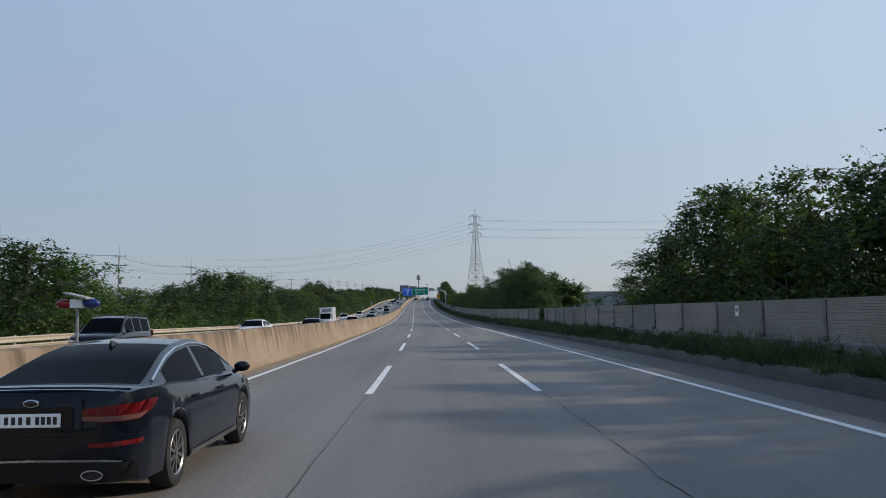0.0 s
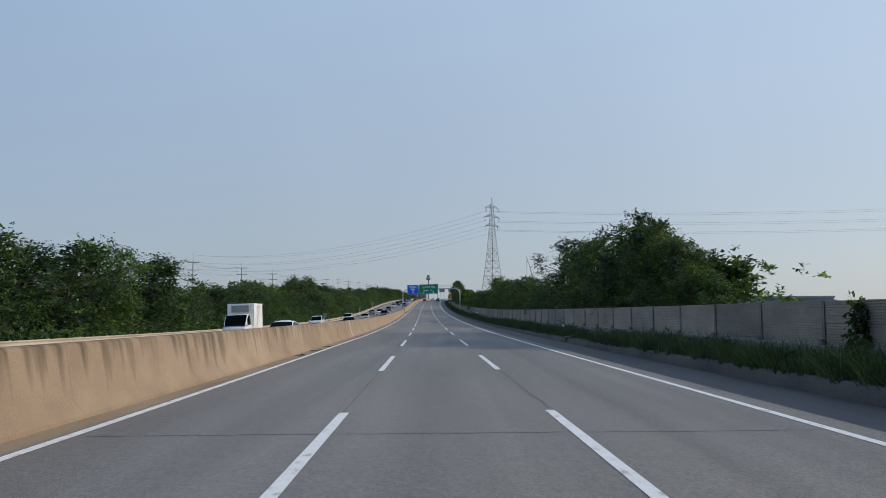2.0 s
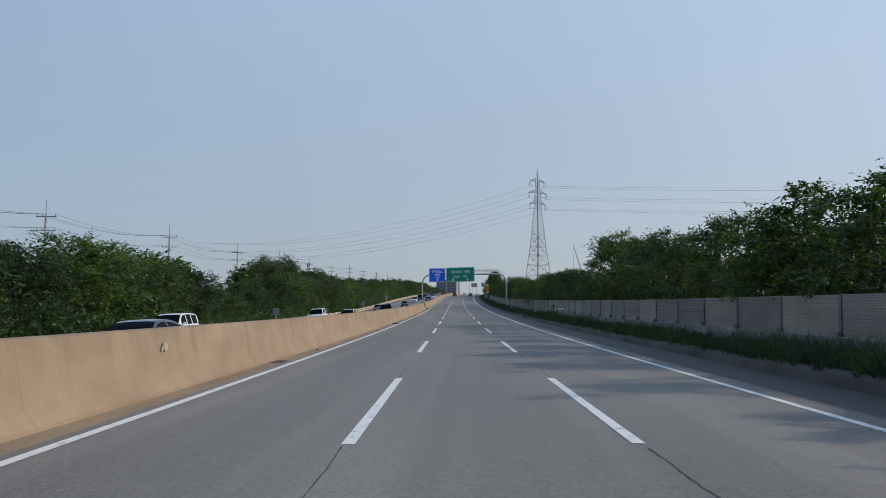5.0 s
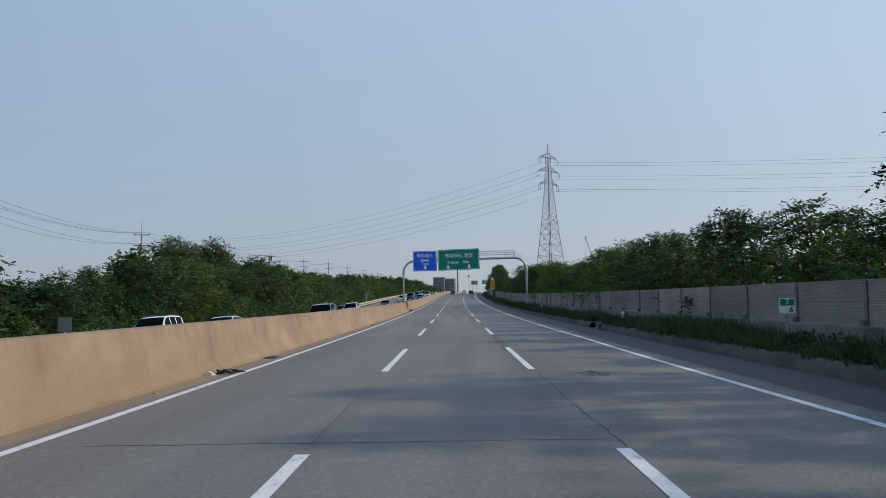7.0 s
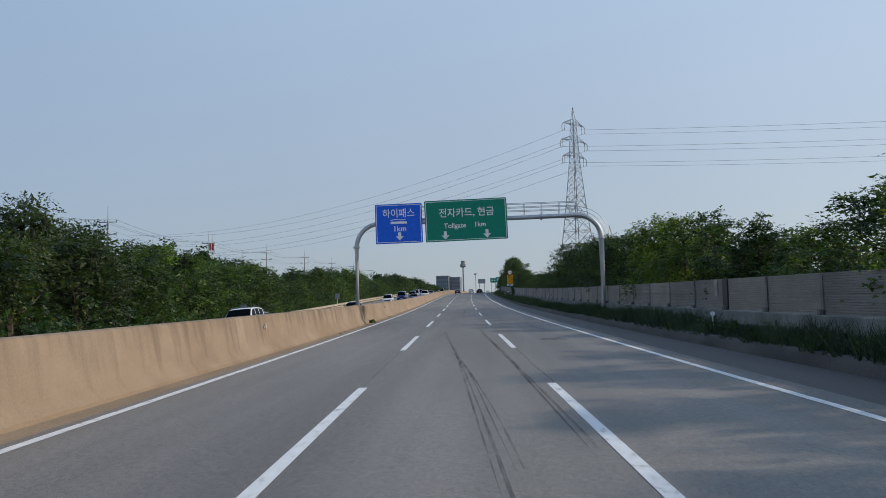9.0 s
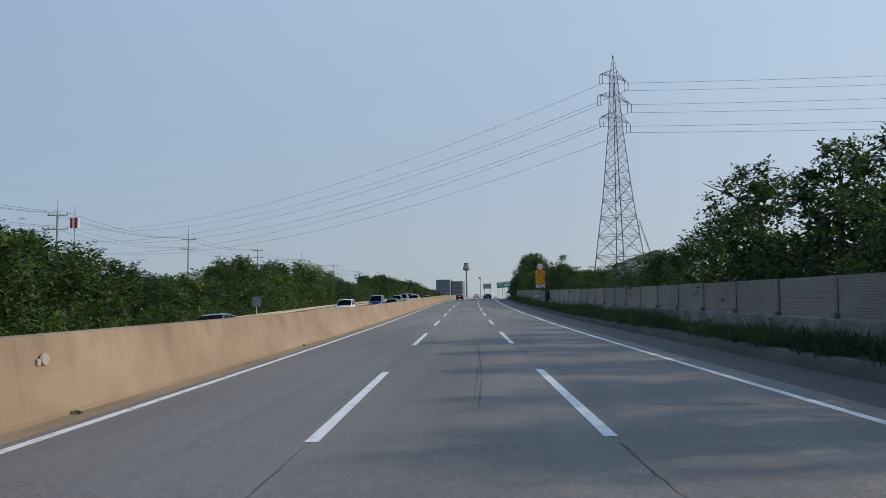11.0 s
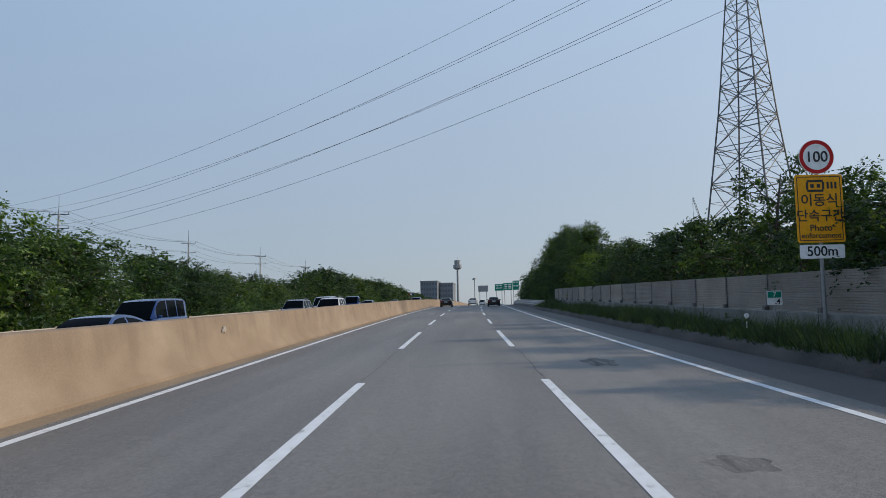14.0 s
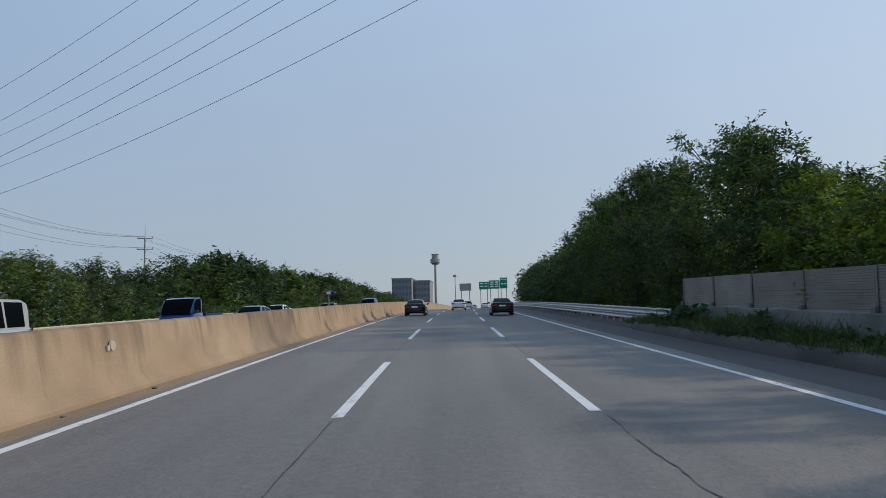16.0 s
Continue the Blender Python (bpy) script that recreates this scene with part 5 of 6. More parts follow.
def car(kind, s, l, colour, label, near=False, turn=180.0, group="cars on the opposite carriageway", name="car"):
    sh = SHAPES[kind]
    paint = M_CAR[colour]
    e = empty(name, on_road(s, l, 0.004, turn), label, "car" if kind in ("sedan", "suv") else ("van" if kind == "van" else "truck"), group)
    w, belt = sh["w"], sh["belt"]
    # lower body
    step = 0.07 if near else 0.16
    ys = sorted(set([round(v, 3) for v in np.arange(sh["rear"], sh["front"], step)] + [sh["front"]] + [sh["rear"] + d for d in (0.012, 0.035, 0.11, 0.2)] + [sh["front"] - d for d in (0.04, 0.1, 0.2)]))
    rows_ = []
    for y in ys:
        hw = side_width(sh, y)
        top = float(np.interp(y, [a for a, _ in sh["deck"]], [b for _, b in sh["deck"]]))
        zb = float(np.interp(y, [sh["rear"], sh["rear"] + 0.25, sh["front"] - 0.3, sh["front"]], [0.36, 0.22, 0.20, 0.30]))
        arch = zb
        for ax in sh["ax"]:
            d = abs(y - ax)
            ra = sh["r"] + 0.055
            if d < ra:
                arch = max(arch, sh["r"] + math.sqrt(ra * ra - d * d))
        zs = min(belt - 0.05, top - 0.05)
        arch = min(arch, zs - 0.08)
        crown = 0.02 + 0.015 * (y > sh["ax"][1])
        sect = [(0, zb + 0.03), (hw * 0.80, max(zb, arch - 0.05)), (hw * 0.955, arch), (hw * 0.985, arch + 0.02), (hw * 1.0, max(arch + 0.04, 0.55)), (hw * 0.985, max(arch + 0.05, zs - 0.16)), (hw * 0.965, zs - 0.02), (hw * 0.925, top - 0.02), (hw * 0.85, top), (hw * 0.45, top + crown), (0, top + crown * 1.3)]
        rows_.append([(x, y, z) for x, z in sect] + [(-x, y, z) for x, z in sect[-2:0:-1]])
    bm = bmesh.new()
    rings = [[bm.verts.new(v) for v in r_] for r_ in rows_]
    k = len(rings[0])
    for a, b in zip(rings, rings[1:]):
        for i in range(k):
            bm.faces.new((a[i], a[(i + 1) % k], b[(i + 1) % k], b[i]))
    bm.faces.new(rings[0])
    bm.faces.new(rings[-1][::-1])
    bmesh.ops.recalc_face_normals(bm, faces=bm.faces)
    body = part("body", bm, paint, e, smooth=True)
    # cabin: one grid, its panes cut out as parts
    wr = sh["wr"]
    names = {}
    ros = sh["roof"]
    grid_ = []
    bounds = set(y for y, _ in ros)
    for y, z in ros:
        wb = side_width(sh, y) * 0.90
        f = min(1.0, max(0.0, (z - belt) / (max(b for _, b in ros) - belt)))
        we = wb + (wr - wb) * f
        zt = max(z - 0.055, belt - 0.01)
        za, zc = belt - 0.03, min(belt + 0.02, zt)
        wa = wb + (we - wb) * ((zc - za) / max(zt - za, 0.02))
        zg = max(zt - 0.035, zc)
        wg = wa + (we - wa) * ((zg - zc) / max(zt - zc, 0.02))
        half_ = [(wb, za), (wa, zc), (wg, zg), (we, zt), (we * 0.93, z - 0.012), (we * 0.5, z + 0.004), (0, z + 0.01)]
        grid_.append([(x, y, q) for x, q in half_] + [(-x, y, q) for x, q in half_[-2::-1]])
    boxes = {}
    def put(part_name, quad):
        boxes.setdefault(part_name, []).append(quad)
    nc = len(grid_[0])
    for i in range(len(grid_) - 1):
        y0, y1 = grid_[i][0][1], grid_[i + 1][0][1]
        ym = (y0 + y1) / 2
        for j in range(nc - 1):
            quad = (grid_[i][j], grid_[i][j + 1], grid_[i + 1][j + 1], grid_[i + 1][j])
            tgt = "cabin"
            if j in (1, nc - 3):
                for n_, (a, b) in enumerate(sh["sides"]):
                    if a - 1e-6 <= y0 and y1 <= b + 1e-6:
                        tgt = "side_window_%d_%d" % (n_, j == 1)
            elif 4 <= j <= nc - 6:
                if sh["rear_glass"][0] <= ym <= sh["rear_glass"][1]:
                    tgt = "rear_window"
                elif sh["screen"][0] <= ym <= sh["screen"][1]:
                    tgt = "windscreen"
            put(tgt, quad)
    for nm, quads in boxes.items():
        bm = bmesh.new()
        for q in quads:
            bm.faces.new([bm.verts.new(v) for v in q])
        bmesh.ops.remove_doubles(bm, verts=bm.verts, dist=0.0005)
        part(nm if nm == "cabin" or "side" not in nm else "side_window", bm, paint if nm == "cabin" else M_GLASS, e, smooth=True)
    # wheels
    key = (sh["r"], near)
    if key not in WHEELS:
        WHEELS[key] = wheel_meshes(sh["r"], 10 if near else 5, 32 if near else 16)
    for ax in sh["ax"]:
        for sx in (-1, 1):
            wh = empty("wheel", Matrix.Translation((sx * (w - 0.115), ax, sh["r"])) @ Matrix.Rotation(0 if sx > 0 else math.pi, 4, "Z"))
            wh.parent = e
            for nm, me in zip(("tyre", "rim", "brake_disc"), WHEELS[key]):
                ob = new(nm, me)
                ob.parent = wh
    # mirrors
    for sx in (-1, 1):
        bm = bmesh.new()
        g = bmesh.ops.create_uvsphere(bm, u_segments=12, v_segments=8, radius=1.0, matrix=Matrix.Translation((sx * (w + 0.055), sh["screen"][0] + 0.42, belt + 0.07)) @ Matrix.Diagonal((0.105, 0.075, 0.068, 1)))
        rod(bm, (sx * (w - 0.06), sh["screen"][0] + 0.42, belt + 0.0), (sx * (w + 0.04), sh["screen"][0] + 0.42, belt + 0.05), 0.03, 0.03, 6)
        part("mirror", bm, M_DARKTRIM if kind == "cab" else paint, e, smooth=True)
    # lamps
    yr, yf = sh["rear"], sh["front"]
    zt_ = 0.86 if kind == "sedan" else 1.0
    for sx in (-1, 1):
        if kind != "cab":
            pts_ = [(sx * 0.44, yr - 0.012), (sx * (side_width(sh, yr) + 0.004), yr - 0.011), (sx * (side_width(sh, yr + 0.012) + 0.008), yr + 0.003), (sx * (side_width(sh, yr + 0.035) + 0.010), yr + 0.027), (sx * (side_width(sh, yr + 0.15) + 0.012), yr + 0.145), (sx * (side_width(sh, yr + 0.35) + 0.012), yr + 0.34), (sx * (side_width(sh, yr + 0.5) + 0.010), yr + 0.48)]
            if kind == "sedan":
                lamp_ = part("tail_light", band(bmesh.new(), pts_, [0.79, 0.775, 0.775, 0.778, 0.785, 0.85, 0.91], [0.885, 0.91, 0.92, 0.925, 0.93, 0.95, 0.94], 0.012), M_TAIL, e, smooth=True)
                part("clear_lens", band(bmesh.new(), [(x + sx * 0.002, y - 0.004) for x, y in pts_[:5]] + [(pts_[5][0] + 0.004 * sx, pts_[5][1] - 0.12)], [0.793, 0.783, 0.783, 0.786, 0.793, 0.835], [0.828, 0.826, 0.828, 0.830, 0.836, 0.852], 0.012), M_TAIL_CLEAR, lamp_)
            else:
                part("tail_light", band(bmesh.new(), pts_[1:6], zt_ - 0.1, zt_ + 0.12, 0.012), M_TAIL, e)
        hp = [(sx * (side_width(sh, yf) * 0.62), yf + 0.012), (sx * (side_width(sh, yf) + 0.004), yf - 0.005), (sx * (side_width(sh, yf - 0.12) + 0.012), yf - 0.12), (sx * (side_width(sh, yf - 0.4) + 0.012), yf - 0.36)]
        zl = 0.60 if kind == "sedan" else 0.74
        part("headlamp", band(bmesh.new(), hp, [zl, zl, zl + 0.01, zl + 0.06], [zl + 0.09, zl + 0.12, zl + 0.15, zl + 0.15], 0.012), M_HEAD, e)
    # bumper skirts and grille
    part("grille", band(bmesh.new(), [(-0.5, yf + 0.012), (0.5, yf + 0.012)], 0.50 if kind == "sedan" else 0.58, 0.60 if kind == "sedan" else 0.76, 0.01), M_DARKTRIM, e)
    part("front_plate", box(bmesh.new(), (0, yf + 0.015, 0.42), (0.52, 0.012, 0.11)), M_WHITE, e)
    if not near and kind != "cab":
        part("rear_plate", box(bmesh.new(), (0, yr - 0.015, 0.80 if kind == "sedan" else 0.9), (0.52, 0.012, 0.11)), M_WHITE, e)
        part("rear_bumper_trim", band(bmesh.new(), [(-0.72, yr - 0.008), (0.72, yr - 0.008)], 0.36, 0.46, 0.012), M_DARKTRIM, e)
    if kind == "suv":
        for sx in (-1, 1):
            bm = bmesh.new()
            sweep(bm, [(sx * 0.62, -1.9, 1.70), (sx * 0.63, -1.7, 1.78), (sx * 0.63, 0.1, 1.79), (sx * 0.61, 0.3, 1.72)], 0.022, 6)
            part("roof_rail", bm, M_DARKTRIM, e)
    return e


def sedan_details(e):
    """What shows at close range of the dark saloon in the next lane."""
    sh = SHAPES["sedan"]
    yr = sh["rear"]
    plate = part("rear_plate", box(bmesh.new(), (0, yr - 0.020, 0.80), (0.525, 0.014, 0.118), bevel=0.006), M_WHITE, e, "white plate with dark unreadable bars")
    bm = bmesh.new()
    for x, wd in ((-0.19, 0.045), (-0.13, 0.045), (-0.07, 0.045), (0.0, 0.05), (0.075, 0.045), (0.125, 0.045), (0.175, 0.045), (0.225, 0.045)):
        box(bm, (x - 0.01, yr - 0.029, 0.80), (wd * 0.72, 0.003, 0.065))
    part("plate_bar", bm, M_BLACK, plate)
    part("plate_recess", box(bmesh.new(), (0, yr - 0.006, 0.815), (0.72, 0.01, 0.19)), M_CAR["navy"], e)
    bm = bmesh.new()
    bmesh.ops.create_uvsphere(bm, u_segments=20, v_segments=8, radius=1, matrix=Matrix.Translation((0, yr - 0.012, 0.945)) @ Matrix.Diagonal((0.072, 0.014, 0.036, 1)))
    badge = part("badge", bm, M_CHROME, e, "oval chrome badge", smooth=True)
    bm = bmesh.new()
    bmesh.ops.create_uvsphere(bm, u_segments=20, v_segments=8, radius=1, matrix=Matrix.Translation((0, yr - 0.016, 0.945)) @ Matrix.Diagonal((0.062, 0.014, 0.028, 1)))
    part("badge_field", bm, M_DARKTRIM, badge, smooth=True)
    # boot lip
    bm = bmesh.new()
    sweep(bm, [(-0.80, yr + 0.14, 1.045), (-0.5, yr + 0.05, 1.068), (0, yr + 0.03, 1.075), (0.5, yr + 0.05, 1.068), (0.80, yr + 0.14, 1.045)], 0.009, 6)
    part("boot_lip", bm, M_CAR["navy"], e, smooth=True)
    # lower bumper in black, chrome strip, exhausts, reflectors
    xs = lambda dx, yy: side_width(sh, yr + yy) * dx
    half_plan = [(0, yr - .013), (xs(1, 0) + .005, yr - .012), (xs(1, .012) + .009, yr + .002), (xs(1, .035) + .011, yr + .026), (xs(1, .15) + .012, yr + .145), (xs(1, .35) + .012, yr + .35)]
    rear_plan = [(-x, y) for x, y in half_plan[4:0:-1]] + half_plan[:5]
    part("rear_bumper_trim", band(bmesh.new(), rear_plan, 0.27, [0.42, 0.43, 0.435, 0.44, 0.445, 0.44, 0.435, 0.43, 0.42], 0.01), M_DARKTRIM, e, smooth=True)
    part("chrome_strip", band(bmesh.new(), [(x * 1.004, y - 0.012) for x, y in rear_plan[1:8]], [0.435, 0.438, 0.443, 0.447, 0.443, 0.438, 0.435], [0.452, 0.457, 0.463, 0.468, 0.463, 0.457, 0.452], 0.008), M_CHROME, e, "bright chrome bumper strip")
    for sx in (-1, 1):
        bm = bmesh.new()
        tube = Matrix.Translation((sx * 0.55, yr - 0.005, 0.335)) @ Matrix.Diagonal((1.55, 1, 0.75, 1)) @ Matrix.Rotation(radians(90), 4, "X")
        bmesh.ops.create_cone(bm, cap_ends=False, segments=20, radius1=0.062, radius2=0.062, depth=0.10, matrix=tube)
        bmesh.ops.solidify(bm, geom=bm.faces[:], thickness=0.010)
        pipe = part("exhaust", bm, M_CHROME, e, "oval chrome exhaust tip", smooth=True)
        bm = bmesh.new()
        bmesh.ops.create_circle(bm, cap_ends=True, segments=20, radius=0.058, matrix=Matrix.Translation((sx * 0.55, yr - 0.02, 0.335)) @ Matrix.Diagonal((1.55, 1, 0.75, 1)) @ Matrix.Rotation(radians(90), 4, "X"))
        part("exhaust_bore", bm, M_DARKTRIM, pipe)
        part("reflector", band(bmesh.new(), [(sx * 0.50, yr - .013)] + [(sx * x, y) for x, y in half_plan[1:5]] + [(sx * (xs(1, .22) + .012), yr + .22)], [0.56, 0.562, 0.565, 0.57, 0.575, 0.59], [0.60, 0.605, 0.61, 0.615, 0.618, 0.622], 0.008), M_TAIL, e)
        # crease lines of boot lid and bumper
        part("boot_seam", band(bmesh.new(), [(sx * 0.43, yr - .006), (sx * 0.445, yr - 0.006)], 0.66, 0.99, 0.004), M_DARKTRIM, e)
        part("bumper_seam", band(bmesh.new(), [(sx * 0.02, yr - .010)] + [(sx * (x - 0.006), y + 0.004) for x, y in half_plan[1:5]] + [(sx * (xs(1, .4) + .006), yr + .4)], 0.655, 0.662, 0.004), M_DARKTRIM, e)
        # doors: seams, handles, window line, sill
        for y, z0, z1 in ((-0.10, 0.33, 0.93), (1.02, 0.36, 0.93), (-1.02, 0.62, 0.93)):
            hw = side_width(sh, y)
            part("door_seam", band(bmesh.new(), [(sx * (hw + 0.002), y - 0.004), (sx * (hw + 0.002), y + 0.004)], z0, z1, 0.004), M_DARKTRIM, e)
        for y in (-0.86, 0.14):
            hw = side_width(sh, y) * 0.99
            bm = bmesh.new()
            sweep(bm, [(sx * (hw - 0.01), y, 0.835), (sx * (hw + 0.035), y + 0.04, 0.845), (sx * (hw + 0.035), y + 0.19, 0.845), (sx * (hw - 0.01), y + 0.23, 0.84)], 0.014, 6)
            part("door_handle", bm, M_CAR["navy"], e, smooth=True)
        hw = side_width(sh, 0)
        part("sill_trim", band(bmesh.new(), [(sx * (hw + 0.004), -0.98), (sx * (hw + 0.008), 0), (sx * (hw + 0.004), 0.98)], 0.235, 0.285, 0.008), M_GREY, e)
        # bright line over the side windows down to the rear pillar
        pts_ = []
        for y, z in sh["roof"]:
            if y > 1.25:
                continue
            wb = side_width(sh, y) * 0.90
            f = min(1, max(0, (z - sh["belt"]) / (1.422 - sh["belt"])))
            we = wb + (sh["wr"] - wb) * f
            pts_.append((sx * (we + 0.004), y, max(z - 0.055, 0.98)))
        bm = bmesh.new()
        sweep(bm, pts_[1:], 0.013, 6)
        part("chrome_window_line", bm, M_CHROME, e, smooth=True)
        part("pillar_trim", band(bmesh.new(), [(sx * (side_width(sh, -0.1) * 0.87), -0.15), (sx * (side_width(sh, -0.1) * 0.87), -0.05)], 0.98, 1.0, 0.004), M_DARKTRIM, e)
    # roof antenna
    bm = bmesh.new()
    vs = [bm.verts.new(v) for v in ((-0.025, -0.80, 1.355), (0.025, -0.80, 1.355), (0.03, -0.62, 1.385), (-0.03, -0.62, 1.385), (0, -0.80, 1.435), (0, -0.72, 1.425))]
    for f in ((0, 1, 4), (1, 2, 5, 4), (2, 3, 5), (3, 0, 4, 5)):
        bm.faces.new([vs[i] for i in f])
    part("antenna_fin", bm, M_DARKTRIM, e)


near_sedan = car("sedan", 9.62, -3.93, "navy", "glossy dark navy saloon with tinted windows and chrome window line", True, 0.0, "cars in the three lanes")
sedan_details(near_sedan)
car("sedan", 498.0, -3.6, "black", "black saloon car in the lane beside the median", False, 0.0, "cars in the three lanes")
car("sedan", 493.2, 3.7, "black", "black saloon car with red tail lights", False, 0.0, "cars in the three lanes")
car("sedan", 531.0, -0.1, "white", "white saloon car seen from behind", False, 0.0, "cars in the three lanes")
for s, l, k, c in ((601, 0.1, "suv", "white"), (622, 3.6, "sedan", "white"), (648, 0.1, "sedan", "silver"), (664, 3.6, "sedan", "white"), (690, 3.6, "suv", "black"), (706, -3.6, "sedan", "white"), (730, 0.1, "sedan", "grey")):
    car(k, s, l, c, "%s %s far ahead on the carriageway" % (c, "estate car" if k == "suv" else "saloon car"), False, 0.0, "cars in the three lanes")
for s, l, k, c in ((33.5, -13.4, "suv", "black"), (60, -13, "sedan", "white"), (66, -9.6, "sedan", "blue"), (104, -9.4, "sedan", "white"), (145, -16.4, "sedan", "white"), (151, -9.6, "sedan", "black"), (173, -16.4, "suv", "white"),
                   (222, -16.4, "suv", "white"), (223, -12.9, "sedan", "silver"), (236, -9.5, "suv", "grey"), (280, -13, "suv", "white"), (297, -16.4, "sedan", "grey"), (330, -13, "sedan", "black"),
                   (377, -13.2, "suv", "white"), (393, -9.6, "sedan", "blue"), (430, -9.5, "suv", "white"), (434, -12.9, "suv", "grey"), (479, -13.2, "sedan", "steelblue"), (500, -16.4, "sedan", "white"),
                   (508, -13.0, "sedan", "grey"), (514, -9.7, "suv", "blue"), (545, -13, "sedan", "white"), (562, -9.6, "sedan", "black"), (585, -16.4, "suv", "white"), (604, -9.6, "sedan", "silver"), (622, -13, "sedan", "white"), (650, -9.6, "suv", "black"), (668, -16.4, "sedan", "white")):
    car(k, s, l, c, "%s %s on the opposite carriageway" % (c.replace("steelblue", "pale blue"), "off-road car with roof rails" if k == "suv" else "saloon car with tinted windows"))
car("van", 405, -13.0, "blue", "dark blue van on the opposite carriageway", name="van")
car("van", 446.5, -12.9, "silver", "silver grey van with dark side windows", name="van")


def small_truck(s, l, colour, boxed, label):
    e = car("cab", s, l, colour, label, name="truck")
    part("chassis", box(bmesh.new(), (0, -1.0, 0.62), (1.0, 3.4, 0.18)), M_DARKTRIM, e)
    if boxed:
        part("cargo_box", box(bmesh.new(), (0, -1.1, 1.72), (1.85, 2.85, 1.95), bevel=0.03), M_WHITE, e, "white cargo box")
        bm = bmesh.new()
        for x in (-0.93, 0.93):
            for y in np.linspace(-2.3, 0.1, 7):
                box(bm, (x, y, 1.72), (0.012, 0.03, 1.8))
        part("box_rib", bm, M_GREY, e)
        part("cooling_unit", box(bmesh.new(), (0, 0.42, 2.35), (1.2, 0.22, 0.45), bevel=0.03), M_GREY, e)
    else:
        bm = bmesh.new()
        box(bm, (0, -1.1, 0.78), (1.7, 2.9, 0.06))
        part("load_bed", bm, M_CAR["blue"], e)
        for x in (-0.85, 0.85):
            part("bed_side", box(bmesh.new(), (x, -1.1, 0.98), (0.04, 2.9, 0.36)), M_CAR["blue"], e)
        part("bed_tail", box(bmesh.new(), (0, -2.55, 0.98), (1.7, 0.04, 0.36)), M_CAR["blue"], e)


small_truck(109, -13.2, "white", True, "white box truck with a refrigerated cargo box")
small_truck(466, -13.1, "blue", False, "dark blue flatbed truck on the opposite carriageway")


# ---- things on and beside the road ----
M_BEACON_RED, M_BEACON_BLUE = plain("beacon_red", (0.28, 0.012, 0.01), 0.25), plain("beacon_blue", (0.012, 0.03, 0.16), 0.25)


def beacon(s):
    e = empty("warning_beacon", upright(s, -6.57, 1.25), "red and blue solar warning beacon on a post on the median", "warning beacon", "warning beacons on the median")
    bm = bmesh.new()
    rod(bm, (0, 0, 0), (0, 0, 0.62), 0.028, seg=8)
    box(bm, (0, 0, 0.01), (0.16, 0.16, 0.03))
    part("post", bm, M_GREY, e)
    part("housing", box(bmesh.new(), (0, 0, 0.68), (0.22, 0.16, 0.15), bevel=0.02), M_WHITE, e)
    for x, m in ((-0.22, M_BEACON_RED), (0.24, M_BEACON_BLUE)):
        bm = bmesh.new()
        bmesh.ops.create_uvsphere(bm, u_segments=14, v_segments=10, radius=1, matrix=Matrix.Translation((x, 0, 0.68)) @ Matrix.Diagonal((0.15, 0.10, 0.085, 1)))
        part("lens", bm, m, e, smooth=True)
    part("solar_panel", box(bmesh.new(), (0.02, 0, 0.0), (0.42, 0.34, 0.025)), M_CONC_POLE, e, m=Matrix.Translation((0, 0, 0.82)) @ Matrix.Rotation(radians(14), 4, "Y"))


beacon(14.1)
beacon(468.0)
bm = bmesh.new()
bmesh.ops.create_cone(bm, cap_ends=True, segments=20, radius1=0.10, radius2=0.085, depth=0.035, matrix=Matrix.Translation((0.02, 0.06, 0)) @ Matrix.Diagonal((1, 1.25, 1, 1)) @ Matrix.Rotation(radians(90), 4, "Y"))
box(bm, (0.01, -0.11, -0.035), (0.04, 0.10, 0.10), bevel=0.012)
refl_me = mesh_of("delineator", bm, M_MEDIAN_PALE)
for s in (56.6, 105.5, 143.4, 181.06, 218.65, 257.5, 299.6, 347.0, 393.1, 440.5, 488.0):
    ob = new("delineator", refl_me)
    ob.matrix_basis = on_road(s, -6.325, 0.88)
    tagged(ob, "dusty round delineator fixed to the median barrier", "delineator", "delineators on the median")


def grate(s, l):
    e = empty("drain_grate", on_road(s, l, 0.006), "rusty dark iron drain grate at the foot of the barrier", "drain grate", "drain grates")
    bm = bmesh.new()
    for x in (-0.2, 0.2):
        box(bm, (x, 0, 0.006), (0.03, 1.0, 0.012))
    for y in (-0.49, 0.49):
        box(bm, (0, y, 0.006), (0.37, 0.03, 0.012))
    part("frame", bm, M_POST, e)
    # flat black plate stands in for the darkness below the bars
    part("dark_plate", box(bmesh.new(), (0, 0, -0.001), (0.37, 0.95, 0.004)), M_BLACK, e)
    for i in range(12):
        part("bar", box(bmesh.new(), (0, -0.43 + 0.078 * i, 0.007), (0.37, 0.022, 0.010)), M_POST, e)


for s in (57.8, 87.2, 91.9, 96.9, 152.0, 203.0):
    grate(s, -5.84)

# pale repaired joint on the barrier with its rounded foot
bm = bmesh.new()
prev = None
for y in (-0.40, -0.39, 0.39, 0.40):
    ring = [bm.verts.new((x + (0.012 if abs(y) < 0.395 else 0.0), y, z)) for x, z in ((0.50, 0.0), (0.49, 0.09), (0.30, 0.33), (0.145, 1.18), (0.11, 1.24), (0.06, 1.275), (-0.06, 1.275), (-0.11, 1.24))]
    if prev:
        for a in range(len(ring) - 1):
            bm.faces.new((prev[a], prev[a + 1], ring[a + 1], ring[a]))
    prev = ring
joint = part("barrier_patch", bm, M_MEDIAN_PALE, None, m=on_road(115.3, -6.55))
joint.parent = median
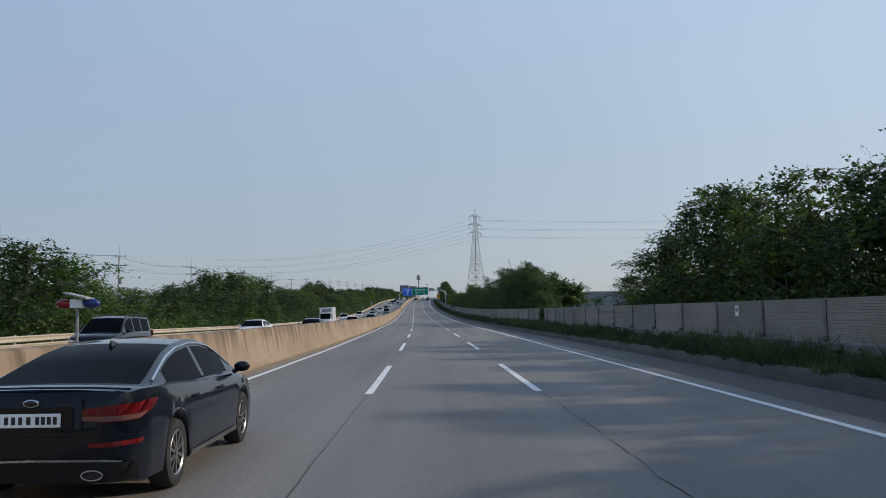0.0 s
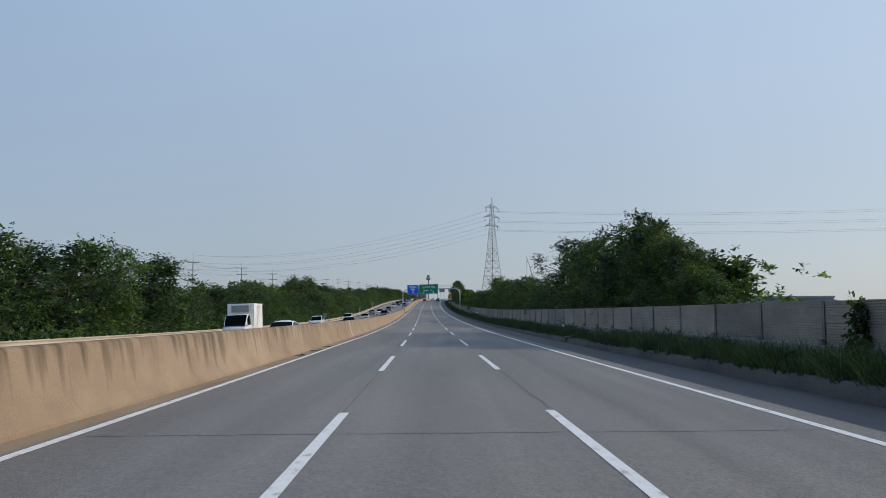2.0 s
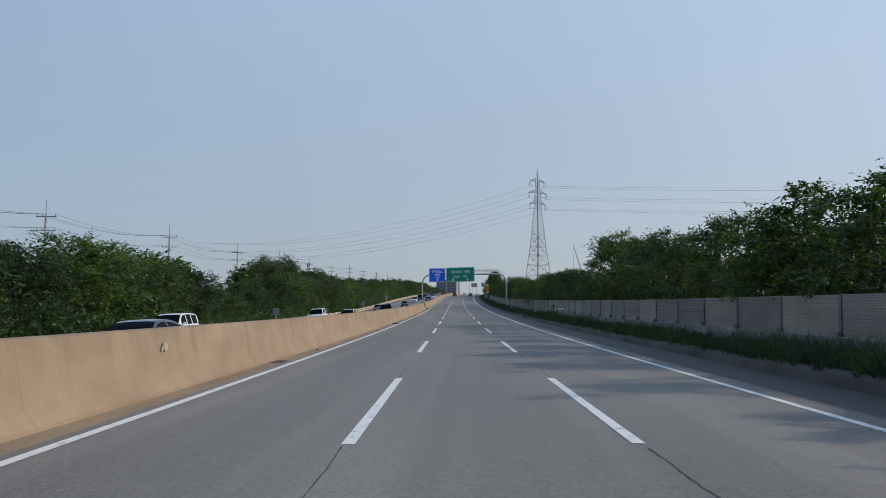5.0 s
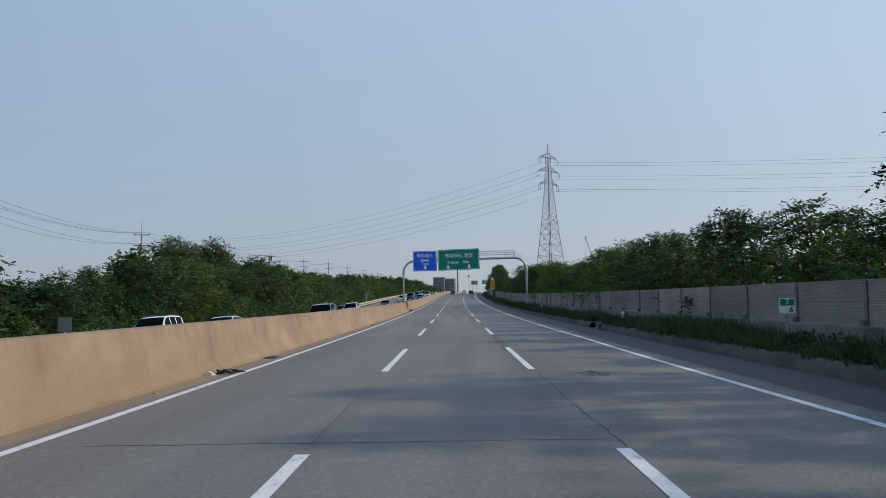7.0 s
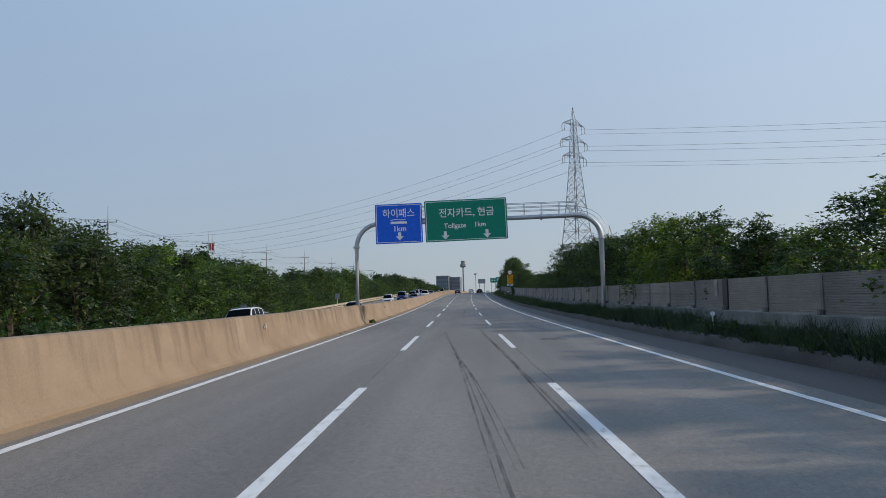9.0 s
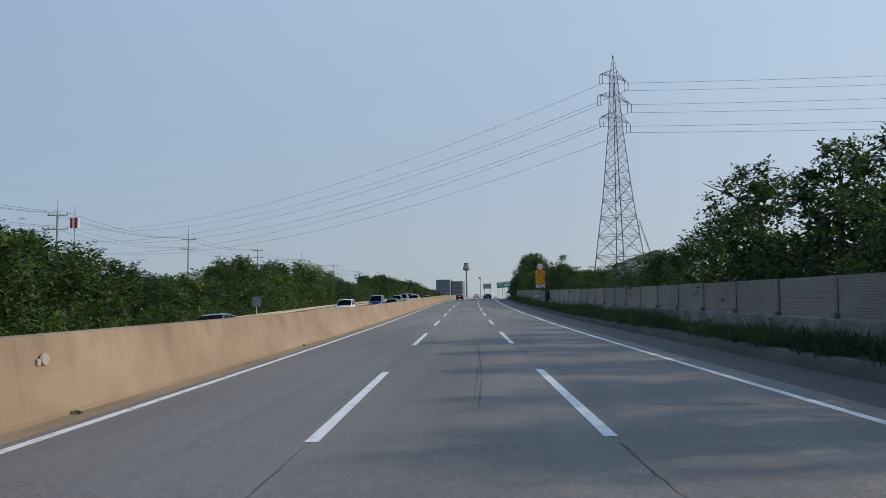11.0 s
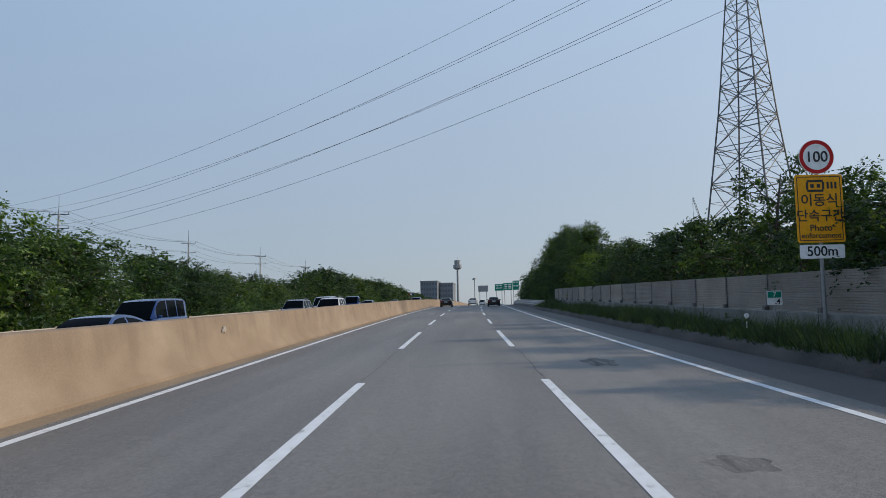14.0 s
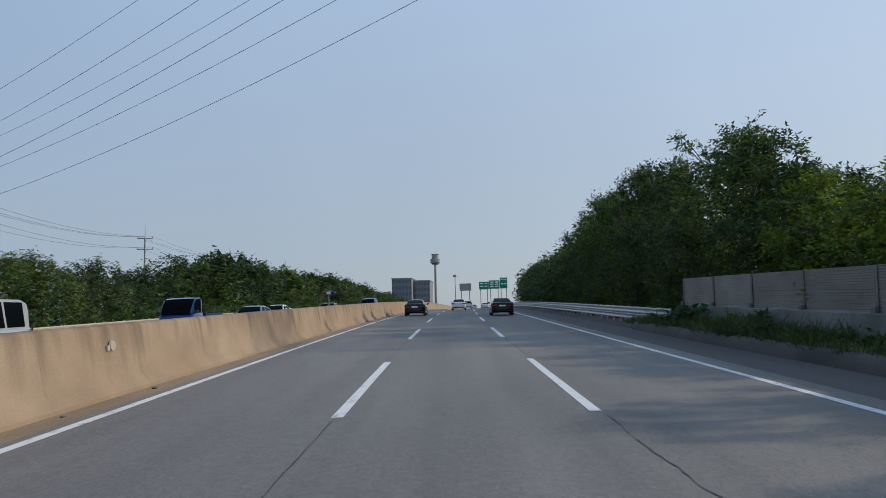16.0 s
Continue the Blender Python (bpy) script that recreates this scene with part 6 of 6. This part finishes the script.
# widened barrier round the gantry post
bm = box(bmesh.new(), (0, 0, 0.6), (0.95, 1.6, 1.3), bevel=0.12)
ob = part("gantry_plinth", bm, M_MEDIAN, None, m=on_road(285.0, -6.6))
ob.parent = median
b = new("weed", leaf_cloud("weed", [(0, 0, 0.15), (0.12, 0.2, 0.1), (-0.05, -0.25, 0.12)], [0.16, 0.14, 0.12], 60, 0.12, np.random.RandomState(8), M_LEAF_BRIGHT))
b.matrix_basis = upright(285.9, -5.88, 0.0)
tagged(b, "small green weed at the foot of the gantry post", "weed", "weeds")
for i, s in enumerate((236.5, 240.3, 300.0, 318.0, 350.5, 371.0)):
    ob = new("weed", b.data)
    ob.matrix_basis = upright(s, -5.99, 0.0, 70 * i, 0.25)
    tagged(ob, "small dry weed at the foot of the median barrier", "weed", "weeds")
for i, (s, k) in enumerate(((451.0, 2.6), (454.0, 2.0), (457.8, 3.2), (459.0, 2.4), (414.0, 1.8))):
    ob = new("weed", b.data)
    ob.matrix_basis = upright(s, 9.25, 0.3, 50 * i, k)
    tagged(ob, "bushy green weed in front of the noise barrier", "weed", "weeds")

# openings in the kerb where water drains off the shoulder
def drain_inlet(s, size, gap):
    e = empty("drain_inlet", on_road(s, 7.8, 0.0), "mossy broken concrete drain inlet set into the kerb", "drain inlet", "drain inlets")
    bm_ = box(bmesh.new(), (0.20, 0, 0.17), (0.46, size, 0.38), bevel=0.035)
    for v in bm_.verts:
        if v.co.x < 0.1 and v.co.z > 0.2:
            v.co.x += 0.06
    part("block", bm_, M_MOSSY, e)
    part("cheek", box(bmesh.new(), (0.16, -size / 2 - 0.10, 0.14), (0.46, 0.16, 0.33), bevel=0.03), M_KERB, e)
    if gap:
        # the open throat beside the block, with its floor and back
        y = size / 2 + gap / 2
        part("channel", box(bmesh.new(), (0.22, y, -0.02), (0.62, gap, 0.06), bevel=0.01), M_KERB, e)
        part("back", box(bmesh.new(), (0.46, y, 0.13), (0.12, gap, 0.30), bevel=0.02), M_KERB, e)
    part("slab", box(bmesh.new(), (0.80, gap * 0.4, 0.37), (0.80, 0.9, 0.08), bevel=0.015), M_MOSSY, e)


for s, size, gap in ((100.6, 0.8, 0), (222.12, 1.34, 1.92)):
    drain_inlet(s, size, gap)
k = new("shrub", BUSH[1])
k.matrix_basis = upright(227.2, 8.75, 0.05, 30, 0.5)
tagged(k, "dark leafy shrub hanging over the drain opening", "shrub", "shrubs")


def marker_peg(s):
    e = empty("marker_peg", upright(s, 8.7, 0.3), "short white peg with a round reflector in the grass", "marker", "marker pegs")
    part("peg", rod(bmesh.new(), (0, 0, -0.15), (0, 0, 0.56), 0.022, seg=8), M_WHITE, e)
    part("reflector", rod(bmesh.new(), (0, -0.03, 0.61), (0, 0.02, 0.61), 0.075, 0.07, seg=16), M_WHITE, e)


for s in (106.5, 219.7, 258.9, 395.6):
    marker_peg(s)

# clods and chips in the dust at the barrier's foot
rc = random.Random(12)
for i in range(26):
    s = rc.choice((64, 88, 90, 93, 118, 160, 197, 236, 270, 330, 378, 440)) + rc.uniform(-4, 4)
    bm_ = bmesh.new()
    k = rc.uniform(0.03, 0.09)
    bmesh.ops.create_icosphere(bm_, subdivisions=1, radius=k)
    for v in bm_.verts:
        v.co = Vector((v.co.x * rc.uniform(0.7, 1.2), v.co.y * rc.uniform(0.9, 1.9), v.co.z * rc.uniform(0.3, 0.6)))
    ob = part("clod", bm_, M_KERB if i % 3 else M_GUTTER, None, m=on_road(s, -5.95 + rc.uniform(-0.06, 0.3), k * 0.2))
    tagged(ob, "small clod of dry earth in the roadside dust", "clod", "clods at the barrier")

# tyre shreds and rubbish by the barrier
rd = random.Random(3)
for i in range(7):
    bm = bmesh.new()
    m = Matrix.Rotation(rd.uniform(0, 3), 4, "Z")
    a = rd.uniform(0.12, 0.3)
    sweep(bm, [m @ Vector((-a, 0, 0.02)), m @ Vector((-a * 0.3, 0.05, 0.03 + rd.uniform(0, 0.07))), m @ Vector((a * 0.4, -0.03, 0.04)), m @ Vector((a, 0.02, 0.02))], [0.015, 0.035, 0.04, 0.012], 5)
    ob = part("litter", bm, M_WHITE if i < 2 else M_TYRE, None, m=on_road(196.2 + rd.uniform(0, 1.9), -5.75 + rd.uniform(-0.25, 0.25), 0.004))
    tagged(ob, "torn scrap of white plastic on the road edge" if i < 2 else "shred of black tyre rubber on the road edge", "litter", "litter by the barrier")

# skid marks, patches and cross joints
SKIDS = ((0.45, -0.62, 236, 270, 0.04), (0.58, -0.12, 239, 257, 0.025), (1.42, 1.16, 240, 273, 0.06), (0.2, 0.5, 300, 318, 0.03))
skids = empty("tyre_mark", Matrix(), "dark curved tyre marks on the lane surface", "tyre mark", "", "structure")
for l0, l1, s0, s1, wd in SKIDS:
    for o, k in ((-0.05, 0.6), (0.03, 1.0)):
        rows_ = []
        for t in np.linspace(0, 1, 30):
            c = l0 + (l1 - l0) * t + 0.10 * math.sin(3 * t + l0) + o * (0.8 + 0.4 * math.sin(7 * t + l0))
            hw = k * wd * (0.35 + 0.65 * math.sin(math.pi * (0.04 + 0.92 * t))) * (0.8 + 0.3 * math.sin(11 * t + l0 + o * 40))
            rows_.append([P(s0 + (s1 - s0) * t, c - hw, 0.0045), P(s0 + (s1 - s0) * t, c + hw, 0.0045)])
        ob = new("skid", grid_mesh("skid", rows_, M_SKID))
        ob.parent = skids
for s, a, b_ in ((187.3, -4.6, 1.7), (397.0, 0.1, 2.4), (256.5, -2.6, -1.7), (300.2, 1.9, 5.2), (64.0, -5.2, 5.3), (345.0, -5, 1.6)):
    rr_ = random.Random(int(s))
    rows_ = []
    for t in np.linspace(0, 1, 24):
        o = rr_.uniform(-0.03, 0.03)
        rows_.append([P(s + o - 0.011, a + (b_ - a) * t, 0.005), P(s + o + 0.011, a + (b_ - a) * t, 0.005)])
    ob = new("cross_joint", grid_mesh("cross_joint", rows_, M_CRACK))
    ob.parent = joints
for s, l, a, b_ in ((379.1, 2.86, 0.32, 0.4), (211.75, 0.33, 0.12, 0.42), (262.0, 3.6, 0.5, 0.9), (196.0, 3.1, 0.35, 0.7), (183.0, 2.1, 0.3, 0.5), (391.0, 3.5, 0.4, 1.2)):
    rows_ = [[P(s + b_ * math.cos(t) * k, l + a * math.sin(t) * k, 0.004) for k in (0.0, 1.0 + 0.2 * math.sin(5 * t + s))] for t in np.linspace(0, 2 * math.pi, 20)]
    ob = new("patch", grid_mesh("patch", rows_, M_SKID))
    ob.parent = joints


def km_sign(s, l, tenth):
    e = empty("distance_sign", upright(s, l, 0.3), "small green and white distance sign on a post", "distance sign")
    bm = bmesh.new()
    rod(bm, (0, 0.02, -0.1), (0, 0.02, 1.3), 0.025, seg=8)
    part("post", bm, M_GREY, e)
    bd = part("board", rounded_plate(bmesh.new(), -0.22, 0.22, 0.92, 1.34, -0.012, 0.012, 0.03), M_WHITE, e, "white board with a green upper field")
    part("field", box(bmesh.new(), (0.0, -0.016, 1.225), (0.39, 0.006, 0.18)), M_GREEN, bd)
    words("7", 0.20, Matrix.Translation((0.0, -0.021, 1.225)) @ FACE, M_WHITE, bd)
    words(tenth, 0.22, Matrix.Translation((0.08, -0.025, 1.02)) @ FACE, M_BLACK, bd)


km_sign(199.6, 9.0, ".6")
km_sign(394.9, 9.3, ".4")

cam_sign = empty("speed_camera_sign", upright(392.4, 9.66, 0.3), "round speed limit sign above an orange enforcement board", "road sign")
bm = bmesh.new()
rod(bm, (0, 0.06, -0.2), (0, 0.06, 5.1), 0.05, seg=10)
part("post", bm, M_GREY, cam_sign)
bm = bmesh.new()
rod(bm, (0, 0, 4.86), (0, 0.02, 4.86), 0.46, seg=32)
disc = part("limit_disc", bm, M_WHITE, cam_sign, "white disc with a red ring")
bm = bmesh.new()
bmesh.ops.create_circle(bm, segments=40, radius=0.45, matrix=Matrix.Translation((0, -0.004, 4.86)) @ FACE)
inner = bmesh.ops.extrude_edge_only(bm, edges=bm.edges[:])
for v in [g for g in inner["geom"] if isinstance(g, bmesh.types.BMVert)]:
    v.co = Vector((0, -0.004, 4.86)) + (v.co - Vector((0, -0.004, 4.86))) * 0.78
part("ring", bm, M_RED, disc)
words("100", 0.40, Matrix.Translation((0, -0.008, 4.85)) @ FACE, M_BLACK, disc)
board = part("board", rounded_plate(bmesh.new(), -0.62, 0.62, 2.58, 4.38, -0.015, 0.02, 0.06), M_ORANGE, cam_sign, "orange enforcement board")
part("border", frame_line(bmesh.new(), -0.56, 0.56, 2.64, 4.32, -0.019, 0.02), M_BLACK, board)
bm = bmesh.new()
frame_line(bm, -0.30, 0.12, 3.95, 4.21, -0.02, 0.06)
for x in (-0.17, 0.0):
    box(bm, (x, -0.02, 4.08), (0.09, 0.006, 0.10))
for x in (0.24, 0.34, 0.44):
    box(bm, (x, -0.02, 4.09), (0.055, 0.006, 0.18))
part("camera_symbol", bm, M_BLACK, board)
words("이동식", 0.36, Matrix.Translation((0, -0.02, 3.68)) @ FACE, M_BLACK, board)
words("단속구간", 0.34, Matrix.Translation((0, -0.02, 3.27)) @ FACE, M_BLACK, board)
words("Photo", 0.24, Matrix.Translation((0, -0.02, 2.96)) @ FACE, M_BLACK, board)
words("enforcement", 0.20, Matrix.Translation((0, -0.02, 2.76)) @ FACE, M_BLACK, board)
plate = part("plate", rounded_plate(bmesh.new(), -0.58, 0.58, 2.16, 2.52, -0.015, 0.02, 0.04), M_WHITE, cam_sign)
words("500m", 0.36, Matrix.Translation((0, -0.02, 2.34)) @ FACE, M_BLACK, plate)


def sign_back(s, l, h, w, hh):
    e = empty("road_sign", upright(s, l, 0), "square grey back of a road sign on a white post", "road sign", "signs of the opposite carriageway")
    bm = bmesh.new()
    rod(bm, (0, 0.05, -0.3), (0, 0.05, h + hh / 2), 0.04, seg=8)
    part("post", bm, M_WHITE, e)
    part("board", rounded_plate(bmesh.new(), -w / 2, w / 2, h - hh / 2, h + hh / 2, 0, 0.02, 0.05), M_GREY, e)


sign_back(221.2, -21.2, 1.6, 0.75, 0.8)
sign_back(369.3, -21.2, 2.0, 0.85, 1.0)
sign_back(310.0, -21.2, 1.7, 0.7, 0.8)

# notices and the door in the noise barrier
ob = part("notice", box(bmesh.new(), (0, 0, 0), (0.01, 0.30, 0.36)), M_WHITE, None, m=on_road(27.3, 9.93, 1.63))
tagged(ob, "small white notice fixed to the noise barrier", "notice")
part("print", box(bmesh.new(), (-0.007, 0, 0.03), (0.004, 0.2, 0.12)), M_GREY, ob)
ob = part("notice", box(bmesh.new(), (0, 0, 0), (0.01, 0.34, 0.62), bevel=0.004), M_MEDIAN_PALE, None, m=on_road(262.3, 9.93, 1.78))
tagged(ob, "faded pale notice beside the barrier door", "notice")
part("print", box(bmesh.new(), (-0.007, 0, 0.02), (0.004, 0.2, 0.3)), M_GREY, ob)
# dark slab painted in for the unlit gap of the open door
ob = part("barrier_door", box(bmesh.new(), (0, 0, 0), (0.06, 0.55, 1.15), bevel=0.01), M_DARKTRIM, None, m=on_road(261.2, 9.93, 1.55))
ob.parent = noise_wall
ob["label"] = "dark slab for the open emergency door's gap in the noise barrier"
# creepers over the wall
rs_ = np.random.RandomState(77)
CREEPER = leaf_cloud("creeper", [(rs_.uniform(-0.12, 0.12), rs_.uniform(-0.5, 0.5) * (1.1 - z), z) for z in rs_.uniform(0.0, 1.0, 60) ** 1.3], rs_.uniform(0.14, 0.24, 60), 54, 0.085, rs_, M_LEAF_DARK, 0.4)
for s, k, kz in ((71.2, 0.9, 1.45), (383.5, 1.25, 1.55), (384.3, 0.8, 1.9)):
    ob = new("creeper", CREEPER)
    ob.matrix_basis = upright(s, 9.74, 0.4, 0) @ Matrix.Diagonal((1.0, k, kz, 1))
    tagged(ob, "dense dark leafy creeper climbing up the noise barrier", "creeper", "creepers on the barrier")


# ---- distance ----
def block(name, s, l, w, d, h, material, label, roof="flat", storeys=0, bays=0, pane=None):
    e = empty(name, upright(s, l, -1.0), label, "building")
    part("wall", box(bmesh.new(), (0, d / 2, (h + 1) / 2), (w, d, h + 1)), material, e)
    if roof == "flat":
        part("roof", box(bmesh.new(), (0, d / 2, h + 1.2), (w + 0.4, d + 0.4, 0.4)), M_GREY, e)
    else:
        bm_ = bmesh.new()
        rise = w * 0.16
        v = [bm_.verts.new(q) for q in ((-w / 2 - 0.6, -0.6, h + 0.8), (0, -0.6, h + 1 + rise), (w / 2 + 0.6, -0.6, h + 0.8), (-w / 2 - 0.6, d + 0.6, h + 0.8), (0, d + 0.6, h + 1 + rise), (w / 2 + 0.6, d + 0.6, h + 0.8))]
        fs = [bm_.faces.new((v[0], v[1], v[4], v[3])), bm_.faces.new((v[1], v[2], v[5], v[4]))]
        bmesh.ops.solidify(bm_, geom=fs, thickness=0.25)
        part("roof", bm_, M_GREY, e)
        bm_ = bmesh.new()
        v = [bm_.verts.new(q) for q in ((-w / 2, 0, h + 0.9), (w / 2, 0, h + 0.9), (0, 0, h + 1 + rise - 0.1))]
        bm_.faces.new(v)
        bmesh.ops.solidify(bm_, geom=bm_.faces[:], thickness=0.2)
        part("gable", bm_, material, e)
    for i in range(storeys):
        for j in range(bays):
            wn_ = part("window", box(bmesh.new(), (-w / 2 + w * (j + 0.5) / bays, -0.02, 1.0 + h * (i + 0.55) / storeys), (w / bays * 0.62, 0.06, h / storeys * 0.5)), pane or M_GLASS, e)
    return e


M_CREAM = surface("cream_cladding", (0.48, 0.44, 0.36), (0.60, 0.56, 0.47), 0.8, coarse=0.2, fine=4, stretch=(1, 1, 0.3), bump=0.05)
M_PALE = surface("pale_cladding", (0.62, 0.65, 0.67), (0.75, 0.77, 0.78), 0.7, coarse=0.2, fine=4, bump=0.05)
M_SLATE = surface("slate_cladding", (0.17, 0.20, 0.24), (0.27, 0.30, 0.34), 0.7, coarse=0.3, fine=5, stretch=(1, 1, 0.3), bump=0.05)
M_TOWERBLOCK = surface("tower_block_wall", (0.19, 0.21, 0.24), (0.25, 0.27, 0.30), 0.8, coarse=0.1, fine=2, bump=0.0)
M_PANE = plain("far_pane", (0.13, 0.15, 0.18), 0.4)
block("warehouse", 500, 47.5, 15, 26, 9.6, M_CREAM, "cream-walled warehouse with a grey gabled roof", "gable")
block("warehouse", 205, 48, 12, 30, 5.2, M_SLATE, "blue-grey metal-clad warehouse behind the trees")
block("warehouse", 212, 68, 26, 30, 3.6, M_SLATE, "long low blue-grey warehouse behind the noise barrier")
block("office_block", 740, -32.0, 7.8, 12, 14.4, M_TOWERBLOCK, "distant dark grey office block", "flat", 6, 6, M_PANE)
block("office_block", 746, -24.7, 6.2, 12, 13.8, M_TOWERBLOCK, "distant grey office block with many windows", "flat", 6, 5, M_PANE)
tower = empty("control_tower", upright(737, -18.3, 0), "slender grey observation tower with a wide head", "tower")
bm = bmesh.new()
rod(bm, (0, 0, -2), (0, 0, 19.5), 0.62, 0.42, 14)
part("shaft", bm, M_GREY, tower, smooth=True)
bm = bmesh.new()
rod(bm, (0, 0, 19.6), (0, 0, 20.3), 1.2, 1.9, 8)
rod(bm, (0, 0, 20.3), (0, 0, 21.7), 1.9, 1.9, 8)
part("head", bm, M_GREY, tower)
bm = bmesh.new()
rod(bm, (0, 0, 21.7), (0, 0, 23.5), 1.35, 1.35, 8)
rod(bm, (0, 0, 23.5), (0, 0, 23.7), 1.5, 1.5, 8)
part("cap", bm, M_GREY, tower)
bm = bmesh.new()
rod(bm, (0, 0, 23.7), (0, 0, 25.2), 0.08, 0.05, 6)
part("mast", bm, M_GREY, tower)
for s, l, h in ((753, -12, 15.6),):
    lm = empty("lamp_mast", upright(s, l, 0), "tall steel lamp mast with a round crown of lights", "lamp mast", "lamp masts")
    bm = bmesh.new()
    rod(bm, (0, 0, -1), (0, 0, h), 0.22, 0.14, 10)
    part("mast", bm, M_GREY, lm)
    bm = bmesh.new()
    rod(bm, (0, 0, h), (0, 0, h + 0.9), 0.5 if h < 15 else 1.0, 0.4 if h < 15 else 0.85, 12)
    part("crown", bm, M_GREY, lm)


def far_board(s, l0, l1, h0, h1, material, label, bars):
    e = empty("overhead_sign", upright(s, (l0 + l1) / 2, 0), label, "road sign", "overhead signs far ahead")
    w = (l1 - l0) / 2
    b_ = part("board", rounded_plate(bmesh.new(), -w, w, h0, h1, 0, 0.08, 0.15), material, e)
    for x in (-w * 0.7, w * 0.7):
        bm_ = bmesh.new()
        rod(bm_, (x, 0.25, -1), (x, 0.25, h1), 0.14, seg=8)
        part("post", bm_, M_GREY, e)
    bm_ = bmesh.new()
    for i in range(bars):
        x = -w * 0.7 + 1.4 * w * (i % 2)
        box(bm_, (x * 0.62, -0.02, h1 - 0.7 - (i // 2) * (h1 - h0 - 0.8) / max(1, bars // 2)), (w * 0.62, 0.02, 0.42))
    if bars:
        part("lettering_bar", bm_, M_WHITE, b_)


far_board(740, -9.3, -4.8, 9.2, 12.0, M_GREY, "grey back of an overhead sign", 0)
far_board(742, -1.8, 1.95, 9.6, 12.6, M_GREEN, "green overhead direction sign with unreadable lettering", 4)
far_board(741, 2.05, 6.2, 9.7, 13.0, M_GREEN, "wide green overhead direction sign with unreadable lettering", 6)
far_board(741.5, 6.3, 9.2, 9.8, 14.0, M_GREEN, "tall green overhead direction sign with unreadable lettering", 4)
stack = empty("chimney", upright(1330, 122, 0), "red and white banded chimney above the wood", "chimney")
for i in range(6):
    bm = bmesh.new()
    rod(bm, (0, 0, i * 10 - 2), (0, 0, i * 10 + 8), 2.6 - 0.2 * i, 2.4 - 0.2 * i, 14)
    part("band", bm, M_RED if i % 2 else M_WHITE, stack)
crane = empty("crane", upright(602, 60, 0), "slender mobile crane with a raised lattice jib behind the trees", "crane")
bm = box(bmesh.new(), (8, 0, 1.2), (3.2, 6.5, 1.6), bevel=0.2)
part("carrier", bm, M_ORANGE, crane)
bm = bmesh.new()
for dx, dz in ((-0.35, 0), (0.35, 0), (0, 0.45)):
    rod(bm, (8 + dx, 0, 2.0 + dz), (dx * 0.4, 0, 29.0 + dz), 0.09, 0.06, 5)
for i in range(16):
    a, b_ = i / 16, (i + 1) / 16
    rod(bm, (8 - 8 * a - 0.35, 0, 2 + 27 * a), (8 - 8 * b_ + 0.3, 0, 2 + 27 * b_), 0.05, 0.05, 4)
part("jib", bm, M_STEEL_TOWER, crane)
bm = bmesh.new()
rod(bm, (-0.1, 0, 29.0), (-0.1, 0, 12.0), 0.05, 0.05, 5)
part("hoist_rope", bm, M_WIRE, crane)
# hills on the horizon, haze painted into their pale base colour
M_HILL = surface("hill_painted_haze", (0.27, 0.34, 0.41), (0.32, 0.39, 0.46), 1.0, coarse=0.004, fine=0.05, bump=0.0)
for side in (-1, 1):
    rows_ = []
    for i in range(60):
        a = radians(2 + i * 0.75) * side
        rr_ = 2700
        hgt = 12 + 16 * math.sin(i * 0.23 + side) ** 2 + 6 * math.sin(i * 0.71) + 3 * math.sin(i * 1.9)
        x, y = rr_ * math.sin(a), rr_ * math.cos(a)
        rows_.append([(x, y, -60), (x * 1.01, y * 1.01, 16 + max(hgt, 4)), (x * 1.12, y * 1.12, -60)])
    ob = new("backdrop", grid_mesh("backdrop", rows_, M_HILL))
    tagged(ob, "low blue-green hills on the horizon, paled with painted haze", "hills", "", "structure")
